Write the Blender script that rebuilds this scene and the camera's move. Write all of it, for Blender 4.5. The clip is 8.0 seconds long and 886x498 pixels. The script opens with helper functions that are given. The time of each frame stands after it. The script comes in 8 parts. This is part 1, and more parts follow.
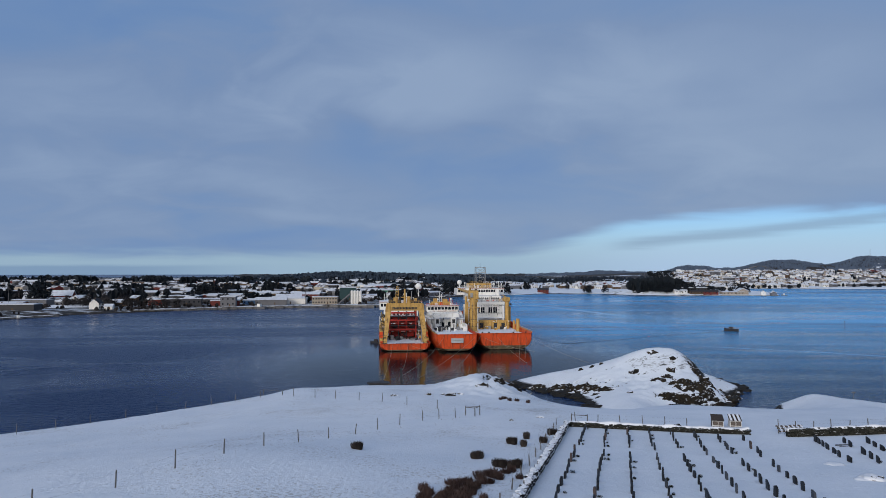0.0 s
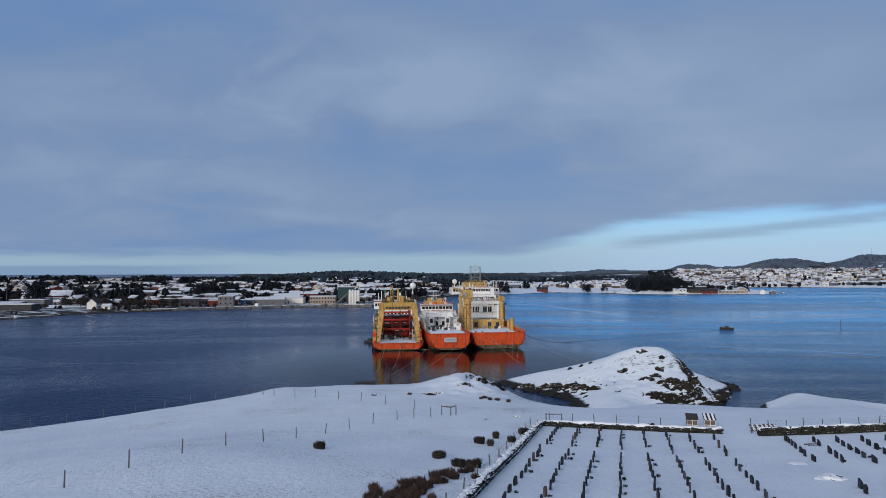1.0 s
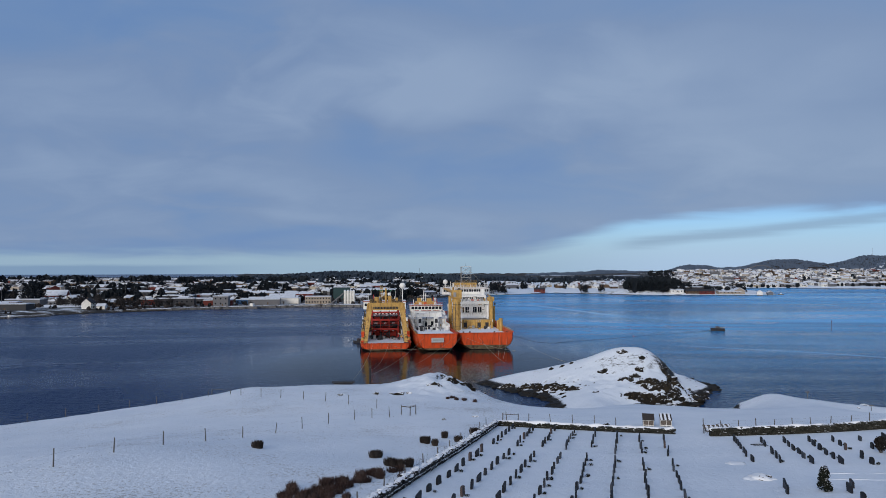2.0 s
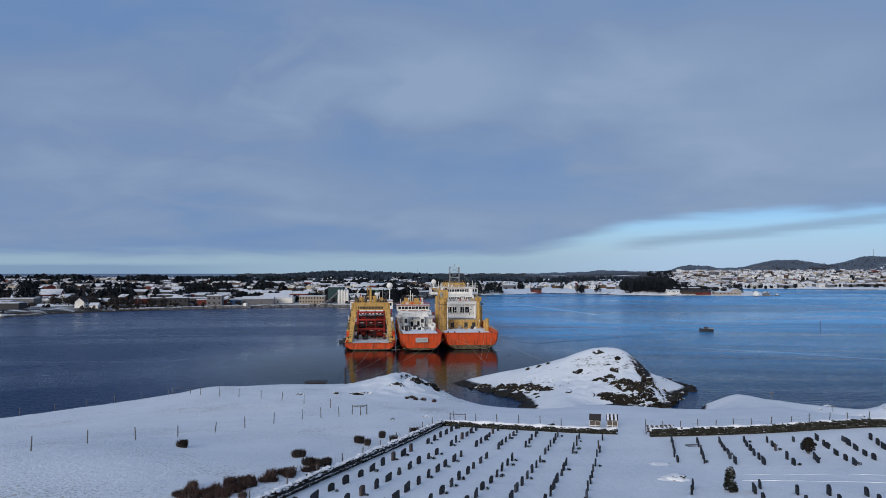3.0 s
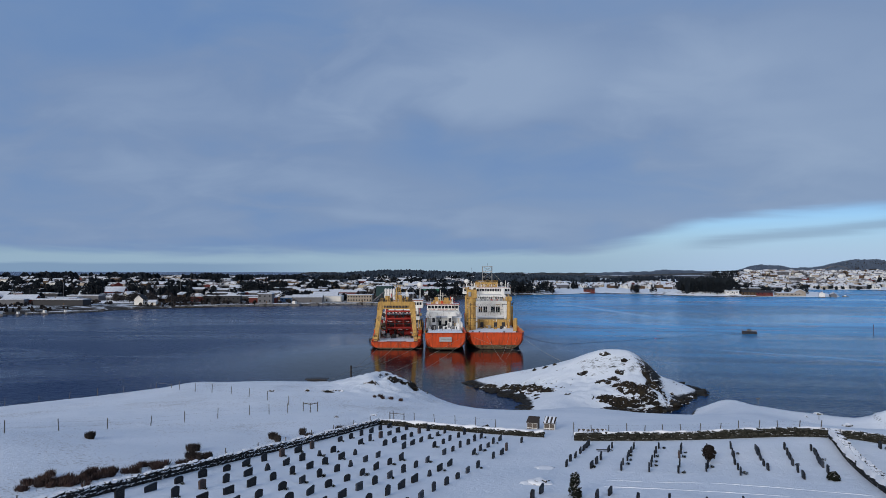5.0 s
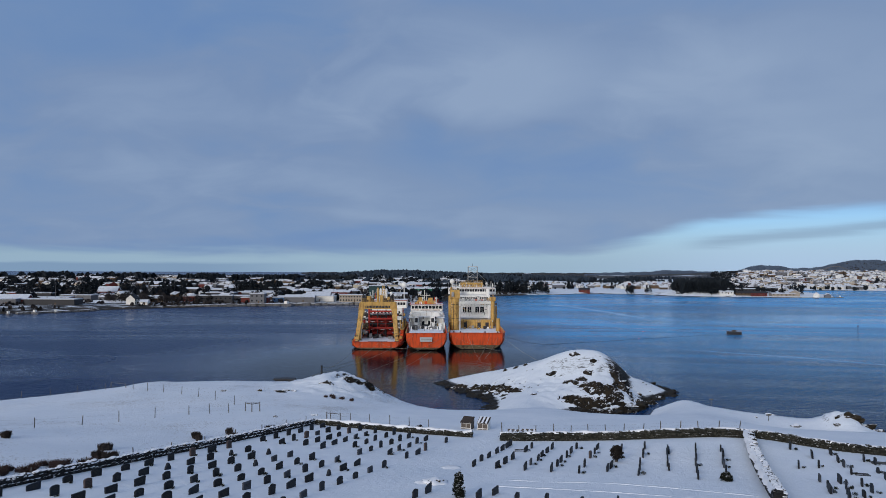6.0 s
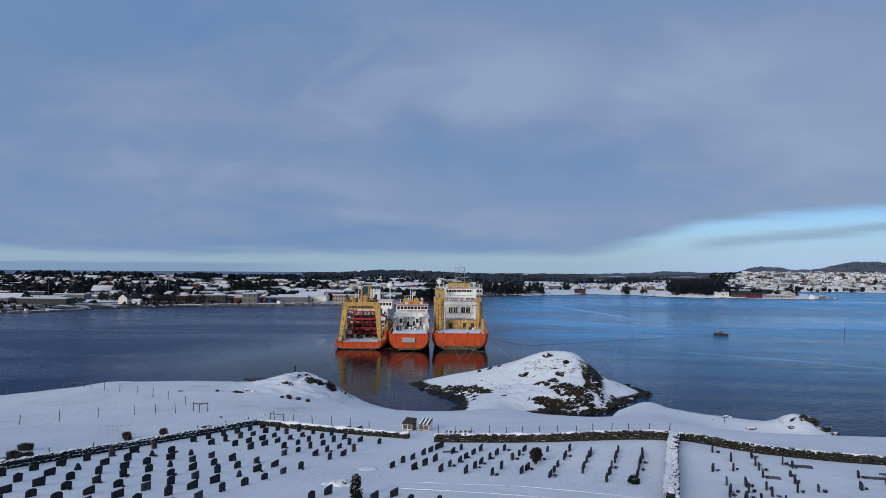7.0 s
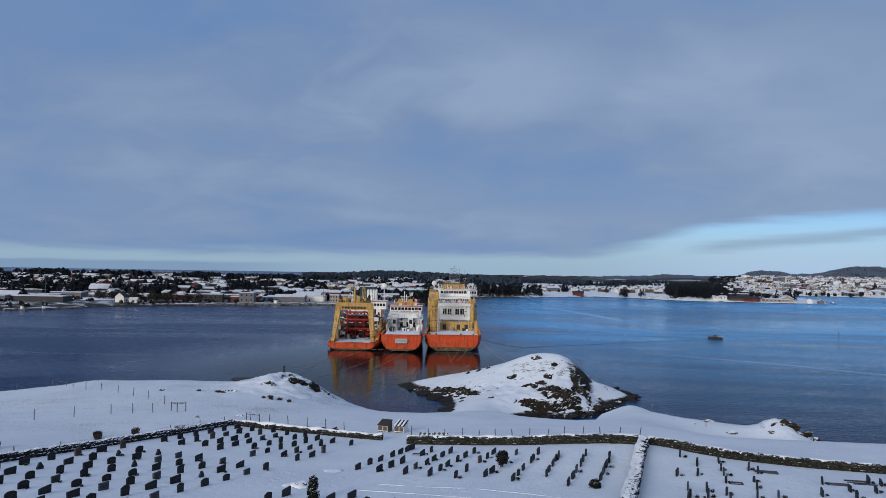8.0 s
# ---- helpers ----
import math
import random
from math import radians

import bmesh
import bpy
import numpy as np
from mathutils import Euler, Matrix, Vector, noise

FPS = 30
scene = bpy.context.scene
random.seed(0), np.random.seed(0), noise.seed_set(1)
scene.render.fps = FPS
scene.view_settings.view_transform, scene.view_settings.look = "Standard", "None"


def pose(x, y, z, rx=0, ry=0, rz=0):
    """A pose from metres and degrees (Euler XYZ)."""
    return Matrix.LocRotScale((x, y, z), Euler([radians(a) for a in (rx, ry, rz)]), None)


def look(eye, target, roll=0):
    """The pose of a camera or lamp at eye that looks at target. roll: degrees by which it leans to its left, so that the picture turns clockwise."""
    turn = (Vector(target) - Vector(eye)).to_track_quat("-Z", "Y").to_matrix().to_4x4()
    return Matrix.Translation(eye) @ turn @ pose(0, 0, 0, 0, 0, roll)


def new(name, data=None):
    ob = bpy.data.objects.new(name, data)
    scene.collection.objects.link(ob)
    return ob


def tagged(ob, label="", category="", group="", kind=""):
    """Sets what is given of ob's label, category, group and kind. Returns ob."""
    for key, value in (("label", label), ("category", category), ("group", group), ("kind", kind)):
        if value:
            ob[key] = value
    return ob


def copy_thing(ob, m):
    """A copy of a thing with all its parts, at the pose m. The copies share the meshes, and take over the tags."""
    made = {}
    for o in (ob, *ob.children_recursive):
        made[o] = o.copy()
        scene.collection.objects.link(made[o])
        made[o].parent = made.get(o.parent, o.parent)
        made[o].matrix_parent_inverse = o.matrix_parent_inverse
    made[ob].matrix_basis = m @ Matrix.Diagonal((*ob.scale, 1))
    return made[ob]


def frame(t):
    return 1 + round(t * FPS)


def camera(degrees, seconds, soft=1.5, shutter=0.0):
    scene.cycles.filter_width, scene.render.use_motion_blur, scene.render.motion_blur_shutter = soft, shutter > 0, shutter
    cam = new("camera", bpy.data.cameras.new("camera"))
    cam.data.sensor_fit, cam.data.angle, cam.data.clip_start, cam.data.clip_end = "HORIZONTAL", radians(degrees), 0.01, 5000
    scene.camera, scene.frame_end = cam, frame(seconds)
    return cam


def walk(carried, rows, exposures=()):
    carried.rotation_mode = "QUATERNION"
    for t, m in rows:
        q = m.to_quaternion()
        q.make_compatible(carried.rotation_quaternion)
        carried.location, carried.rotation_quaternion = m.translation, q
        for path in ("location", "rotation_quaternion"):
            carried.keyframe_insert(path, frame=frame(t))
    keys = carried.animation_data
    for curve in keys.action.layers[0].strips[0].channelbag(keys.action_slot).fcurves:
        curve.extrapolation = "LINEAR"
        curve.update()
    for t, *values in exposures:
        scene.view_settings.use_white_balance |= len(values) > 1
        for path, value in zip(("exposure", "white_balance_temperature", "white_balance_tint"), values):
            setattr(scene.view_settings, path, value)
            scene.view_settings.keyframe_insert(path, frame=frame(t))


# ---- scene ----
# The drone slides sideways along the shore, about 32 m over the water.
cam = camera(66.4, 8.0, soft=0.5)
PATH = [
    (0, (1.12, -0.798, 31.645), (1.116, 1.201, 31.706), -0.1),
    (0.5, (2.557, -0.735, 31.636), (2.55, 1.264, 31.696), -0.1),
    (1, (4.509, -0.694, 31.636), (4.5, 1.305, 31.695), -0.2),
    (1.5, (7.041, -0.72, 31.597), (7.03, 1.279, 31.657), -0.2),
    (3, (16.557, -0.755, 31.562), (16.539, 1.244, 31.622), -0.0),
    (3.5, (20.101, -0.769, 31.588), (20.062, 1.23, 31.647), 0.0),
    (4, (23.814, -0.756, 31.641), (23.681, 1.239, 31.698), 0.0),
    (4.5, (27.779, -0.739, 31.741), (27.583, 1.251, 31.798), 0.0),
    (6, (39.876, -0.228, 31.924), (39.668, 1.76, 31.981), 0.2),
    (6.5, (43.736, 0.2, 31.985), (43.525, 2.188, 32.043), 0.3),
    (7, (46.963, 0.563, 32.059), (46.751, 2.551, 32.117), 0.4),
    (7.5, (48.944, 0.817, 32.135), (48.731, 2.805, 32.194), 0.7),
    (8, (49.803, 0.909, 32.186), (49.589, 2.896, 32.247), 0.9),
]
walk(cam, [(t, look(eye, target, roll)) for t, eye, target, roll in PATH])
# ---------------------------------------------------------------- sky, sun, exposure
SUN_AZ, SUN_EL = 205.0, 17.0      # compass degrees from +y, clockwise: behind the drone, to its left
scene.view_settings.exposure = 0.0


def node(nt, kind, **inputs):
    n = nt.nodes.new(kind)
    for key, value in inputs.items():
        n.inputs[key.replace("_", " ")].default_value = value
    return n


def maths(nt, op, a, b=None, c=None, clamp=False):
    n = nt.nodes.new("ShaderNodeMath")
    n.operation, n.use_clamp = op, clamp
    for i, v in enumerate((a, b, c)):
        if v is None:
            continue
        if isinstance(v, (int, float)):
            n.inputs[i].default_value = v
        else:
            nt.links.new(v, n.inputs[i])
    return n.outputs[0]


def ramp(nt, fac, stops, ease="LINEAR"):
    n = nt.nodes.new("ShaderNodeValToRGB")
    n.color_ramp.interpolation = ease
    while len(n.color_ramp.elements) < len(stops):
        n.color_ramp.elements.new(0.5)
    for e, (at, col) in zip(n.color_ramp.elements, stops):
        e.position, e.color = at, (*col, 1)
    nt.links.new(fac, n.inputs[0])
    return n.outputs[0]


def mixed(nt, fac, a, b, blend="MIX"):
    n = nt.nodes.new("ShaderNodeMix")
    n.data_type, n.blend_type = "RGBA", blend
    for i, v in ((0, fac), (6, a), (7, b)):
        if isinstance(v, (int, float)):
            n.inputs[i].default_value = v
        elif isinstance(v, tuple):
            n.inputs[i].default_value = (*v, 1)
        else:
            nt.links.new(v, n.inputs[i])
    return n.outputs[2]


def noise_at(nt, vector, scale, detail=4.0, rough=0.55, warp=0.0):
    n = node(nt, "ShaderNodeTexNoise", Scale=scale, Detail=detail, Roughness=rough, Distortion=warp)
    if vector is not None:
        nt.links.new(vector, n.inputs["Vector"])
    return n.outputs[0]


def combine(nt, x, y, z):
    n = nt.nodes.new("ShaderNodeCombineXYZ")
    for i, v in enumerate((x, y, z)):
        if isinstance(v, (int, float)):
            n.inputs[i].default_value = v
        else:
            nt.links.new(v, n.inputs[i])
    return n.outputs[0]


def smooth(nt, v, lo, hi):
    n = nt.nodes.new("ShaderNodeMapRange")
    n.interpolation_type = "SMOOTHSTEP"
    nt.links.new(v, n.inputs[0])
    n.inputs[1].default_value, n.inputs[2].default_value = lo, hi
    return n.outputs[0]


def make_world():
    world = bpy.data.worlds.new("winter_sky")
    world.use_nodes = True
    nt = world.node_tree
    nt.nodes.clear()
    sky = nt.nodes.new("ShaderNodeTexSky")
    sky.sky_type, sky.sun_disc = "NISHITA", False
    sky.sun_elevation, sky.sun_rotation = radians(SUN_EL), radians(SUN_AZ)
    sky.altitude, sky.air_density, sky.dust_density, sky.ozone_density = 30, 1.0, 0.4, 2.0
    way = nt.nodes.new("ShaderNodeTexCoord").outputs["Generated"]
    split = nt.nodes.new("ShaderNodeSeparateXYZ")
    nt.links.new(way, split.inputs[0])
    x, y, z = split.outputs
    up = maths(nt, "MAXIMUM", z, 0.0)
    # a flat deck of stratocumulus: its texture is laid out on the deck and foreshortens towards the horizon
    flat = maths(nt, "ADD", up, 0.30)
    u, v = maths(nt, "DIVIDE", x, flat), maths(nt, "DIVIDE", y, flat)
    azimuth = maths(nt, "DIVIDE", x, maths(nt, "MAXIMUM", y, 0.05))
    big = noise_at(nt, combine(nt, u, maths(nt, "MULTIPLY", v, 1.1), 0.0), 1.5, 3, 0.45, 0.5)
    mid = noise_at(nt, combine(nt, maths(nt, "MULTIPLY", u, 0.8), v, 0.6), 4.2, 7, 0.52, 0.5)
    tone = maths(nt, "ADD", maths(nt, "MULTIPLY", big, 0.30), maths(nt, "ADD", maths(nt, "MULTIPLY", mid, 0.24), 0.235))
    # thicker and thinner places in the deck: where (azimuth, height), how wide, how high, how much lighter
    ragged_az = maths(nt, "ADD", azimuth, maths(nt, "MULTIPLY", maths(nt, "SUBTRACT", mid, 0.5), 0.30))
    ragged_z = maths(nt, "ADD", z, maths(nt, "MULTIPLY", maths(nt, "SUBTRACT", big, 0.5), 0.11))
    for az, el, wide, high, more in ((-0.10, 0.285, 0.16, 0.055, 0.10), (0.16, 0.245, 0.26, 0.065, 0.085), (0.42, 0.26, 0.20, 0.07, 0.085), (0.55, 0.135, 0.25, 0.05, 0.07),
                                     (-0.43, 0.20, 0.26, 0.08, 0.035), (-0.27, 0.115, 0.14, 0.04, 0.04), (-0.06, 0.072, 0.26, 0.016, 0.06), (-0.62, 0.06, 0.25, 0.03, 0.03),
                                     (0.0, 0.17, 0.16, 0.035, -0.06), (-0.62, 0.33, 0.2, 0.06, -0.06), (0.30, 0.112, 0.26, 0.03, -0.035), (-0.22, 0.034, 0.30, 0.012, -0.055), (0.58, 0.36, 0.16, 0.05, -0.05)):
        da = maths(nt, "DIVIDE", maths(nt, "SUBTRACT", ragged_az, az), wide)
        de = maths(nt, "DIVIDE", maths(nt, "SUBTRACT", ragged_z, el), high)
        far = maths(nt, "ADD", maths(nt, "MULTIPLY", da, da), maths(nt, "MULTIPLY", de, de))
        tone = maths(nt, "ADD", tone, maths(nt, "MULTIPLY", smooth(nt, far, 2.6, 0.0), more))
    cloud = ramp(nt, tone, [(0.36, (0.125, 0.235, 0.475)), (0.46, (0.155, 0.26, 0.47)), (0.54, (0.19, 0.28, 0.46)), (0.68, (0.265, 0.36, 0.53))])
    side = smooth(nt, azimuth, -0.5, 0.9)
    cloud = mixed(nt, maths(nt, "MULTIPLY", side, 0.22), cloud, (0.29, 0.385, 0.545))
    low = maths(nt, "MULTIPLY", smooth(nt, z, 0.26, 0.03), maths(nt, "ADD", 0.16, maths(nt, "MULTIPLY", side, 0.26)))
    cloud = mixed(nt, low, cloud, (0.31, 0.42, 0.57))
    # the deck ends low over the horizon, higher towards the right
    rise = smooth(nt, azimuth, 0.03, 0.39)
    edge = maths(nt, "ADD", 0.022, maths(nt, "MULTIPLY", rise, 0.056))
    ragged = noise_at(nt, combine(nt, maths(nt, "MULTIPLY", azimuth, 3.0), maths(nt, "MULTIPLY", z, 26.0), 1.0), 1.5, 4, 0.5, 0.5)
    limit = maths(nt, "ADD", maths(nt, "SUBTRACT", z, edge), maths(nt, "MULTIPLY", maths(nt, "SUBTRACT", ragged, 0.5), 0.034))
    cover = smooth(nt, limit, -0.012, 0.010)
    # a thin streak of cloud in the clear wedge, and a low bank on the left
    wisp = noise_at(nt, combine(nt, maths(nt, "MULTIPLY", azimuth, 2.2), maths(nt, "MULTIPLY", z, 40.0), 8.0), 2.0, 5, 0.6, 0.4)
    height = maths(nt, "ABSOLUTE", maths(nt, "SUBTRACT", z, maths(nt, "ADD", 0.015, maths(nt, "MULTIPLY", azimuth, 0.078))))
    line = maths(nt, "MULTIPLY", smooth(nt, maths(nt, "ADD", height, maths(nt, "MULTIPLY", wisp, 0.016)), 0.020, 0.008), smooth(nt, azimuth, 0.22, 0.30))
    bank = maths(nt, "MULTIPLY", smooth(nt, maths(nt, "ADD", z, maths(nt, "MULTIPLY", wisp, 0.008)), 0.013, 0.008), smooth(nt, azimuth, -0.22, -0.5))
    clear = mixed(nt, 1.0, sky.outputs[0], (0.052, 0.076, 0.122), "MULTIPLY")
    haze = mixed(nt, maths(nt, "MULTIPLY", smooth(nt, z, 0.09, 0.0), 0.85), clear, mixed(nt, rise, (0.31, 0.45, 0.60), (0.40, 0.555, 0.78)))
    haze = mixed(nt, maths(nt, "MULTIPLY", line, 0.55), haze, (0.22, 0.31, 0.44))
    colour = mixed(nt, cover, haze, cloud)
    colour = mixed(nt, maths(nt, "MULTIPLY", bank, 0.6), colour, (0.15, 0.25, 0.42))
    # thin cloud glows round the hidden sun, behind the drone
    a, e = radians(SUN_AZ), radians(SUN_EL)
    dot = nt.nodes.new("ShaderNodeVectorMath")
    dot.operation = "DOT_PRODUCT"
    nt.links.new(way, dot.inputs[0])
    dot.inputs[1].default_value = (math.sin(a) * math.cos(e), math.cos(a) * math.cos(e), math.sin(e))
    glow = smooth(nt, dot.outputs["Value"], 0.1, 1.0)
    colour = mixed(nt, glow, colour, (0.62, 0.62, 0.66))
    back = nt.nodes.new("ShaderNodeBackground")
    nt.links.new(colour, back.inputs[0])
    back.inputs[1].default_value = 1.0
    out = nt.nodes.new("ShaderNodeOutputWorld")
    nt.links.new(back.outputs[0], out.inputs[0])
    scene.world = world


make_world()
sun = new("sun", bpy.data.lights.new("sun", "SUN"))
sun.data.energy, sun.data.angle, sun.data.color = 1.74, radians(20.0), (1.0, 0.95, 0.88)
_a, _e = radians(SUN_AZ), radians(SUN_EL)
sun.matrix_world = look((0, 0, 0), (-math.sin(_a) * math.cos(_e), -math.cos(_a) * math.cos(_e), -math.sin(_e)))
# ---------------------------------------------------------------- materials
def material(name, colour, rough=0.7, metal=0.0, vary=0.18, scale=2.0, bump=0.0, bump_scale=12.0, second=None, second_at=(0.5, 0.65), second_scale=0.6, per_object=0.0, coat=0.0, streak=False):
    """A surface with a base colour, stains in a second colour, fine grain and relief, at the scale of metres."""
    m = bpy.data.materials.new(name)
    m.use_nodes = True
    nt = m.node_tree
    b = nt.nodes["Principled BSDF"]
    where = nt.nodes.new("ShaderNodeTexCoord").outputs["Object"]
    grain = noise_at(nt, where, scale, 6, 0.6)
    dark, light = tuple(c * (1 - vary) for c in colour), tuple(min(1, c * (1 + vary)) for c in colour)
    col = ramp(nt, grain, [(0.3, dark), (0.7, light)])
    if second:
        at = where
        if streak:
            run = nt.nodes.new("ShaderNodeMapping")
            run.inputs["Scale"].default_value = (1.6, 1.6, 0.22)
            nt.links.new(where, run.inputs[0])
            at = run.outputs[0]
        patch = smooth(nt, noise_at(nt, at, second_scale, 7, 0.62, 0.4), *second_at)
        col = mixed(nt, patch, col, second)
    if per_object:
        info = nt.nodes.new("ShaderNodeObjectInfo").outputs["Random"]
        hsv = nt.nodes.new("ShaderNodeHueSaturation")
        nt.links.new(maths(nt, "ADD", 1 - per_object, maths(nt, "MULTIPLY", info, 2 * per_object)), hsv.inputs["Value"])
        nt.links.new(col, hsv.inputs["Color"])
        col = hsv.outputs[0]
    nt.links.new(col, b.inputs["Base Color"])
    b.inputs["Metallic"].default_value = metal
    b.inputs["Specular IOR Level"].default_value = 0.28
    b.inputs["Coat Weight"].default_value = coat
    nt.links.new(maths(nt, "ADD", rough - 0.08, maths(nt, "MULTIPLY", grain, 0.16)), b.inputs["Roughness"])
    if bump:
        bp = nt.nodes.new("ShaderNodeBump")
        bp.inputs["Strength"].default_value, bp.inputs["Distance"].default_value = 0.8, bump
        nt.links.new(noise_at(nt, where, bump_scale, 6, 0.65), bp.inputs["Height"])
        nt.links.new(bp.outputs[0], b.inputs["Normal"])
    return m


def snow_ground(name, rock=(0.011, 0.010, 0.009), rock2=(0.019, 0.015, 0.010), steep=(0.72, 0.84), grass=0.0, shore=True, grain=1.0, fields=0.0):
    """Snow that lies where the ground is flat enough; wet rock where it is steep or washed by the sea."""
    m = bpy.data.materials.new(name)
    m.use_nodes = True
    nt = m.node_tree
    b = nt.nodes["Principled BSDF"]
    geo = nt.nodes.new("ShaderNodeNewGeometry")
    where = geo.outputs["Position"]
    ns = nt.nodes.new("ShaderNodeSeparateXYZ")
    nt.links.new(geo.outputs["Normal"], ns.inputs[0])
    ps = nt.nodes.new("ShaderNodeSeparateXYZ")
    nt.links.new(where, ps.inputs[0])
    coarse = noise_at(nt, where, 0.55 * grain, 6, 0.62)
    strata = nt.nodes.new("ShaderNodeMapping")
    strata.inputs["Rotation"].default_value = (0.35, 0.5, 0.6)
    strata.inputs["Scale"].default_value = (0.35, 1.3, 1.3)
    nt.links.new(where, strata.inputs[0])
    fine = noise_at(nt, strata.outputs[0], 2.0 * grain, 6, 0.62, 0.4)
    ragged = maths(nt, "ADD", maths(nt, "MULTIPLY", maths(nt, "SUBTRACT", coarse, 0.5), 0.24), maths(nt, "MULTIPLY", maths(nt, "SUBTRACT", fine, 0.5), 0.42))
    if fields:
        ragged = maths(nt, "ADD", ragged, maths(nt, "MULTIPLY", smooth(nt, ps.outputs[0], 30.0, 110.0), fields))
        inland = maths(nt, "MULTIPLY", smooth(nt, ps.outputs[1], 1400.0, 1500.0), smooth(nt, maths(nt, "SUBTRACT", ps.outputs[0], maths(nt, "MULTIPLY", ps.outputs[1], 0.33)), 60.0, -60.0))
        woods = maths(nt, "MULTIPLY", maths(nt, "MAXIMUM", inland, smooth(nt, ps.outputs[1], 3020.0, 3120.0)), smooth(nt, noise_at(nt, where, 0.007, 4, 0.6), 0.66, 0.54))
        ragged = maths(nt, "SUBTRACT", ragged, maths(nt, "MULTIPLY", woods, 0.30))
    lies = smooth(nt, maths(nt, "ADD", ns.outputs[2], ragged), *steep)
    if shore:
        tide = smooth(nt, maths(nt, "ADD", ps.outputs[2], maths(nt, "MULTIPLY", ragged, 1.6)), 0.55, 0.95)
        lies = maths(nt, "MULTIPLY", lies, tide)
    snow = ramp(nt, noise_at(nt, where, 0.12, 5, 0.6), [(0.3, (0.63, 0.69, 0.77)), (0.7, (0.74, 0.785, 0.85))])
    snow = mixed(nt, maths(nt, "MULTIPLY", smooth(nt, fine, 0.60, 0.74), 0.25), snow, (0.60, 0.62, 0.66))
    if grass:
        tuft = smooth(nt, maths(nt, "ADD", noise_at(nt, where, 4.0, 4, 0.75), maths(nt, "MULTIPLY", noise_at(nt, where, 0.09, 4, 0.6), 0.5)), 0.93 - grass, 1.04 - grass)
        field = smooth(nt, maths(nt, "SUBTRACT", ps.outputs[0], maths(nt, "MULTIPLY", ps.outputs[1], 0.256)), -3.0, -6.5)
        snow = mixed(nt, maths(nt, "MULTIPLY", tuft, maths(nt, "ADD", 0.08, maths(nt, "MULTIPLY", field, 0.47))), snow, (0.24, 0.22, 0.20))
    stone = mixed(nt, smooth(nt, coarse, 0.42, 0.6), rock, rock2)
    stone = mixed(nt, smooth(nt, fine, 0.5, 0.7), stone, (0.014, 0.013, 0.011))
    nt.links.new(mixed(nt, lies, stone, snow), b.inputs["Base Color"])
    nt.links.new(maths(nt, "ADD", 0.62, maths(nt, "MULTIPLY", lies, 0.25)), b.inputs["Roughness"])
    b.inputs["Specular IOR Level"].default_value = 0.12
    bp = nt.nodes.new("ShaderNodeBump")
    bp.inputs["Strength"].default_value, bp.inputs["Distance"].default_value = 0.8, 0.17
    hollows = nt.nodes.new("ShaderNodeMapping")
    hollows.inputs["Scale"].default_value = (1.0, 0.8, 1.0)
    nt.links.new(where, hollows.inputs[0])
    bare = maths(nt, "SUBTRACT", 1.0, maths(nt, "MULTIPLY", lies, 0.85))
    grains = maths(nt, "ADD", 0.16, maths(nt, "MULTIPLY", field, 0.30)) if grass else 0.3
    height = maths(nt, "ADD", maths(nt, "MULTIPLY", fine, bare), maths(nt, "ADD", maths(nt, "MULTIPLY", noise_at(nt, hollows.outputs[0], 1.3, 5, 0.65, 0.5), 0.8), maths(nt, "MULTIPLY", noise_at(nt, where, 4.2, 5, 0.68), grains)))
    nt.links.new(height, bp.inputs["Height"])
    nt.links.new(bp.outputs[0], b.inputs["Normal"])
    return m


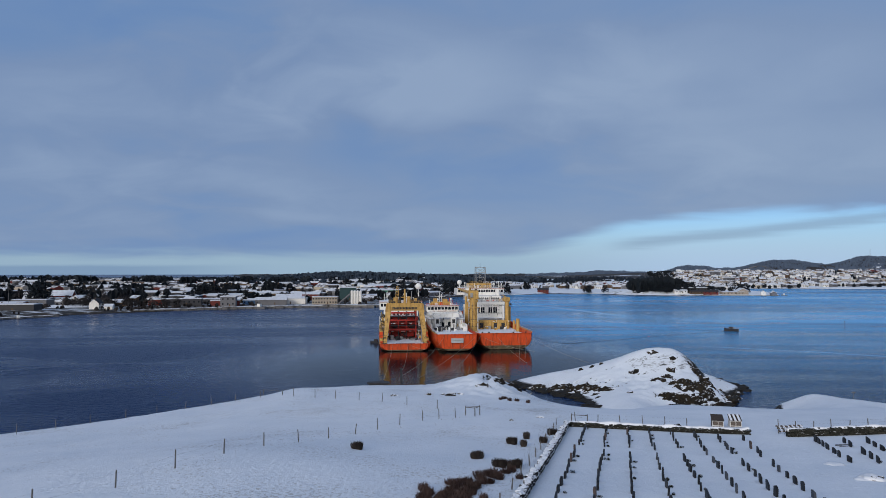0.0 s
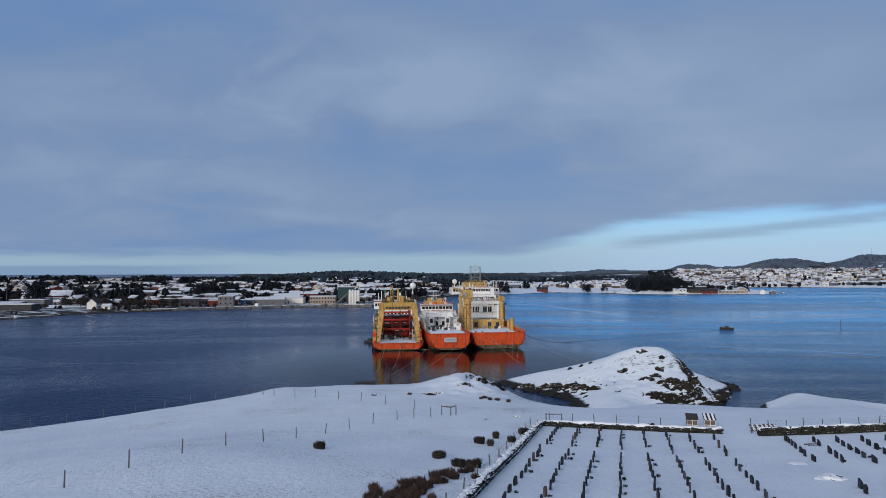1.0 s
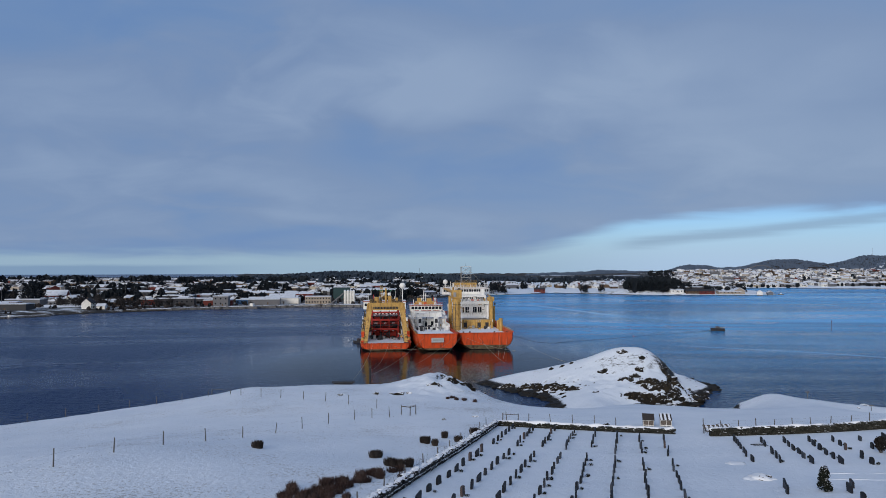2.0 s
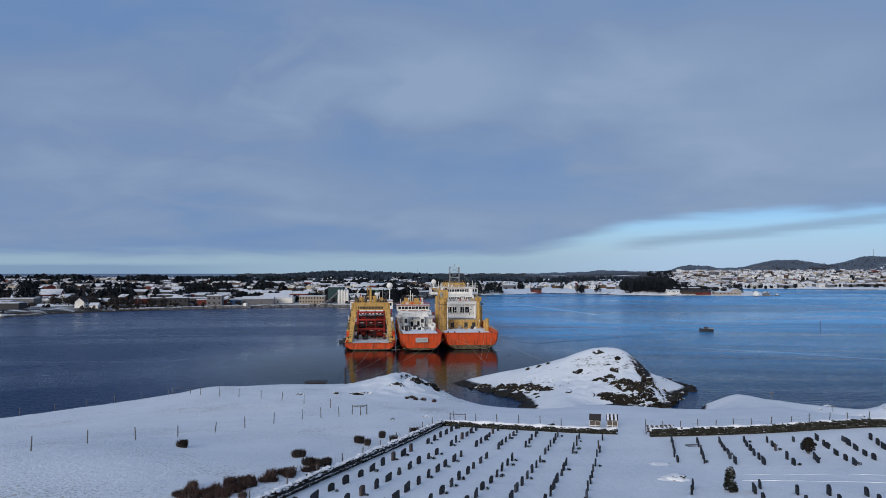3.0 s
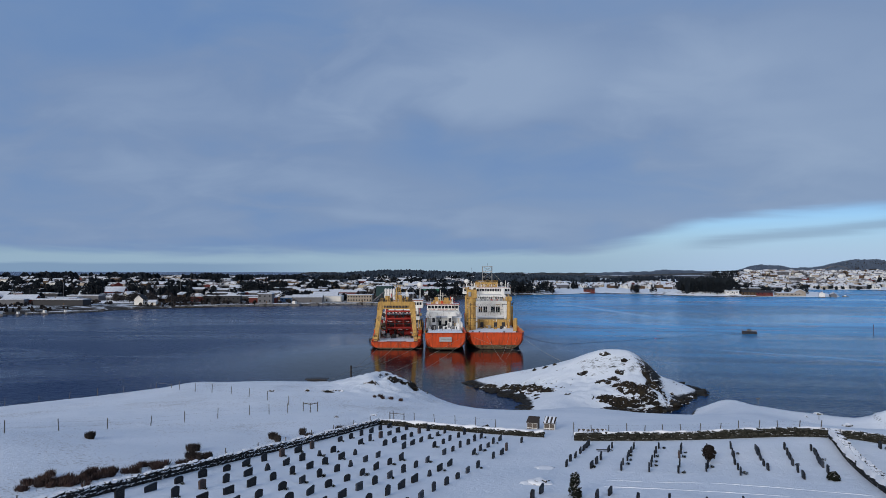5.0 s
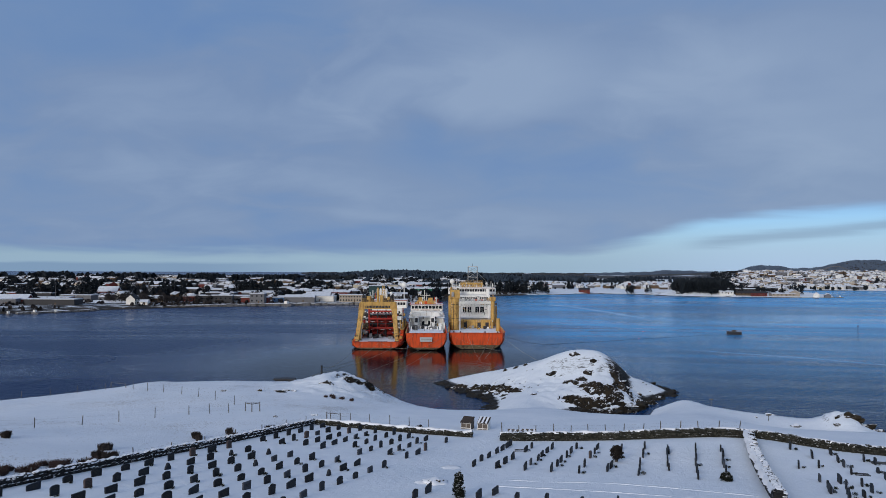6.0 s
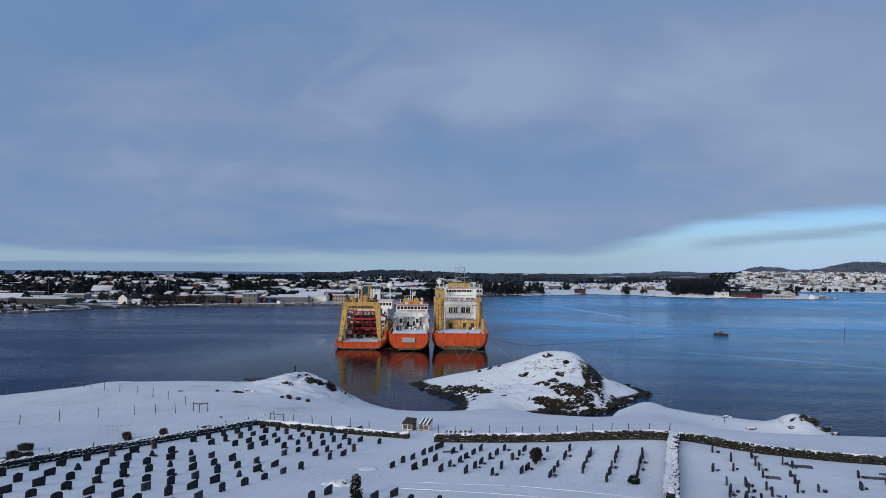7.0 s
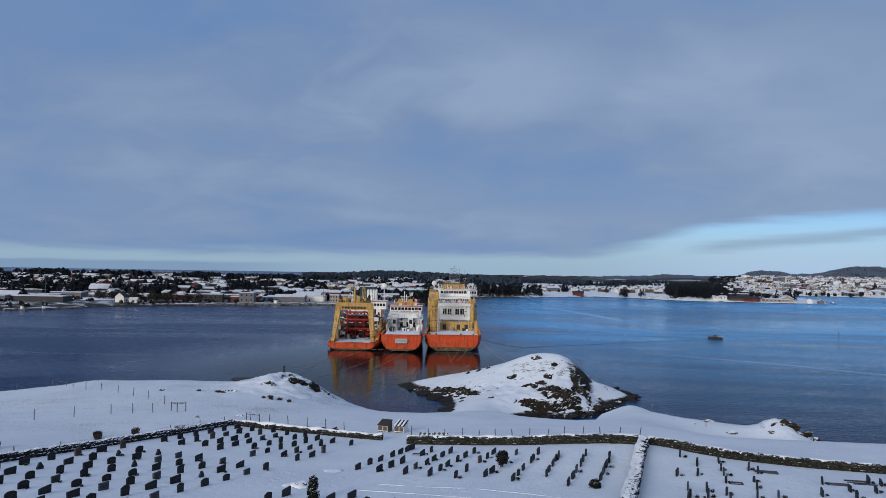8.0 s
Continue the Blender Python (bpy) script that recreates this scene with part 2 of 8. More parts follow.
def make_water():
    m = bpy.data.materials.new("sea_water")
    m.use_nodes = True
    nt = m.node_tree
    b = nt.nodes["Principled BSDF"]
    where = nt.nodes.new("ShaderNodeNewGeometry").outputs["Position"]
    b.inputs["IOR"].default_value = 1.333
    # breeze: the open fjord ripples, the lee of the ships and of the near shore lies calmer
    squash = nt.nodes.new("ShaderNodeMapping")
    squash.inputs["Scale"].default_value = (0.55, 1.0, 1.0)
    nt.links.new(where, squash.inputs[0])
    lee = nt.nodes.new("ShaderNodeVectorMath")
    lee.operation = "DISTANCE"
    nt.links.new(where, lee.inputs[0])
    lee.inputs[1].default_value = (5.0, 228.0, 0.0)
    lanes = nt.nodes.new("ShaderNodeMapping")
    lanes.inputs["Scale"].default_value = (0.30, 1.0, 1.0)
    lanes.inputs["Rotation"].default_value = (0.0, 0.0, 0.12)
    nt.links.new(where, lanes.inputs[0])
    patches = smooth(nt, noise_at(nt, lanes.outputs[0], 0.012, 6, 0.6, 0.8), 0.36, 0.60)
    sound = nt.nodes.new("ShaderNodeVectorMath")
    sound.operation = "DISTANCE"
    nt.links.new(where, sound.inputs[0])
    sound.inputs[1].default_value = (270.0, 400.0, 0.0)
    open_water = maths(nt, "ADD", 0.75, maths(nt, "MULTIPLY", smooth(nt, sound.outputs["Value"], 140.0, 470.0), 0.25))
    breeze = maths(nt, "MULTIPLY", maths(nt, "MULTIPLY", smooth(nt, lee.outputs["Value"], 46.0, 112.0), open_water), maths(nt, "ADD", 0.5, maths(nt, "MULTIPLY", patches, 0.5)))
    # slicks: thin smooth lines that drift across the ripples
    slick = maths(nt, "ABSOLUTE", maths(nt, "SUBTRACT", noise_at(nt, lanes.outputs[0], 0.011, 4, 0.45, 1.2), 0.5))
    breeze = maths(nt, "MULTIPLY", breeze, maths(nt, "ADD", 0.7, maths(nt, "MULTIPLY", smooth(nt, slick, 0.004, 0.022), 0.3)))
    nt.links.new(maths(nt, "ADD", 0.01, maths(nt, "MULTIPLY", breeze, 0.32)), b.inputs["Roughness"])
    # a slick that curls out from the ships, and a thin drift line nearer the islet, painted as pale sheen
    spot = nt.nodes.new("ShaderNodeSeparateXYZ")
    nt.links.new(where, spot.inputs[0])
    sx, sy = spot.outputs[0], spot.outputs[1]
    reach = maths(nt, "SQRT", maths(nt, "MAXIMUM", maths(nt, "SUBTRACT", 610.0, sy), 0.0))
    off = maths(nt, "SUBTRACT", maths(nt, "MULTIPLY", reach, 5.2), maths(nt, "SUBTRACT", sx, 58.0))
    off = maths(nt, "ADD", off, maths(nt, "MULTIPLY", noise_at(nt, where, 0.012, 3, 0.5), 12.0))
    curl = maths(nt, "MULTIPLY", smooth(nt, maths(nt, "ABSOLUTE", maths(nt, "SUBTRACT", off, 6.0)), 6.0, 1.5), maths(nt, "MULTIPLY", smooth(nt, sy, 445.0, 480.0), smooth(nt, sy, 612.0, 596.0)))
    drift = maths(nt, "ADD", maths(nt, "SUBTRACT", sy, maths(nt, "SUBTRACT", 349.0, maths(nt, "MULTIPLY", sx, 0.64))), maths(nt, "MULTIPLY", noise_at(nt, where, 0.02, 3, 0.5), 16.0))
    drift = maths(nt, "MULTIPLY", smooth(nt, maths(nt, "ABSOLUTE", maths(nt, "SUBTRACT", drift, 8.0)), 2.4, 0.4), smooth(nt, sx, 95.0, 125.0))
    slick_sheen = maths(nt, "MAXIMUM", curl, maths(nt, "MULTIPLY", drift, 0.5))
    # the sky's mirrored blue is painted into the sound's base colour, elsewhere dark navy
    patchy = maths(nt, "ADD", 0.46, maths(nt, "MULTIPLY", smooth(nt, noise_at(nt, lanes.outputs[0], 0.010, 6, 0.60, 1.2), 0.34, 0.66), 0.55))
    sky_tint = maths(nt, "MULTIPLY", maths(nt, "MULTIPLY", smooth(nt, sy, 120.0, 400.0), smooth(nt, sx, -20.0, 80.0)), patchy)
    sky_tint = maths(nt, "ADD", sky_tint, maths(nt, "MULTIPLY", slick_sheen, 0.45), clamp=True)
    # a pale tongue of water off the ships and its dark near edge, wind sheen painted as colour
    wander = maths(nt, "MULTIPLY", maths(nt, "SUBTRACT", noise_at(nt, where, 0.03, 4, 0.6), 0.5), 22.0)
    wx, wy = maths(nt, "ADD", sx, wander), maths(nt, "ADD", sy, wander)
    within = maths(nt, "MULTIPLY", smooth(nt, wx, 104.0, 92.0), smooth(nt, wx, 25.0, 60.0))
    tongue = maths(nt, "MULTIPLY", within, maths(nt, "MULTIPLY", smooth(nt, wy, 380.0, 396.0), smooth(nt, wy, 446.0, 428.0)))
    dark_edge = maths(nt, "MULTIPLY", within, smooth(nt, maths(nt, "ABSOLUTE", maths(nt, "SUBTRACT", wy, 372.0)), 9.0, 3.0))
    sky_tint = maths(nt, "ADD", sky_tint, maths(nt, "SUBTRACT", maths(nt, "MULTIPLY", tongue, 0.22), maths(nt, "MULTIPLY", dark_edge, 0.22)), clamp=True)
    # round the ships the base colour is painted near black to deepen their reflection
    ship_dark = smooth(nt, lee.outputs["Value"], 82.0, 36.0)
    deep = mixed(nt, ship_dark, (0.0010, 0.0180, 0.078), (0.0006, 0.0022, 0.005))
    sky_tint = maths(nt, "MULTIPLY", sky_tint, maths(nt, "SUBTRACT", 1.0, ship_dark))
    # the pale sheen of the slicks goes into the base colour, not the gloss
    nt.links.new(mixed(nt, maths(nt, "MULTIPLY", slick_sheen, 0.55), mixed(nt, sky_tint, deep, (0.034, 0.36, 0.78)), (0.30, 0.48, 0.68)), b.inputs["Base Color"])
    # a calm strip beyond the ships mirrors the pale horizon
    strip = nt.nodes.new("ShaderNodeVectorMath")
    strip.operation = "DISTANCE"
    nt.links.new(where, strip.inputs[0])
    strip.inputs[1].default_value = (-50.0, 400.0, 0.0)
    calm = maths(nt, "MULTIPLY", smooth(nt, strip.outputs["Value"], 230.0, 60.0), 0.34)
    gloss = (maths(nt, "ADD", maths(nt, "ADD", maths(nt, "ADD", calm, 0.105), maths(nt, "MULTIPLY", smooth(nt, sy, 200.0, 430.0), 0.06)), maths(nt, "ADD", maths(nt, "MULTIPLY", smooth(nt, sx, 10.0, 90.0), 0.05), maths(nt, "MULTIPLY", sky_tint, 0.15))))
    nt.links.new(maths(nt, "MULTIPLY", gloss, maths(nt, "SUBTRACT", 1.0, maths(nt, "MULTIPLY", ship_dark, 0.40))), b.inputs["Specular IOR Level"])
    waves = maths(nt, "ADD", noise_at(nt, squash.outputs[0], 0.75, 3, 0.5), maths(nt, "MULTIPLY", noise_at(nt, squash.outputs[0], 2.6, 3, 0.5), 0.3))
    bp = nt.nodes.new("ShaderNodeBump")
    bp.inputs["Distance"].default_value = 0.5
    nt.links.new(maths(nt, "ADD", 0.095, maths(nt, "MULTIPLY", breeze, 0.90)), bp.inputs["Strength"])
    nt.links.new(waves, bp.inputs["Height"])
    nt.links.new(bp.outputs[0], b.inputs["Normal"])
    return m


SNOW = snow_ground("snow_on_rock", grass=0.125)
FAR_SNOW = snow_ground("far_snow", steep=(0.985, 1.06), rock=(0.028, 0.024, 0.02), rock2=(0.05, 0.038, 0.026), grain=0.09, fields=0.12)
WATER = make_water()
ROOF_SNOW = material("roof_snow", (0.78, 0.80, 0.84), 0.85, vary=0.08, scale=0.4, bump=0.05, bump_scale=1.5)
ORANGE = material("orange_hull_paint", (0.61, 0.074, 0.016), 0.5, vary=0.14, scale=0.5, second=(0.15, 0.035, 0.018), second_at=(0.47, 0.73), second_scale=0.9, streak=True)
RUST = material("fouled_boot_top", (0.11, 0.085, 0.05), 0.8, vary=0.35, scale=0.8, second=(0.06, 0.03, 0.02), second_scale=0.5)
YELLOW = material("crane_yellow", (0.52, 0.318, 0.095), 0.55, vary=0.20, scale=0.9, second=(0.15, 0.075, 0.03), second_at=(0.48, 0.74), second_scale=0.9, streak=True)
SHIP_WHITE = material("ship_white_paint", (0.80, 0.79, 0.76), 0.5, vary=0.06, scale=0.5, second=(0.30, 0.22, 0.15), second_at=(0.55, 0.82), second_scale=0.9, streak=True)
RED = material("winch_red", (0.36, 0.034, 0.026), 0.5, vary=0.2, scale=0.6)
RUST_RED = material("faded_red_trim", (0.34, 0.075, 0.045), 0.6, vary=0.2, scale=0.8)
DARK = material("dark_steel", (0.035, 0.035, 0.04), 0.6, vary=0.3, scale=1.0)
GLASS_DARK = material("dark_window_glass", (0.012, 0.016, 0.022), 0.12, vary=0.1)
# ---------------------------------------------------------------- mesh helpers
def mesh_object(name, bm, mat, parent=None, label="", smooth_faces=False):
    me = bpy.data.meshes.new(name)
    if smooth_faces:
        for f in bm.faces:
            f.smooth = True
    bm.to_mesh(me)
    bm.free()
    for k in (mat if isinstance(mat, (list, tuple)) else [mat]):
        me.materials.append(k)
    ob = new(name, me)
    if parent:
        ob.parent = parent
    if label:
        ob["label"] = label
    return ob


def part(name, bm, mat, parent, label="", smooth_faces=False):
    return mesh_object(name, bm, mat, parent, label, smooth_faces)


def thing(name, label, category, at=None, group="", kind=""):
    ob = new(name)
    ob.empty_display_size = 0.2
    if at is not None:
        ob.matrix_basis = at
    return tagged(ob, label, category, group, kind)


def box(bm, x0, x1, y0, y1, z0, z1, m=None, bevel=0.0, mat=0):
    vs = [bm.verts.new((x, y, z)) for z in (z0, z1) for x, y in ((x0, y0), (x1, y0), (x1, y1), (x0, y1))]
    fs = [bm.faces.new([vs[i] for i in q]) for q in ((3, 2, 1, 0), (4, 5, 6, 7), (0, 1, 5, 4), (1, 2, 6, 5), (2, 3, 7, 6), (3, 0, 4, 7))]
    for f in fs:
        f.material_index = mat
    if bevel:
        es = {e for f in fs for e in f.edges}
        r = bmesh.ops.bevel(bm, geom=list(es), offset=bevel, segments=1, affect="EDGES")
        vs = list({v for f in r["faces"] for v in f.verts} | {v for v in vs if v.is_valid})
    if m is not None:
        bmesh.ops.transform(bm, matrix=m, verts=[v for v in vs if v.is_valid])
    return vs


def tube(bm, a, b, r, r2=None, n=8, caps=True):
    """A round bar from a to b, of radius r at a and r2 at b."""
    a, b = Vector(a), Vector(b)
    r2 = r if r2 is None else r2
    q = (b - a).to_track_quat("Z", "Y")
    rings = []
    for p, rad in ((a, r), (b, r2)):
        rings.append([bm.verts.new(p + q @ Vector((rad * math.cos(k * math.tau / n), rad * math.sin(k * math.tau / n), 0))) for k in range(n)])
    for k in range(n):
        bm.faces.new((rings[0][k], rings[0][(k + 1) % n], rings[1][(k + 1) % n], rings[1][k]))
    if caps:
        bm.faces.new(rings[0][::-1]), bm.faces.new(rings[1])


def prism(bm, outline, y0, y1):
    """An outline of (x, z) pushed from y0 to y1."""
    a = [bm.verts.new((x, y0, z)) for x, z in outline]
    b = [bm.verts.new((x, y1, z)) for x, z in outline]
    n = len(outline)
    for k in range(n):
        bm.faces.new((a[k], a[(k + 1) % n], b[(k + 1) % n], b[k]))
    bm.faces.new(a[::-1]), bm.faces.new(b)


def ball(bm, c, r, seg=12, rings=8, squash=1.0):
    bmesh.ops.create_uvsphere(bm, u_segments=seg, v_segments=rings, radius=r, matrix=Matrix.Translation(c) @ Matrix.Diagonal((1, 1, squash, 1)))


# ---------------------------------------------------------------- the shore
# <land>
def gauss(x, y, cx, cy, sx, sy, turn=0.0):
    c, s = math.cos(math.radians(turn)), math.sin(math.radians(turn))
    dx, dy = x - cx, y - cy
    return np.exp(-0.5 * (((c * dx + s * dy) / sx) ** 2 + ((-s * dx + c * dy) / sy) ** 2))


def ease(v):
    v = np.clip(v, 0, 1)
    return v * v * (3 - 2 * v)


COAST_X = (-400, -120, -57, -42, -26, -14, 0, 12, 20, 28, 36, 46, 54, 60, 66, 72, 82, 95, 110, 140, 260)
COAST_Y = (30, 66, 76.6, 95.7, 113.8, 124.3, 130.9, 138.5, 128.3, 124, 127.6, 128, 120, 118, 132, 130, 123.7, 112.6, 96, 88, 70)


def shore_height(x, y):
    """Height of the near land: a field that falls towards the sea, a knoll, a dip and two mounds along its edge."""
    h = 16.3 - 0.105 * (np.maximum(y, 0) - 50)
    h = h + 1.4 * gauss(x, y, -15, 52, 10, 10) - 1.4 * gauss(x, y, -70, 85, 25, 25) - 0.6 * gauss(x, y, 31, 60, 13, 24) + 1.3 * gauss(x, y, 61, 68.2, 7.5, 5.5, -10)
    h = h + 2.1 * gauss(x, y, -13.1, 118.8, 22, 18) + 0.45 * gauss(x, y, -23.5, 113.9, 2.5, 4.3) + 2.75 * gauss(x, y, 8.4, 123, 4.8, 6.5) - 4.2 * gauss(x, y, 28.5, 138, 11, 18) - 2.3 * gauss(x, y, 58, 132, 9, 16)
    h = h - 3.2 * ease((x - 66) / 16) * ease((y - 84) / 26) - 2.2 * gauss(x, y, 59, 126, 5, 8)
    h = h + 1.5 * gauss(x, y, 71.5, 128, 2.6, 5.4) + 2.5 * gauss(x, y, 90.5, 111.8, 2.3, 3.6) + 2.0 * gauss(x, y, 80, 117, 7, 5)
    s = y - np.interp(x, COAST_X, COAST_Y)
    drop = ease((s + 2.0) / 16.0)
    return h * (1 - drop) - 4.0 * drop


def islet_height(x, y):
    h = 3.5 * gauss(x, y, 55.9, 177.3, 4.9, 5.7) + 7.1 * gauss(x, y, 57.4, 182, 13.4, 7.5) + 3.1 * gauss(x, y, 63, 176.2, 3.5, 10) + 3.9 * gauss(x, y, 41.1, 182, 12.4, 11.7, -12) + 1.9 * gauss(x, y, 27.5, 189.7, 9.7, 4.9)
    h = h * (1 - 0.23 * ease((x - 66.3 - 0.08 * (y - 178)) / 4.0)) + 1.9 * gauss(x, y, 72.8, 180.8, 5.2, 6.4)
    h = h + 4.2 * gauss(x, y, 57, 163, 10, 7) + 4.2 * gauss(x, y, 42, 146, 6, 14) + 5.6 * gauss(x, y, -14, 150, 13, 9)
    return 1.026 * h - 2.0


def land_height(x, y):
    return np.maximum(np.maximum(shore_height(x, y), islet_height(x, y)), -4.0)
# </land>


def noise_grid(xs, ys, scale, octaves=4, seed=0.0):
    out = np.empty(len(xs))
    for i in range(len(xs)):
        out[i] = noise.fractal(Vector((xs[i] * scale, ys[i] * scale, seed)), 1.0, 2.0, octaves)
    return out


def sheet(name, xs, ys, height, mat, label, category):
    gx, gy = np.meshgrid(xs, ys)
    co = np.stack([gx.ravel(), gy.ravel(), height(gx.ravel(), gy.ravel())], 1)
    nx, ny = len(xs), len(ys)
    i = np.arange((nx - 1) * (ny - 1))
    a = (i // (nx - 1)) * nx + i % (nx - 1)
    quads = np.stack([a, a + 1, a + 1 + nx, a + nx], 1)
    me = bpy.data.meshes.new(name)
    me.from_pydata(co.tolist(), [], quads.tolist())
    me.polygons.foreach_set("use_smooth", np.ones(len(quads), bool))
    me.materials.append(mat)
    return tagged(new(name, me), label, category, kind="structure")


def near_ground(x, y):
    h = land_height(x, y)
    rough = np.zeros(len(x))
    near = np.where((y > 84) & (h > -3))[0]
    rough[near] = noise_grid(x[near], y[near], 0.30, 6, 3.0)
    craggy = 0.55 * gauss(x, y, 61, 160, 10, 6) + 0.45 * gauss(x, y, 67, 172, 4, 8) + 0.6 * gauss(x, y, 34, 171, 12, 4) + 1.0 * gauss(x, y, 10, 121, 7, 6) + 0.5 * gauss(x, y, 92, 111, 3, 3)
    rough = np.where(craggy > 0.15, 0.55 - 1.5 * np.abs(rough), rough)
    return h + rough * (0.06 + 1.5 * craggy) * ease((y - 84) / 10)


xs_near = np.concatenate([np.linspace(-420, -62, 60, endpoint=False), np.arange(-62, 112, 0.62), np.linspace(112, 330, 45)])
ys_near = np.concatenate([np.linspace(-160, 30, 30, endpoint=False), np.arange(30, 205, 0.62), np.linspace(206, 220, 4)])
ground = sheet("ground", xs_near, ys_near, near_ground, SNOW, "snow-covered field sloping down to a rocky sea shore", "ground")


def flat_water():
    bm = bmesh.new()
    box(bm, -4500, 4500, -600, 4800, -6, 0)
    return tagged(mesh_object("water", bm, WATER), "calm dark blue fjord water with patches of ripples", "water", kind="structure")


flat_water()


# <far>
FAR_X = (-2500, -700, -420, -300, -254, -176, -131, -97, -68, -45, -20, 10, 41, 70, 98, 137, 200, 262, 300, 345, 380, 400, 412, 440, 520, 670, 900, 2500)
FAR_Y = (330, 370, 398, 420, 484, 540, 570, 580, 573, 590, 680, 770, 800, 815, 838, 880, 862, 805, 800, 795, 795, 800, 830, 1060, 1085, 1040, 980, 900)


def far_height(x, y):
    """Height of the shore across the fjord, of the town's slope and of the hills behind."""
    s = y - np.interp(x, FAR_X, FAR_Y)
    h = 3.4 * ease(s / 8.0) - 2.0 + 1.4 * ease(s / 60.0) + 8.6 * ease((s - 40) / 560.0)
    h = h + 9 * gauss(x, y, -190, 1210, 75, 90) + 5 * gauss(x, y, -60, 1200, 70, 90) + 4 * gauss(x, y, -420, 1150, 60, 90) + 4 * gauss(x, y, -620, 1100, 90, 120) + 3 * gauss(x, y, 90, 1250, 60, 60) + 5 * gauss(x, y, 262, 850, 40, 28)
    right = ease((x - 330) / 400)
    plain = 1 - ease((y - 2150) / 350)
    h = 3 + (h - 3 + right * 11 * ease((y - 1250) / 900)) * plain
    hills = 11 * gauss(x, y, 755, 3400, 70, 240) + 7 * gauss(x, y, 900, 3400, 90, 240) + 30 * gauss(x, y, 1225, 3400, 70, 200) + 18 * gauss(x, y, 1400, 3400, 110, 200) + 55 * gauss(x, y, 1655, 3400, 100, 220) + 16 * gauss(x, y, 1790, 3400, 80, 220)
    hills = hills + 28 * gauss(x, y, 1920, 3400, 120, 220) + 50 * gauss(x, y, 2125, 3400, 95, 220) + 34 * gauss(x, y, 2290, 3400, 150, 240) + 6 * gauss(x, y, 1450, 3400, 500, 240) + 50 * gauss(x, y, 2600, 3400, 260, 300)
    open_sea = ease((y - 1400) / 150) * (1 - ease((x + 0.34 * y) / 200))
    return np.where(s < -20, -4.0, h + hills - 8 * open_sea)
# </far>


def far_ground(x, y):
    h = far_height(x, y)
    return h + np.where(h > 1, noise_grid(x, y, 0.012, 5, 9.0), 0) * (0.6 + 6.0 * ease((y - 2300) / 900))


far_shore = sheet("ground_far", np.concatenate([np.linspace(-2600, -450, 50, endpoint=False), np.arange(-450, 900, 7.0), np.linspace(900, 4200, 120)]),
                  np.concatenate([np.arange(360, 1150, 7.0), np.linspace(1160, 4300, 130)]), far_ground, FAR_SNOW,
                  "low snowy shore across the fjord with wooded hills behind", "ground")
# ---------------------------------------------------------------- the three moored ships
SNOW_DECK = material("trodden_deck_snow", (0.76, 0.78, 0.82), 0.85, vary=0.10, scale=0.5, second=(0.42, 0.39, 0.36), second_at=(0.64, 0.82), second_scale=0.5)
GREY_STEEL = material("grey_painted_steel", (0.28, 0.28, 0.28), 0.6, vary=0.2, scale=0.8)
LINE_GREY = material("wet_grey_line", (0.05, 0.055, 0.065), 0.7, vary=0.2, scale=2)
ROPE = material("pale_mooring_rope", (0.30, 0.285, 0.23), 0.9, vary=0.2, scale=2)
PLATE = material("pale_name_board", (0.42, 0.44, 0.47), 0.6, vary=0.15, scale=1.5)


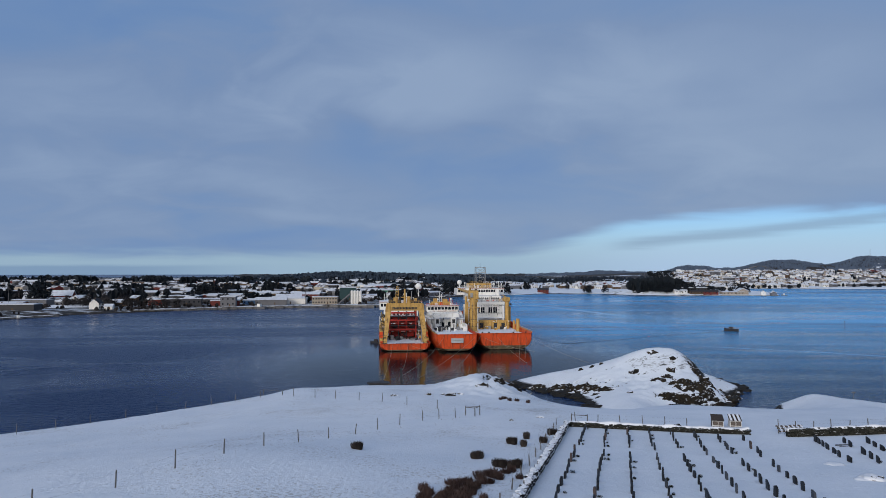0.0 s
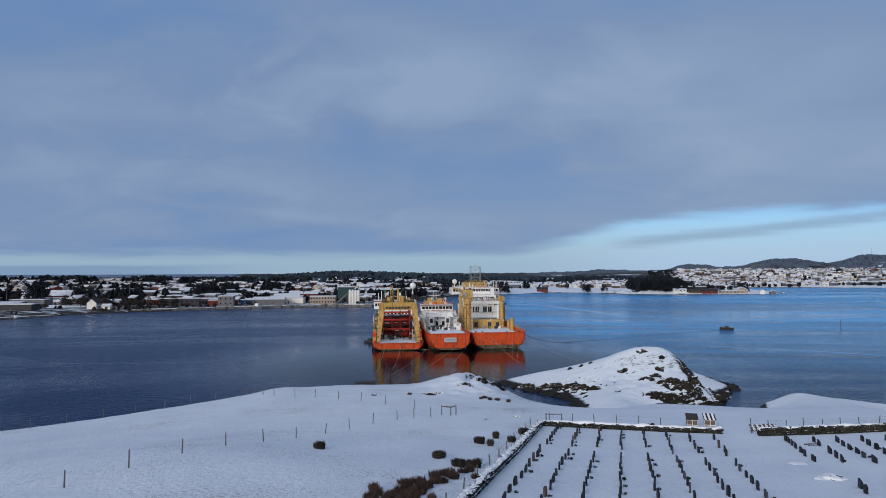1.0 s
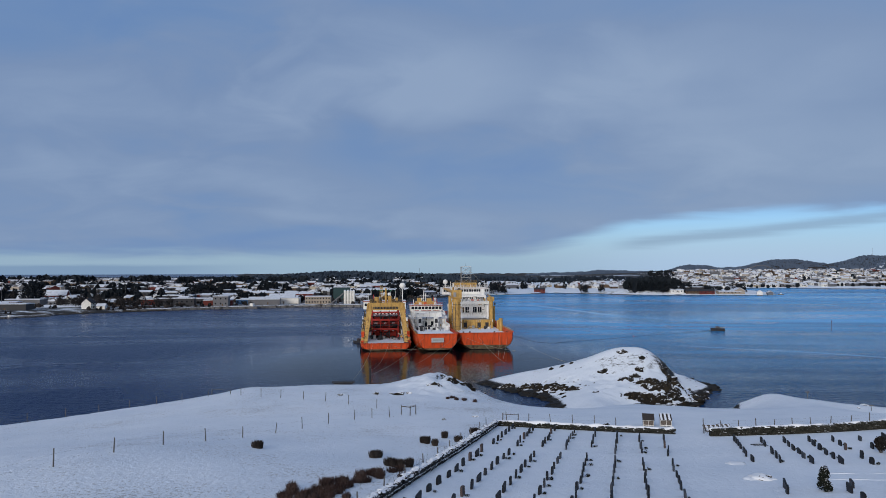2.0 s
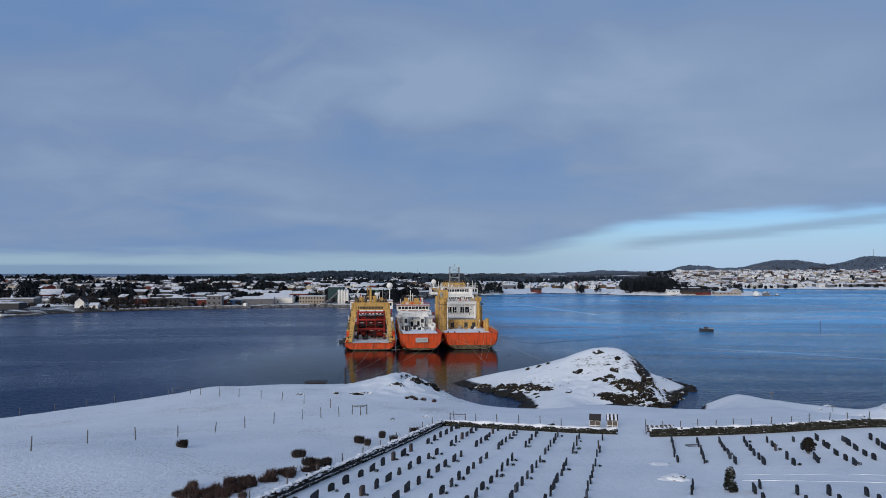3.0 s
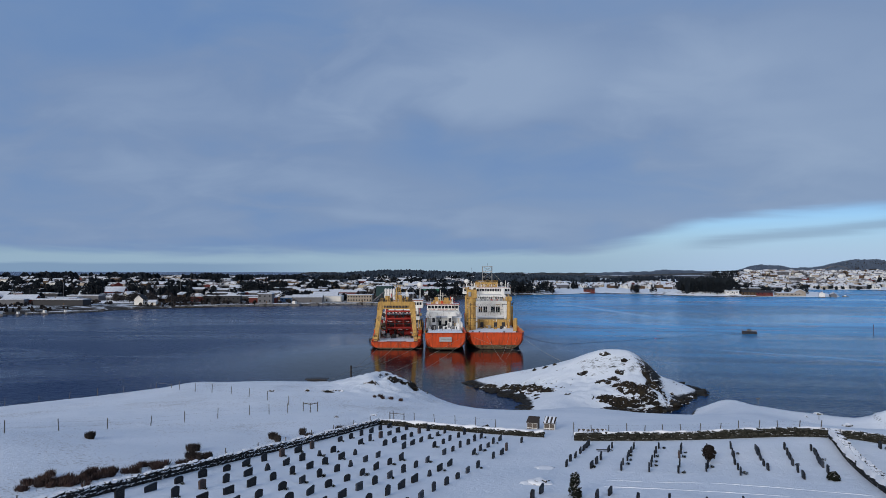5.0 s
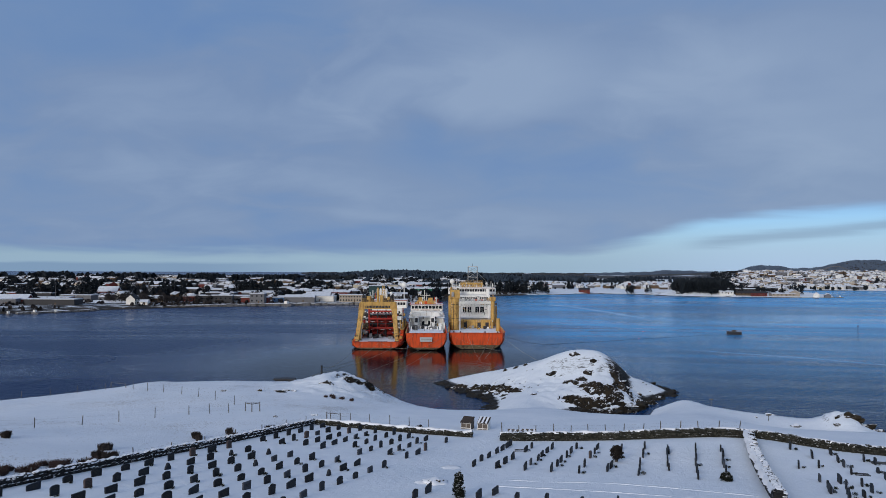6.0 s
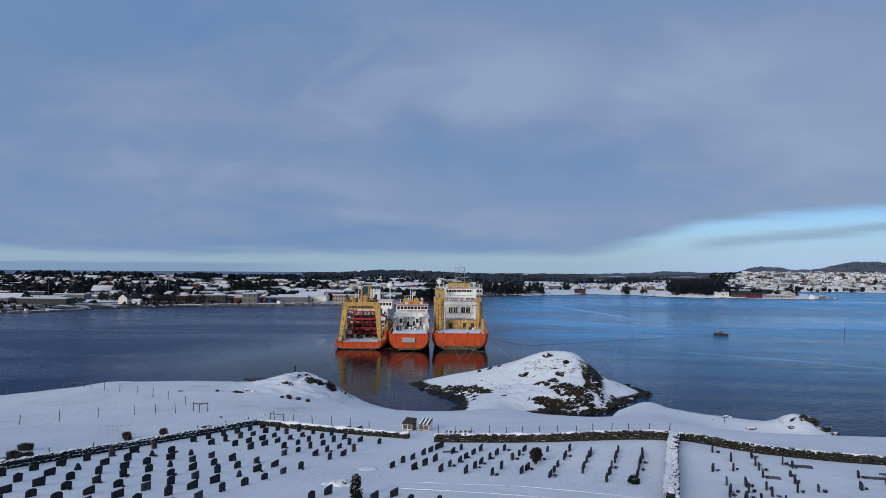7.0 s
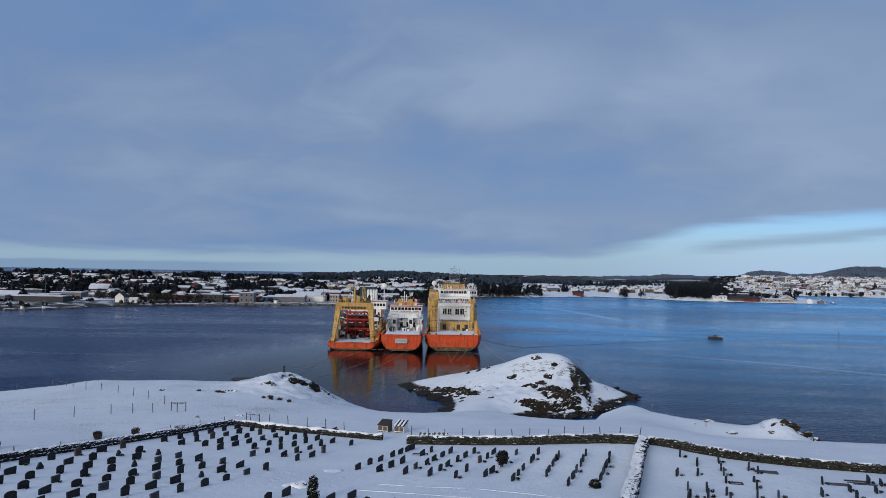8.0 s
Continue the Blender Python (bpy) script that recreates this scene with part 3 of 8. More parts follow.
def hull(ship, length, half, foot, deck, rail, rise, boot, round_stern=1.2, lift=0.5):
    """A ship's hull lofted from stern to bow: half beam at the rail and at the keel line, deck height, bulwark, rise of the forecastle."""
    bm = bmesh.new()
    stations = (0.0, 0.012, 0.04, 0.2, 0.5, 0.66, 0.78, 0.88, 0.95, 1.0)
    rows = []
    for s in stations:
        w = 1.0
        if s < 0.04:
            w = 1 - 0.07 * round_stern * (1 - s / 0.04) ** 2
        if s > 0.62:
            w = max(0.03, math.cos((s - 0.62) / 0.38 * math.pi / 2) ** 0.75)
        keel = -3.0 + (3.0 + lift) * (1 - float(ease(np.array(s / 0.16))))
        top = deck + rail + rise * float(ease(np.array((s - 0.45) / 0.1)))
        outline = []
        for f in (0.0, 0.07, 0.16, 0.30, 0.55, 1.0):
            z = keel + (top - keel) * f
            x = (foot + (half - foot) * (1 - (1 - f) ** 4.0)) * w
            outline.append((x, z))
        zb = max(boot, keel + 0.35)
        f = (zb - keel) / (top - keel)
        outline.append(((foot + (half - foot) * (1 - (1 - f) ** 4.0)) * w, zb))
        outline.sort(key=lambda p: p[1])
        y = s * length
        rows.append(([bm.verts.new((x, y, z)) for x, z in outline], [bm.verts.new((-x, y, z)) for x, z in outline]))
    for (a, b), (c, d) in zip(rows, rows[1:]):
        for i in range(len(a) - 1):
            low = a[i + 1].co.z <= max(boot, lift + 0.35) + 0.01
            for q in ((a[i], c[i], c[i + 1], a[i + 1]), (b[i + 1], d[i + 1], d[i], b[i])):
                bm.faces.new(q).material_index = 1 if low else 0
    a, b = rows[0]
    for i in range(len(a) - 1):
        f = bm.faces.new((b[i], a[i], a[i + 1], b[i + 1]))
        f.material_index = 1 if a[i + 1].co.z <= max(boot, lift + 0.35) + 0.01 else 0
    for (a, b), (c, d) in zip(rows, rows[1:]):
        bm.faces.new((a[0], b[0], d[0], c[0])).material_index = 1
    bmesh.ops.remove_doubles(bm, verts=bm.verts, dist=0.005)
    bmesh.ops.recalc_face_normals(bm, faces=bm.faces)
    ob = part("hull", bm, [ORANGE, RUST], ship, "orange hull with a fouled brown waterline")
    solid = ob.modifiers.new("plating", "SOLIDIFY")
    solid.thickness, solid.offset = 0.25, -1
    # deck inside the bulwark
    bm = bmesh.new()
    n = 24
    left, right = [], []
    for k in range(n + 1):
        s = k / n
        w = max(0.02, math.cos((s - 0.62) / 0.38 * math.pi / 2) ** 0.75) if s > 0.62 else 1
        z = deck + (rise * float(ease(np.array((s - 0.45) / 0.1))))
        left.append(bm.verts.new((-(half - 0.4) * w * 0.97, 0.4 + s * (length - 1.5), z)))
        right.append(bm.verts.new(((half - 0.4) * w * 0.97, 0.4 + s * (length - 1.5), z)))
    for k in range(n):
        bm.faces.new((left[k], right[k], right[k + 1], left[k + 1]))
    part("deck", bm, SNOW_DECK, ship, "deck under trodden snow")
    # cap rail along the bulwark
    for sx in (-1, 1):
        bm = bmesh.new()
        box(bm, sx * half - 0.2, sx * half + 0.2, length * 0.04, length * 0.46, deck + rail - 0.02, deck + rail + 0.16)
        part("cap_rail", bm, YELLOW if sx < 0 else ORANGE, ship)
    bm = bmesh.new()
    box(bm, -half * 0.9, half * 0.9, -0.25, 0.25, deck + rail - 0.02, deck + rail + 0.16)
    part("stern_rail", bm, ORANGE, ship)


def block(ship, name, x0, x1, y0, y1, z0, z1, mat, label="", bevel=0.12):
    bm = bmesh.new()
    box(bm, x0, x1, y0, y1, z0, z1, bevel=bevel)
    return part(name, bm, mat, ship, label)


def panes(ship, parent, x0, x1, y, z0, z1, n, gap=0.25):
    """A row of dark windows on a face that looks aft, each in a raised frame."""
    w = (x1 - x0) / n
    for k in range(n):
        a, b = x0 + w * k + gap * w / 2, x0 + w * (k + 1) - gap * w / 2
        bm = bmesh.new()
        box(bm, a, b, y - 0.06, y + 0.02, z0, z1)
        pane = part("window", bm, GLASS_DARK, parent)
        bm = bmesh.new()
        for q in ((a - 0.1, b + 0.1, z0 - 0.1, z0), (a - 0.1, b + 0.1, z1, z1 + 0.1), (a - 0.1, a, z0, z1), (b, b + 0.1, z0, z1)):
            box(bm, q[0], q[1], y - 0.1, y + 0.01, q[2], q[3])
        part("frame", bm, SHIP_WHITE, pane)


def beam(ship, name, a, b, r, mat, r2=None, n=8, label=""):
    bm = bmesh.new()
    tube(bm, a, b, r, r2, n)
    return part(name, bm, mat, ship, label)


def railing(ship, pts, high=1.05, step=1.6, mat=None):
    bm = bmesh.new()
    for a, b in zip(pts, pts[1:]):
        a, b = Vector(a), Vector(b)
        for h in (0.5, 1.0):
            tube(bm, a + Vector((0, 0, high * h)), b + Vector((0, 0, high * h)), 0.04, n=4)
        n = max(1, round((b - a).length / step))
        for k in range(n + 1):
            p = a.lerp(b, k / n)
            tube(bm, p, p + Vector((0, 0, high)), 0.04, n=4)
    return part("railing", bm, mat or SHIP_WHITE, ship)


def lattice(ship, x, y, z0, z1, w0, w1, mat, bays=6, r=0.12):
    mast = part("lattice_mast", bmesh.new(), mat, ship)
    bm = bmesh.new()
    lv = []
    for k in range(bays + 1):
        f = k / bays
        w, z = w0 + (w1 - w0) * f, z0 + (z1 - z0) * f
        lv.append([Vector((x + sx * w / 2, y + sy * w / 2, z)) for sx, sy in ((-1, -1), (1, -1), (1, 1), (-1, 1))])
    for k in range(bays):
        for i in range(4):
            j = (i + 1) % 4
            tube(bm, lv[k][i], lv[k + 1][i], r, n=5)
            tube(bm, lv[k + 1][i], lv[k + 1][j], r * 0.8, n=5)
            tube(bm, lv[k][i], lv[k + 1][j], r * 0.55, n=4)
    bm.to_mesh(mast.data)
    bm.free()
    return mast


def radome(ship, x, y, z, r, foot):
    beam(ship, "radome_post", (x, y, foot), (x, y, z - r * 0.8), 0.22, SHIP_WHITE)
    bm = bmesh.new()
    ball(bm, (x, y, z), r, 18, 12)
    return part("radome", bm, SHIP_WHITE, ship, "white satellite dome", True)


def bars(parent, x0, x1, y, z0, z1, n, mat, seed):
    """Unreadable lettering: bars of different lengths."""
    rnd = random.Random(seed)
    bm = bmesh.new()
    w = (x1 - x0) / n
    for k in range(n):
        box(bm, x0 + w * k + w * 0.12, x0 + w * (k + 1) - w * 0.12 * rnd.uniform(0.5, 1.5), y - 0.04, y + 0.02, z0, z1)
    return part("lettering", bm, mat, parent, "unreadable dark lettering")


def gantry_ship():
    """The westernmost ship: a low stern under a yellow A-frame gantry, red winches forward of it."""
    s = thing("gantry_ship", "orange offshore ship with a yellow stern gantry and red winches", "ship", pose(-14, 263, 0, 0, 0, 6))
    hull(s, 82, 9.9, 6.8, 2.1, 0.7, 3.6, 0.65, 1.5, 0.15)
    # side casings that climb forward, orange outside and yellow on top
    for sx in (-1, 1):
        bm = bmesh.new()
        prism(bm, [(sx * 9.9, 2.0), (sx * 8.6, 2.0), (sx * 8.6, 6.2), (sx * 9.9, 6.2)], 15, 47)
        bmesh.ops.recalc_face_normals(bm, faces=bm.faces)
        casing = part("side_casing", bm, ORANGE, s)
        bm = bmesh.new()
        prism(bm, [(sx * 10.0, 6.2), (sx * 8.5, 6.2), (sx * 8.5, 6.6), (sx * 10.0, 6.6)], 15, 47)
        part("casing_cap", bm, YELLOW, casing)
        for k in range(7):
            y = 17 + k * 4.6
            beam(casing, "stanchion", (sx * 9.3, y, 6.6), (sx * 9.3, y, 9.4), 0.14, YELLOW)
        railing(s, [(sx * 9.3, 15.5, 6.6), (sx * 9.3, 47, 6.6)], 1.2, 1.8, YELLOW)
        for k in range(3):
            block(s, "bulwark_step", sx * 9.25 - 0.6, sx * 9.25 + 0.6, 6.0 + 3 * k, 9.0 + 3 * k, 2.0, 3.2 + 0.9 * k, ORANGE if k != 1 else YELLOW)
    # A-frame gantry: tapered legs, a deep cross beam with lettering
    for sx in (-1, 1):
        bm = bmesh.new()
        lo = [bm.verts.new((sx * 8.0 + dx * 0.55, 2.2 + dy * 0.8, 2.0)) for dx, dy in ((-1, -1), (1, -1), (1, 1), (-1, 1))]
        hi = [bm.verts.new((sx * 6.6 + dx * 1.05, 6.6 + dy * 1.0, 15.0)) for dx, dy in ((-1, -1), (1, -1), (1, 1), (-1, 1))]
        for i in range(4):
            bm.faces.new((lo[i], lo[(i + 1) % 4], hi[(i + 1) % 4], hi[i]))
        bm.faces.new(lo[::-1]), bm.faces.new(hi)
        leg = part("gantry_leg", bm, YELLOW, s)
        block(leg, "hinge", sx * 8.0 - 0.9, sx * 8.0 + 0.9, 1.2, 3.2, 2.0, 3.1, DARK)
        # a second, forward pair of legs
        beam(s, "gantry_brace", (sx * 8.1, 13.0, 2.2), (sx * 6.8, 7.4, 15.2), 0.55, YELLOW, 0.45)
        beam(s, "hydraulic_ram", (sx * 7.2, 12.0, 2.4), (sx * 6.6, 6.9, 9.5), 0.22, GREY_STEEL)
        block(s, "tugger_winch", sx * 4.6 - 0.9, sx * 4.6 + 0.9, 5.9, 7.5, 18.0, 19.2, DARK)
        beam(s, "guide_arm", (sx * 4.8, 6.4, 19.0), (sx * 6.0, 6.2, 21.6), 0.42, DARK, 0.2)
    top = bmesh.new()
    prism(top, [(-7.8, 14.9), (-6.4, 14.2), (-5.2, 15.4), (5.2, 15.4), (6.4, 14.2), (7.8, 14.9), (7.4, 18.0), (6.8, 18.4), (-6.8, 18.4), (-7.4, 18.0)], 5.6, 7.8)
    bmesh.ops.recalc_face_normals(top, faces=top.faces)
    cross = part("gantry_beam", top, YELLOW, s)
    bars(cross, -5.0, 5.0, 5.56, 15.9, 16.8, 17, DARK, 2)
    beam(s, "gantry_mast", (0, 6.8, 18.3), (0, 6.8, 24.0), 0.55, YELLOW, 0.3)
    beam(s, "gantry_yard", (-1.6, 6.8, 20.6), (1.6, 6.8, 20.6), 0.16, YELLOW)
    beam(s, "whip_aerial", (0, 6.8, 24.0), (0, 6.8, 27.2), 0.07, DARK)
    for x in (-2.6, 2.4, 3.4):
        beam(s, "light_pole", (x, 6.9, 18.3), (x, 6.9, 20.8), 0.14, SHIP_WHITE)
    # winch tower inside the gantry
    for sx in (-1, 1):
        for y in (26, 34):
            beam(s, "tower_post", (sx * 5.6, y, 2.0), (sx * 5.6, y, 14.2), 0.38, RED if y == 26 else DARK)
        beam(s, "access_ladder", (sx * 6.9, 26.4, 2.2), (sx * 6.9, 26.4, 9.6), 0.2, SHIP_WHITE)
    for z, d, m in ((13.4, 0.7, RED), (11.8, 0.45, DARK), (10.2, 0.75, RED), (7.9, 0.4, DARK), (6.3, 0.8, RED)):
        block(s, "tower_beam", -6.0, 6.0, 25.6, 26.5, z - d * 0.7, z + d * 0.3, m)
    for k in range(3):
        for x in (-3.2, 0.2, 3.4):
            bm = bmesh.new()
            tube(bm, (x - 1.2, 29.5, 4.0 + 3.3 * k), (x + 1.2, 29.5, 4.0 + 3.3 * k), 1.15, n=14)
            drum = part("winch_drum", bm, RED if (k + int(x)) % 2 else DARK, s)
            for e in (-1.35, 1.2):
                bm = bmesh.new()
                tube(bm, (x + e, 29.5, 4.0 + 3.3 * k), (x + e + 0.15, 29.5, 4.0 + 3.3 * k), 1.5, n=14)
                part("flange", bm, RED, drum)
        block(s, "platform", -6.2, 6.2, 26.5, 34.5, 2.0 + 3.3 * (k + 1) - 0.25, 2.0 + 3.3 * (k + 1), RED if k < 2 else GREY_STEEL)
        railing(s, [(-6.0, 26.6, 2.0 + 3.3 * (k + 1)), (6.0, 26.6, 2.0 + 3.3 * (k + 1))], 1.0, 1.5, RED)
    block(s, "machinery_house", -6.5, 6.5, 35, 40, 2.0, 11.5, DARK)
    rnd = random.Random(4)
    for k in range(14):
        x, y = rnd.uniform(-5.5, 5.5), rnd.uniform(20, 25)
        h = rnd.uniform(0.5, 2.0)
        block(s, "deck_gear", x - rnd.uniform(0.3, 0.9), x + rnd.uniform(0.3, 0.9), y, y + rnd.uniform(0.5, 1.4), 2.0, 2.0 + h, rnd.choice((DARK, GREY_STEEL, DARK, YELLOW, DARK)), bevel=0.05)
    for k in range(9):
        block(s, "grating", -3.0 + 0.72 * k, -2.5 + 0.72 * k, 1.2, 4.6, 2.1, 2.35, DARK, bevel=0)
    # accommodation and wheelhouse forward
    deckhouse = block(s, "deckhouse", -7.6, 7.6, 42, 60, 5.0, 13.5, SHIP_WHITE, "white accommodation block")
    panes(s, deckhouse, -7.2, 7.2, 42, 11.2, 12.3, 9, 0.5)
    wheel = block(s, "wheelhouse", -9.6, 9.6, 44, 56, 13.5, 17.0, SHIP_WHITE, "white wheelhouse with a red roof edge")
    panes(s, wheel, -9.2, 9.2, 44, 15.0, 16.2, 14, 0.25)
    block(s, "roof_edge", -9.9, 9.9, 43.6, 56.4, 16.95, 17.2, RUST_RED)
    block(s, "roof_snow", -9.7, 9.7, 43.8, 56.2, 17.2, 17.3, SNOW_DECK, "snow lying on the wheelhouse roof", bevel=0.03)
    for x, h, m in ((-7.5, 3.0, SHIP_WHITE), (-6.2, 4.0, SHIP_WHITE), (-5.0, 2.4, RED), (2.6, 3.2, SHIP_WHITE), (5.0, 4.2, GREY_STEEL)):
        beam(s, "aerial", (x, 47, 17.7), (x, 47, 17.7 + h), 0.16, m)
    radome(s, 8.2, 48.5, 24.0, 1.45, 17.5)
    radome(s, 2.0, 50, 20.2, 0.7, 17.5)
    lattice(s, -1.5, 50, 17.7, 24, 1.6, 0.9, YELLOW, 5, 0.08)
    # pipes, davits and frames crowding both sides of the working deck
    for k in range(46):
        sx = rnd.choice((-1, 1))
        x, y, z = sx * rnd.uniform(6.9, 9.2), rnd.uniform(15, 44), rnd.uniform(3, 11.5)
        run = rnd.choice(((0, rnd.uniform(2, 6), 0), (0, 0, rnd.uniform(2, 5)), (-sx * rnd.uniform(1, 2.2), 0, rnd.uniform(0, 2))))
        beam(s, "pipe", (x, y, z), (x + run[0], y + run[1], z + run[2]), rnd.uniform(0.10, 0.24), rnd.choice((YELLOW, SHIP_WHITE, RED, DARK, YELLOW, GREY_STEEL)), n=6)
    for k in range(10):
        sx = 1 if k % 2 else -1
        y = 18 + 2.6 * k
        block(s, "locker", sx * 8.0 - 0.7, sx * 8.0 + 0.7, y, y + 1.6, 6.6, 6.6 + rnd.uniform(0.8, 2.6), rnd.choice((SHIP_WHITE, YELLOW, ORANGE, GREY_STEEL)), bevel=0.06)
    # lattice bracing of the winch tower, snow on its floors
    for k in range(3):
        z0, z1 = 2.2 + 3.9 * k, 6.0 + 3.9 * k
        for x0, x1 in ((-5.4, -1.9), (-1.9, 1.7), (1.7, 5.4)):
            beam(s, "tower_brace", (x0, 26.0, z0), (x1, 26.0, z1), 0.08, RED, n=6)
            beam(s, "tower_brace", (x1, 25.9, z0), (x0, 25.9, z1), 0.06, RED if k != 1 else DARK, n=6)
        for x in (-1.9, 1.7):
            beam(s, "tower_post", (x, 25.8, z0 - 0.2), (x, 25.8, z1 + 0.2), 0.22, RED if k % 2 else DARK, n=6)
        for x0 in (-4.8, -0.6, 2.9):
            block(s, "snow_patch", x0, x0 + rnd.uniform(0.8, 2.0), 26.2, 27.6, 5.3 + 3.3 * k, 5.5 + 3.3 * k, SNOW_DECK, bevel=0.04)
    # gear crowded along both sides, from the casings up to the tower's top
    for k in range(64):
        sx = rnd.choice((-1, 1))
        x, y = sx * rnd.uniform(6.4, 9.4), rnd.uniform(12, 40)
        z = rnd.choice((2.2, 4.0, 6.7, 8.6, 10.4))
        w, h = rnd.uniform(0.3, 0.9), rnd.uniform(0.4, 1.9)
        block(s, "side_gear", x - w, x + w, y, y + rnd.uniform(0.5, 1.8), z, z + h, rnd.choice((DARK, YELLOW, GREY_STEEL, SHIP_WHITE, RUST, DARK, RED, YELLOW)), bevel=0.05)
    for k in range(26):
        sx = rnd.choice((-1, 1))
        x, y = sx * rnd.uniform(7.0, 9.6), rnd.uniform(13, 30)
        beam(s, "davit_arm", (x, y, 6.6), (x + rnd.uniform(-0.9, 0.9), y + rnd.uniform(-1, 1), rnd.uniform(9.0, 13.2)), rnd.uniform(0.08, 0.2), rnd.choice((YELLOW, RUST, DARK, SHIP_WHITE)), n=6)
    # coiled hose and cable reels hung round in hoops
    for k, (x, y, z, r) in enumerate(((-8.8, 14.5, 8.4, 1.0), (-8.4, 17.0, 5.6, 0.9), (8.2, 14.8, 8.2, 0.9), (-7.6, 13.0, 11.4, 0.8), (7.8, 16.5, 5.4, 0.9))):
        bm = bmesh.new()
        for q in range(14):
            a, b = q * math.tau / 14, (q + 1) * math.tau / 14
            tube(bm, (x + r * math.cos(a), y, z + r * math.sin(a)), (x + r * math.cos(b), y, z + r * math.sin(b)), 0.16, n=5, caps=False)
        part("hose_hoop", bm, (RUST, DARK, SHIP_WHITE, YELLOW, DARK)[k], s)
    # gear standing on the gantry's beam
    railing(s, [(-6.6, 5.7, 18.4), (6.6, 5.7, 18.4)], 1.1, 1.1, YELLOW)
    for x, w, h, m in ((-5.6, 0.8, 1.4, RUST), (-3.6, 0.9, 2.2, YELLOW), (-2.0, 0.5, 1.5, DARK), (1.5, 0.7, 2.6, YELLOW), (3.0, 0.6, 1.4, RUST), (4.3, 0.5, 1.9, YELLOW), (5.8, 0.6, 1.2, DARK)):
        block(s, "beam_gear", x - w, x + w, 6.0, 7.5, 18.4, 18.4 + h, m, bevel=0.06)
    for sx in (-1, 1):
        for k in range(4):
            a, b = 0.5 * k, 0.5 * (k + 1)
            beam(s, "fairlead_horn", (sx * (5.2 + 0.9 * math.sin(a)), 7.0, 18.4 + 1.5 * a), (sx * (5.2 + 0.9 * math.sin(b)), 7.0, 18.4 + 1.5 * b), 0.5 - 0.07 * k, DARK, 0.43 - 0.07 * k)
        for k in range(10):
            beam(s, "leg_rung", (sx * (8.55 - 0.13 * k), 1.9 + 0.42 * k, 3.6 + 1.2 * k), (sx * (7.5 - 0.11 * k), 1.7 + 0.42 * k, 3.6 + 1.2 * k), 0.07, DARK, n=5)
        beam(s, "leg_collar", (sx * 7.9, 3.0, 4.6), (sx * 7.86, 3.3, 5.0), 0.95, RUST, n=8)
    # net spread over the stern deck
    for k in range(12):
        beam(s, "net_cord", (-3.6 + 0.62 * k, 0.9, 2.42), (-3.2 + 0.62 * k, 5.2, 2.42), 0.10, DARK, n=5)
    for k in range(5):
        beam(s, "net_cord", (-3.7, 1.1 + 0.95 * k, 2.46), (3.9, 1.3 + 0.95 * k, 2.46), 0.10, DARK, n=5)
    # tyre fenders and a small float by the port quarter
    for k in range(5):
        bm = bmesh.new()
        a = [(0.55 * math.cos(q * 0.524), 0.55 * math.sin(q * 0.524)) for q in range(12)]
        for i in range(12):
            p, q = a[i], a[(i + 1) % 12]
            tube(bm, (-10.1, 6 + 5 * k + p[0], 1.3 + p[1]), (-10.1, 6 + 5 * k + q[0], 1.3 + q[1]), 0.2, n=5, caps=False)
        part("tyre_fender", bm, DARK, s)
    return s


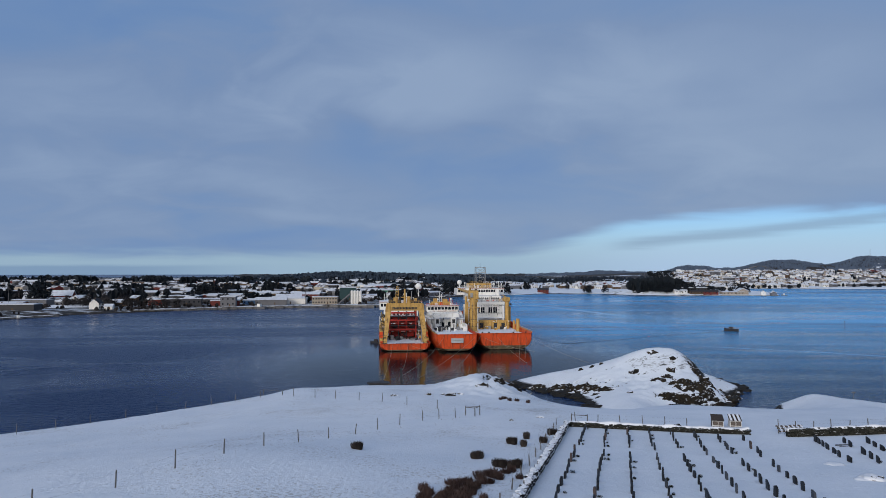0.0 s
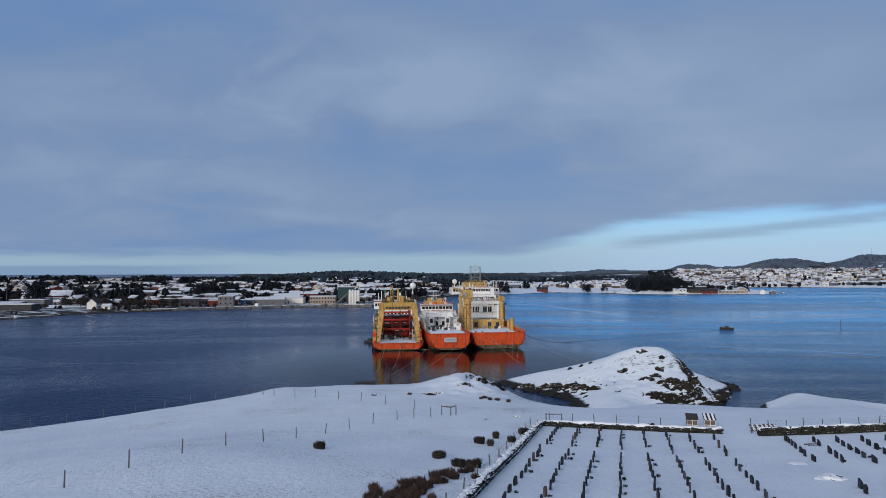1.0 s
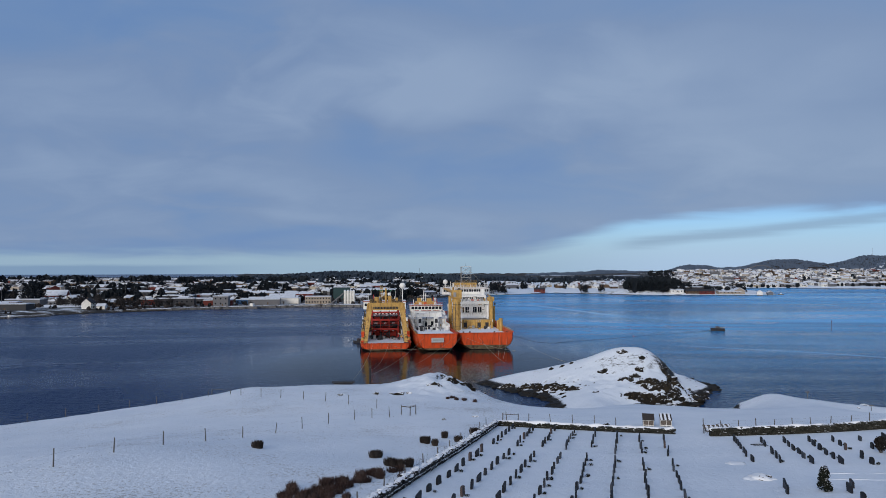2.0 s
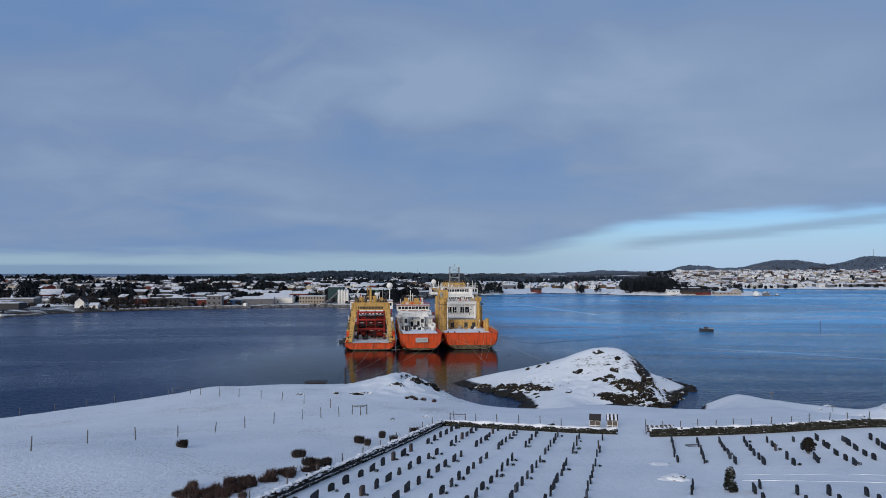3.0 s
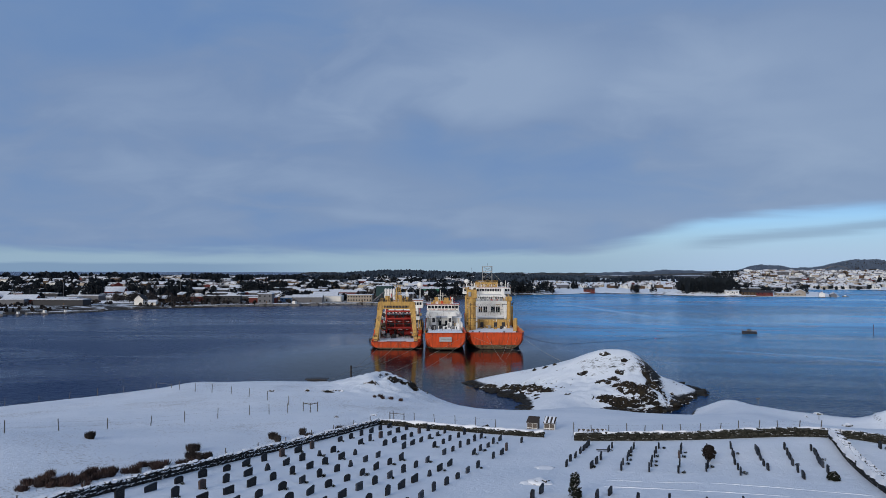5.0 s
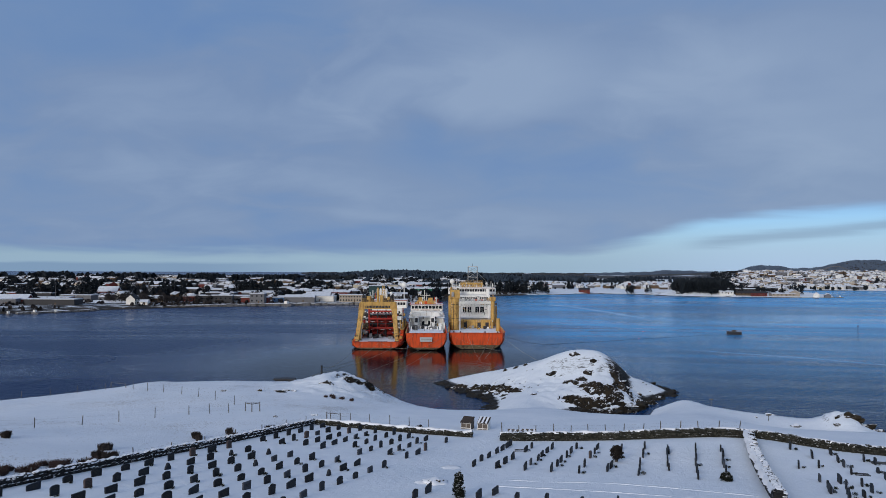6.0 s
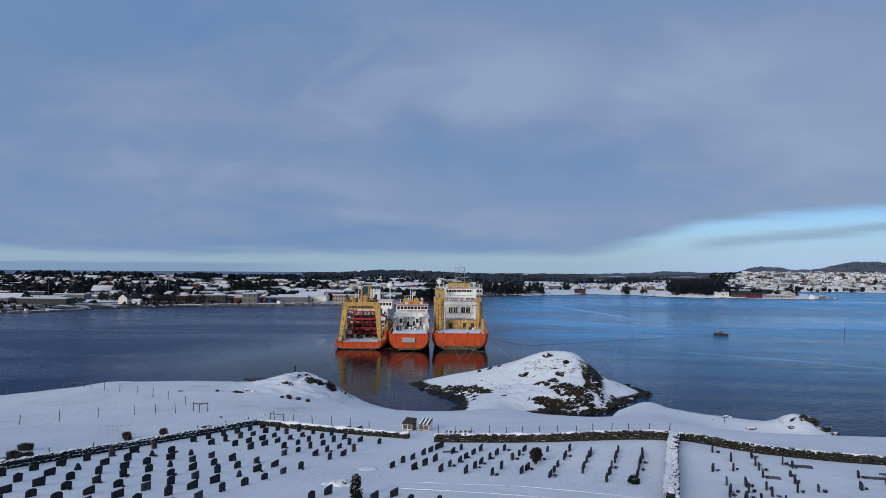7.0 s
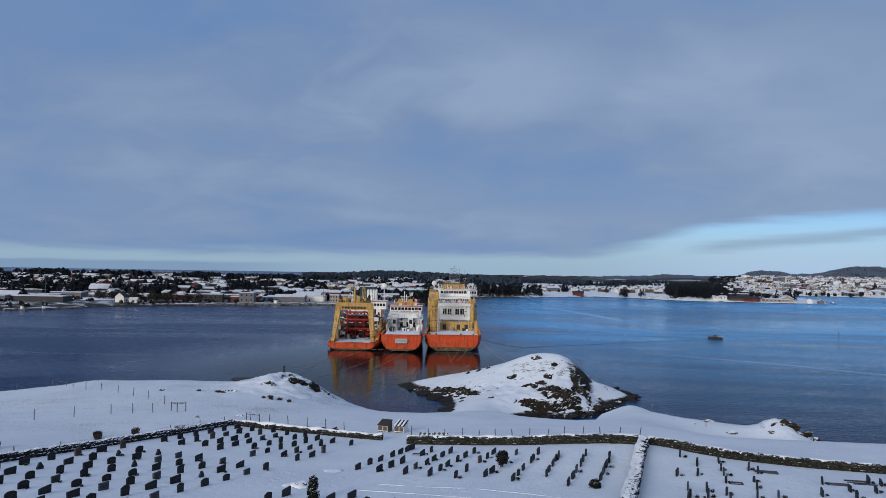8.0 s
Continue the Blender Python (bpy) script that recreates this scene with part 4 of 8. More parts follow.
def supply_ship():
    """The middle ship: a square orange stern with a name board and a white wheelhouse amidships."""
    s = thing("supply_ship", "orange supply ship with a white wheelhouse and snowy deck", "ship", pose(6.1, 261.5, 0, 0, 0, 7.2))
    hull(s, 76, 8.1, 4.2, 4.6, 2.0, 2.0, 1.15, 1.0, 0.45)
    bm = bmesh.new()
    box(bm, -2.5, 2.3, -0.62, -0.3, 3.4, 5.2, bevel=0.06)
    board = part("name_board", bm, PLATE, s, "pale grey name board with bars of lettering")
    bars(board, -2.0, 1.9, -0.62, 4.1, 4.6, 9, GREY_STEEL, 5)
    block(s, "stern_roller", -5.6, 5.6, 0.5, 1.7, 4.8, 6.3, DARK)
    block(s, "cargo_deck", -6.9, 6.9, 4, 27, 4.6, 6.4, SNOW_DECK, "raised cargo deck under trodden snow")
    for k in range(8):
        x = -6.2 + 1.75 * k
        block(s, "deck_frame", x, x + 0.3, 14, 14.4, 4.6, 8.2, GREY_STEEL if k % 2 else SHIP_WHITE, bevel=0.03)
    rnd = random.Random(6)
    for k in range(18):
        x, y = rnd.uniform(-6.6, 6.0), rnd.uniform(15, 31)
        block(s, "deck_gear", x, x + rnd.uniform(0.5, 1.8), y, y + rnd.uniform(0.5, 1.5), 6.4, 6.4 + rnd.uniform(0.5, 2.2), rnd.choice((SHIP_WHITE, SHIP_WHITE, GREY_STEEL, DARK)), bevel=0.06)
    low = block(s, "lower_house", -7.4, 7.4, 33, 62, 5.0, 10.2, SHIP_WHITE, "white lower deckhouse")
    for x0, x1 in ((-4.6, -3.2), (-2.2, -0.9), (0.6, 2.0), (3.4, 4.4)):
        panes(s, low, x0, x1, 33, 6.6, 9.0, 1, 0.1)
    block(s, "boat_deck", -7.9, 7.9, 32.0, 62, 10.2, 10.55, SNOW_DECK, "snow-covered boat deck")
    railing(s, [(-7.8, 32.2, 10.5), (7.8, 32.2, 10.5)], 1.1, 1.4)
    mid = block(s, "middle_house", -6.6, 6.6, 40, 61, 10.5, 12.6, SHIP_WHITE)
    panes(s, mid, -5.6, 5.6, 40, 11.2, 12.0, 5, 0.6)
    for sx in (-1, 1):
        bm = bmesh.new()
        ball(bm, (0, 0, 0), 1.0, 16, 10)
        for v in bm.verts:
            v.co = Vector((sx * 6.6 + v.co.x * 1.0, 36.5 + v.co.y * 3.2, 11.9 + v.co.z * 0.9))
        boat = part("lifeboat", bm, SHIP_WHITE, s, "covered lifeboat on its davits", True)
        for y in (34.8, 38.2):
            beam(boat, "davit", (sx * 7.6, y, 10.4), (sx * 6.6, y, 13.6), 0.16, SHIP_WHITE)
    # a white crane jib laid across the boat deck
    beam(s, "crane_jib", (-6.2, 33.8, 12.9), (5.4, 33.6, 12.4), 0.45, SHIP_WHITE, 0.25)
    beam(s, "crane_post", (-6.3, 34.2, 10.4), (-6.3, 34.2, 13.6), 0.6, SHIP_WHITE)
    bridge = block(s, "bridge", -7.3, 7.3, 46, 56, 12.6, 15.2, SHIP_WHITE, "white bridge with a band of dark windows")
    panes(s, bridge, -7.0, 7.0, 46, 13.5, 14.7, 9, 0.18)
    block(s, "bridge_roof", -7.7, 7.7, 45.3, 56.5, 15.15, 15.38, RUST_RED)
    block(s, "roof_snow", -7.5, 7.5, 45.5, 56.4, 15.38, 15.46, SNOW_DECK, "snow lying on the bridge roof", bevel=0.03)
    block(s, "bridge_sill", -7.5, 7.5, 45.7, 46.0, 12.85, 13.0, RUST_RED, bevel=0.03)
    block(s, "top_house", -4.6, 4.2, 48.5, 55, 15.4, 16.9, YELLOW, "yellow house on the bridge roof")
    railing(s, [(-7.4, 45.6, 15.45), (7.4, 45.6, 15.45)], 1.0, 1.1, ORANGE)
    # two white vent towers and a sloping canopy abaft the house
    for x in (-4.4, 2.6):
        block(s, "vent_tower", x - 1.0, x + 1.0, 29.0, 31.4, 6.2, 11.2, SHIP_WHITE, "white vent tower")
        block(s, "tower_louvre", x - 0.6, x + 0.6, 28.9, 29.05, 8.6, 10.4, DARK, bevel=0.02)
    bm = bmesh.new()
    prism(bm, [(-5.8, 11.0), (5.6, 11.0), (4.6, 13.1), (-6.2, 12.2)], 30.6, 33.4)
    bmesh.ops.recalc_face_normals(bm, faces=bm.faces)
    part("boat_canopy", bm, SHIP_WHITE, s, "white sloping canopy over the boat deck")
    for k in range(7):
        x = -6.4 + 1.9 * k
        block(s, "deck_vehicle", x, x + rnd.uniform(0.9, 1.6), 20.0 + (k % 3), 22.5 + (k % 3), 6.4, 7.2 + 0.3 * (k % 2), (DARK, GREY_STEEL, DARK, SHIP_WHITE)[k % 4], bevel=0.12)
    for x in (-7.6, 7.3):
        block(s, "bulwark_house", x, x + 0.5, 24, 33, 5.0, 8.6, SHIP_WHITE, bevel=0.06)
    block(s, "funnel", 0.6, 2.8, 50, 53, 15.7, 18.2, YELLOW, "yellow funnel casing")
    block(s, "funnel", -3.8, -2.0, 50, 52, 15.5, 18.4, YELLOW)
    for k in range(5):
        block(s, "vent_box", -5.6 + 2.3 * k, -4.4 + 2.3 * k, 48.2, 49.4, 15.5, 16.3 + 0.2 * (k % 3), (YELLOW, SHIP_WHITE, ORANGE)[k % 3], bevel=0.05)
    for x, h in ((-5.5, 2.2), (-1.0, 6.2), (0.0, 4.8), (3.6, 3.0), (5.2, 2.2)):
        beam(s, "aerial", (x, 50, 15.7), (x, 50, 15.7 + h), 0.13, SHIP_WHITE if x < 1 else ORANGE)
    beam(s, "yard", (-3.0, 50, 19.4), (1.4, 50, 19.4), 0.1, SHIP_WHITE)
    for x in (-1.9, 4.4):
        radome(s, x, 50.5, 18.0, 0.55, 15.6)
    for k in range(26):
        x, y, z = rnd.uniform(-7.2, 6.8), rnd.uniform(31.4, 32.8), rnd.uniform(5.2, 9.8)
        run = rnd.choice(((rnd.uniform(0.8, 2.5), 0, 0), (0, 0, rnd.uniform(0.8, 2.6))))
        beam(s, "pipe", (x, y, z), (x + run[0], y, z + run[2]), rnd.uniform(0.07, 0.16), rnd.choice((SHIP_WHITE, GREY_STEEL, DARK, YELLOW)), n=6)
    for x in (-6.8, -3.0, 2.6, 6.4):
        block(s, "life_raft", x - 0.5, x + 0.5, 45.0, 45.8, 12.6, 13.2, SHIP_WHITE, bevel=0.1)
    for k in range(7):
        x = -6.6 + 2.2 * k
        block(s, "bulwark_stay", x, x + 0.25, 0.35, 1.1, 4.6, 6.5, ORANGE, bevel=0.02)
    return s


def construction_ship():
    """The easternmost and largest ship: crane columns, a tall white superstructure, a lattice mast."""
    s = thing("construction_ship", "large orange construction ship with yellow crane columns and white bridge", "ship", pose(25.5, 268, 0, 0, 0, 5.2))
    rnd2 = random.Random(19)
    hull(s, 112, 11.3, 7.0, 4.7, 1.7, 3.0, 1.7, 1.6, 0.15)
    for k in range(14):
        x = -10.4 + 1.55 * k
        block(s, "bulwark_stay", x, x + 0.25, 0.4, 1.2, 4.7, 6.2, ORANGE, bevel=0.02)
    # crane column to port
    base = beam(s, "crane_column", (-8.6, 33, 4.7), (-8.6, 33, 18.6), 1.75, YELLOW, 1.65, 20, "thick yellow crane column")
    beam(base, "collar", (-8.6, 33, 17.2), (-8.6, 33, 18.2), 2.15, YELLOW, n=20)
    beam(base, "collar", (-8.6, 33, 12.0), (-8.6, 33, 12.5), 1.9, YELLOW, n=20)
    block(s, "crane_cab", -10.9, -6.5, 31.2, 35.0, 18.6, 22.4, YELLOW, "yellow crane housing")
    block(s, "crane_step", -10.2, -9.0, 30.6, 31.3, 19.4, 21.4, GREY_STEEL)
    beam(s, "crane_boom", (-9.5, 35, 21.2), (-10.6, 72, 22.0), 0.8, YELLOW, 0.5)
    beam(s, "column_ladder", (-6.7, 32.2, 4.7), (-6.7, 32.2, 18.4), 0.18, SHIP_WHITE)
    for k in range(6):
        a = -2.6 + 0.55 * k
        beam(s, "column_pipe", (-8.6 + 1.85 * math.sin(a), 33 - 1.85 * math.cos(a), 4.7), (-8.6 + 1.85 * math.sin(a), 33 - 1.85 * math.cos(a), 12.0 + 1.1 * k), 0.11, YELLOW if k % 2 else RUST, n=6)
    for z in (6.4, 9.6, 15.9):
        beam(base, "weld_ring", (-8.6, 33, z), (-8.6, 33, z + 0.18), 1.82, RUST, n=20)
    for x, y, w, z0, z1, m in ((-10.9, 36, 0.5, 4.7, 17.0, YELLOW), (-6.3, 37, 0.35, 4.7, 14.0, SHIP_WHITE), (-10.2, 32, 0.4, 22.4, 23.6, YELLOW), (-7.4, 33, 0.5, 22.4, 23.2, RUST), (7.0, 45, 0.35, 8.0, 15.0, SHIP_WHITE), (10.6, 48, 0.4, 5.4, 14.4, YELLOW)):
        block(s, "crane_gear", x - w, x + w, y, y + 1.2, z0, z1, m, bevel=0.05)
    for z in (8.2, 14.8):
        block(s, "column_platform", -11.0, -6.2, 31.0, 35.2, z, z + 0.2, YELLOW, bevel=0)
    beam(s, "side_post", (-11.0, 40, 4.7), (-11.0, 40, 19.5), 0.6, YELLOW)
    block(s, "side_tower", -11.2, -9.6, 46, 50, 4.7, 15.5, SHIP_WHITE)
    # smaller crane to starboard
    beam(s, "crane_column", (8.9, 46, 5.4), (8.9, 46, 17.8), 1.05, YELLOW, 0.9, 16, "slim yellow crane column")
    block(s, "crane_head", 7.4, 10.2, 45, 47.6, 16.8, 18.8, YELLOW)
    beam(s, "crane_boom", (9.4, 47, 18.2), (10.2, 66, 19.0), 0.5, YELLOW, 0.3)
    block(s, "crane_step", 10.0, 10.8, 44.8, 45.8, 15.0, 16.0, DARK)
    beam(s, "deck_post", (10.1, 27, 4.7), (10.1, 27, 10.2), 0.95, YELLOW, 0.8, 14)
    beam(s, "deck_post", (10.6, 38, 4.7), (10.6, 38, 8.6), 0.5, YELLOW)
    # yellow bulkhead, then the white blocks
    block(s, "red_trim", -11.9, 11.9, 69.4, 69.7, 22.12, 22.28, RUST_RED, bevel=0.02)
    for k in range(12):
        x = -8.0 + 1.5 * k
        block(s, "tier_locker", x, x + rnd2.uniform(0.4, 1.1), 56.6, 57.6, 16.4, 16.4 + rnd2.uniform(0.6, 1.8), rnd2.choice((SHIP_WHITE, YELLOW, GREY_STEEL, ORANGE)), bevel=0.04)
    for k in range(16):
        x = rnd2.uniform(-10.5, 10.0)
        beam(s, "roof_post", (x, 69.8, 22.6), (x, 69.8, 22.6 + rnd2.uniform(0.8, 2.4)), rnd2.uniform(0.06, 0.16), rnd2.choice((SHIP_WHITE, YELLOW, GREY_STEEL)), n=5)
    railing(s, [(-11.6, 69.6, 22.6), (11.6, 69.6, 22.6)], 1.0, 1.3)
    railing(s, [(-5.4, 70.0, 24.8), (5.4, 70.0, 24.8)], 1.0, 1.2, YELLOW)
    bulk = block(s, "yellow_bulkhead", -6.5, 8.8, 40, 43, 4.7, 8.6, YELLOW, "yellow bulkhead across the deck")
    for x in (-4.6, 1.6, 5.2):
        block(bulk, "doorway", x, x + 1.5, 39.9, 40.4, 4.8, 7.4, DARK, bevel=0.02)
    tower = block(s, "aft_block", -7.4, 9.0, 52, 70, 7.0, 16.4, SHIP_WHITE, "high white superstructure block")
    for x0 in (-4.9, -2.6, 1.0, 3.3):
        panes(s, tower, x0, x0 + 1.9, 52, 11.2, 13.8, 1, 0.12)
    block(s, "snow_shelf", -6.9, 8.6, 48.5, 52, 8.8, 9.3, SNOW_DECK)
    hangar = bmesh.new()
    prism(hangar, [(-7.0, 9.2), (8.6, 9.2), (8.6, 15.0), (5.5, 15.9), (-5.5, 15.9), (-7.0, 15.0)], 51.2, 52.2)
    bmesh.ops.recalc_face_normals(hangar, faces=hangar.faces)
    part("aft_panel", hangar, SHIP_WHITE, s)
    for x0 in (-4.9, -2.6, 1.0, 3.3):
        bm = bmesh.new()
        box(bm, x0, x0 + 1.75, 51.12, 51.25, 11.2, 13.9)
        win = part("tall_window", bm, GLASS_DARK, s)
        bm = bmesh.new()
        box(bm, x0 + 0.8, x0 + 0.95, 51.06, 51.14, 11.2, 13.9)
        part("mullion", bm, SHIP_WHITE, win)
    tier = block(s, "upper_tier", -8.0, 8.4, 58, 76, 16.4, 19.0, SHIP_WHITE)
    panes(s, tier, -7.2, 7.4, 58, 17.2, 18.2, 14, 0.35)
    railing(s, [(-7.2, 52.3, 16.4), (8.8, 52.3, 16.4)], 1.1, 1.6)
    bridge = block(s, "bridge", -11.8, 11.8, 70, 84, 19.4, 22.2, SHIP_WHITE, "wide white bridge with wings")
    panes(s, bridge, -11.4, 11.4, 70, 20.4, 21.6, 18, 0.2)
    block(s, "bridge_sill", -12.0, 12.0, 69.6, 84.4, 19.0, 19.45, SHIP_WHITE)
    block(s, "bridge_roof", -9.8, 9.8, 69.5, 84.5, 22.15, 22.5, SHIP_WHITE)
    block(s, "monkey_island", -5.6, 5.6, 70, 82, 22.6, 24.8, YELLOW, "yellow top house")
    for k in range(5):
        block(s, "vent", -4.8 + 2.1 * k, -4.2 + 2.1 * k, 69.85, 70.1, 23.4, 23.9, DARK, bevel=0.02)
    block(s, "funnel", -8.2, -6.4, 62, 66, 19.0, 22.6, SHIP_WHITE)
    block(s, "funnel", 6.6, 8.2, 62, 66, 19.0, 22.2, SHIP_WHITE)
    lattice(s, 0.4, 74, 24.8, 32.8, 4.6, 4.7, GREY_STEEL, 3, 0.13)
    for z in (27.4, 30.1, 32.8):
        block(s, "mast_platform", -2.0, 2.8, 71.6, 76.4, z, z + 0.16, SHIP_WHITE, bevel=0)
    beam(s, "top_aerial", (0.4, 74, 32.8), (0.4, 74, 34.4), 0.08, DARK)
    radome(s, -9.9, 76, 25.2, 1.25, 22.2)
    radome(s, 7.6, 76, 24.2, 0.7, 22.2)
    for x, h in ((-7.6, 3.0), (-5.9, 2.2), (5.0, 2.6), (9.6, 3.4), (11.2, 2.6), (10.4, 2.0)):
        beam(s, "aerial", (x, 73, 22.4), (x, 73, 22.4 + h), 0.12, SHIP_WHITE)
    for sx in (-1, 1):
        railing(s, [(sx * 10.8, 2.0, 6.3), (sx * 10.8, 40, 6.3)], 1.0, 2.0, YELLOW)
    rnd = random.Random(8)
    for k in range(6):
        x, y = rnd.uniform(-6, 8.5), rnd.uniform(34, 39)
        block(s, "deck_gear", x, x + rnd.uniform(0.5, 1.6), y, y + rnd.uniform(0.5, 1.4), 4.7, 4.7 + rnd.uniform(0.4, 1.6), rnd.choice((YELLOW, GREY_STEEL, DARK, SHIP_WHITE)), bevel=0.05)
    for k in range(30):
        x, y, z = rnd.uniform(-6.8, 8.6), rnd.choice((39.6, 50.8, 57.6)), 0
        z = {39.6: rnd.uniform(4.8, 8.4), 50.8: rnd.uniform(9.4, 15.0), 57.6: rnd.uniform(16.5, 18.6)}[y]
        run = rnd.choice(((rnd.uniform(0.8, 2.4), 0, 0), (0, 0, rnd.uniform(0.6, 1.8))))
        beam(s, "pipe", (x, y, z), (x + run[0], y, z + run[2]), rnd.uniform(0.06, 0.13), rnd.choice((SHIP_WHITE, GREY_STEEL, YELLOW, DARK)), n=6)
    for z in (10.6, 14.2, 16.3):
        railing(s, [(-7.2, 50.6, z), (8.8, 50.6, z)], 0.9, 1.6, GREY_STEEL)
    for x, y in ((-9.2, 1.6), (-6.6, 1.6), (3.2, 1.5), (8.2, 1.7)):
        beam(s, "bollard", (x, y, 4.7), (x, y, 6.9), 0.3, DARK)
    return s


gantry_ship()
supply_ship()
construction_ship()


def rope(a, b, sag, label="pale mooring rope from a ship's stern", r=0.038, n=14, mat=None):
    bm = bmesh.new()
    a, b = Vector(a), Vector(b)
    last = None
    for k in range(n + 1):
        f = k / n
        p = a.lerp(b, f) - Vector((0, 0, sag * 4 * f * (1 - f)))
        if last is not None:
            tube(bm, last, p, r, n=5, caps=False)
        last = p
    tagged(mesh_object("mooring_rope", bm, mat or ROPE), label, "rope", "mooring ropes")


# stays and aerial wires over the ships
for a, b in (((-20.5, 270, 18.4), (-14, 310, 23)), ((-8.5, 271, 18.4), (-12, 312, 23)), ((2, 294, 12.8), (-2, 310, 20)), ((8, 295, 12.8), (1, 311, 20)), ((16.5, 302, 22), (19, 341, 32)), ((34, 316, 18.5), (20, 342, 32)), ((13.5, 300, 18.5), (12.5, 280, 6.4))):
    rope(a, b, 0.3, "thin wire stay of a moored ship", 0.05, 4)
rope((-13.0, 262.6, 2.6), (-9.9, 172.7, 5.9), 2.2)
rope((-19.0, 262.8, 2.7), (-14.2, 157.0, 4.4), 2.5)
rope((-12.0, 262.6, 2.4), (4.0, 262.0, 2.6), 2.0)
rope((1.0, 261.2, 5.6), (-9.9, 172.7, 4.6), 1.6)
rope((13.2, 263.0, 5.6), (-9.0, 190.0, -0.2), 1.2)
rope((15.4, 266.5, 5.4), (2.0, 200.0, -0.2), 1.2)
rope((22.0, 267.5, 5.0), (30.0, 225.0, -0.2), 1.0)
rope((30.5, 268.2, 5.0), (27.0, 232.0, -0.2), 1.0)
rope((33.5, 268.6, 4.6), (29.0, 236.0, -0.2), 1.0)
rope((17.0, 267.0, 4.6), (36.0, 262.0, 0.1), 0.8)
rope((36.6, 271.0, 5.0), (59.5, 293.0, 0.05), 1.4, "dark mooring line running down to the water", 0.07, 12, DARK)
for path in (((59.5, 293.0), (78.0, 304.0), (96.6, 316.6), (114.0, 328.6), (144.0, 344.2)), ((58.0, 350.0), (78.0, 351.6), (105.4, 354.0), (127.0, 355.4), (144.4, 346.4))):
    bm = bmesh.new()
    for a, b in zip(path, path[1:]):
        tube(bm, (*a, 0.02), (*b, 0.02), 0.06, n=6, caps=False)
    tagged(mesh_object("floating_line", bm, LINE_GREY), "dark floating mooring line lying on the water", "rope", "floating lines")
rope((36.0, 270.0, 4.4), (66.0, 186.0, 2.2), 3.4, "sagging mooring rope to the islet", 0.03, 20)


def small_boat(x, y, turn, length, label, cabin=True, mat=None, blunt=0.0):
    b = thing("small_boat", label, "boat", pose(x, y, 0, 0, 0, turn))
    bm = bmesh.new()
    rows = []
    for f, w in ((0, 0.85 + 0.15 * blunt), (0.25, 1.0), (0.6, 0.95 + 0.05 * blunt), (0.85, 0.6 + 0.38 * blunt), (1.0, 0.05 + 0.8 * blunt)):
        y0, h = (f - 0.5) * length, length * (0.13 + 0.05 * f * f + 0.06 * blunt)
        hb = length * 0.17 * w
        rows.append([bm.verts.new(p) for p in ((-hb, y0, h), (-hb * 0.75, y0, -0.4), (hb * 0.75, y0, -0.4), (hb, y0, h))])
    for a, c in zip(rows, rows[1:]):
        for i in range(4):
            bm.faces.new((a[i], a[(i + 1) % 4], c[(i + 1) % 4], c[i]))
    bm.faces.new(rows[0]), bm.faces.new(rows[-1][::-1])
    bmesh.ops.recalc_face_normals(bm, faces=bm.faces)
    part("hull", bm, mat or DARK, b)
    if cabin:
        bm = bmesh.new()
        box(bm, -length * 0.1, length * 0.1, -length * 0.12, length * 0.14, length * 0.1, length * 0.34, bevel=0.1)
        part("cabin", bm, DARK if mat is None else SHIP_WHITE, b)
        bm = bmesh.new()
        tube(bm, (0, 0, length * 0.3), (0, 0, length * 0.55), 0.06, n=5)
        part("mast", bm, DARK, b)
    return b


work_boat = small_boat(147.2, 345.4, 84, 6.6, "blunt dark work boat moored out on the fjord", True, None, 1.0)
bm = bmesh.new()
for side in (-1, 1):
    tube(bm, (side * 1.05, -3.2, 1.75), (side * 1.05, 1.2, 1.75), 0.06, n=6)
    for y in (-3.2, -1.7, -0.2, 1.2):
        tube(bm, (side * 1.05, y, 1.1), (side * 1.05, y, 1.75), 0.05, n=5)
part("guard_rail", bm, ROPE, work_boat, "pale guard rail")
small_boat(-28.4, 292.0, 70, 5.5, "small dark tender lying by the gantry ship", True)


def spar(x, y, h):
    p = thing("sea_mark", "thin dark sea mark standing in the water", "sea mark", pose(x, y, 0))
    bm = bmesh.new()
    tube(bm, (0, 0, -3), (0, 0, h), 0.14, 0.1, 6)
    part("shaft", bm, DARK, p)
    bm = bmesh.new()
    tube(bm, (0, 0, h - 0.6), (0, 0, h), 0.25, n=8)
    part("top_mark", bm, DARK, p)


spar(202.7, 341.5, 5.4)
for x, y in ((105.4, 354.2), (96.6, 316.8)):
    bm = bmesh.new()
    ball(bm, (0, 0, 0), 0.27, 10, 8)
    ob = mesh_object("mooring_buoy", bm, RED, smooth_faces=True)
    ob.matrix_basis = pose(x, y, 0.12)
    tagged(ob, "small red mooring buoy floating on the water", "buoy", "mooring buoys")
# ---------------------------------------------------------------- graveyard, fences and field
def ground_z(x, y):
    return float(near_ground(np.array([float(x)]), np.array([float(y)]))[0])


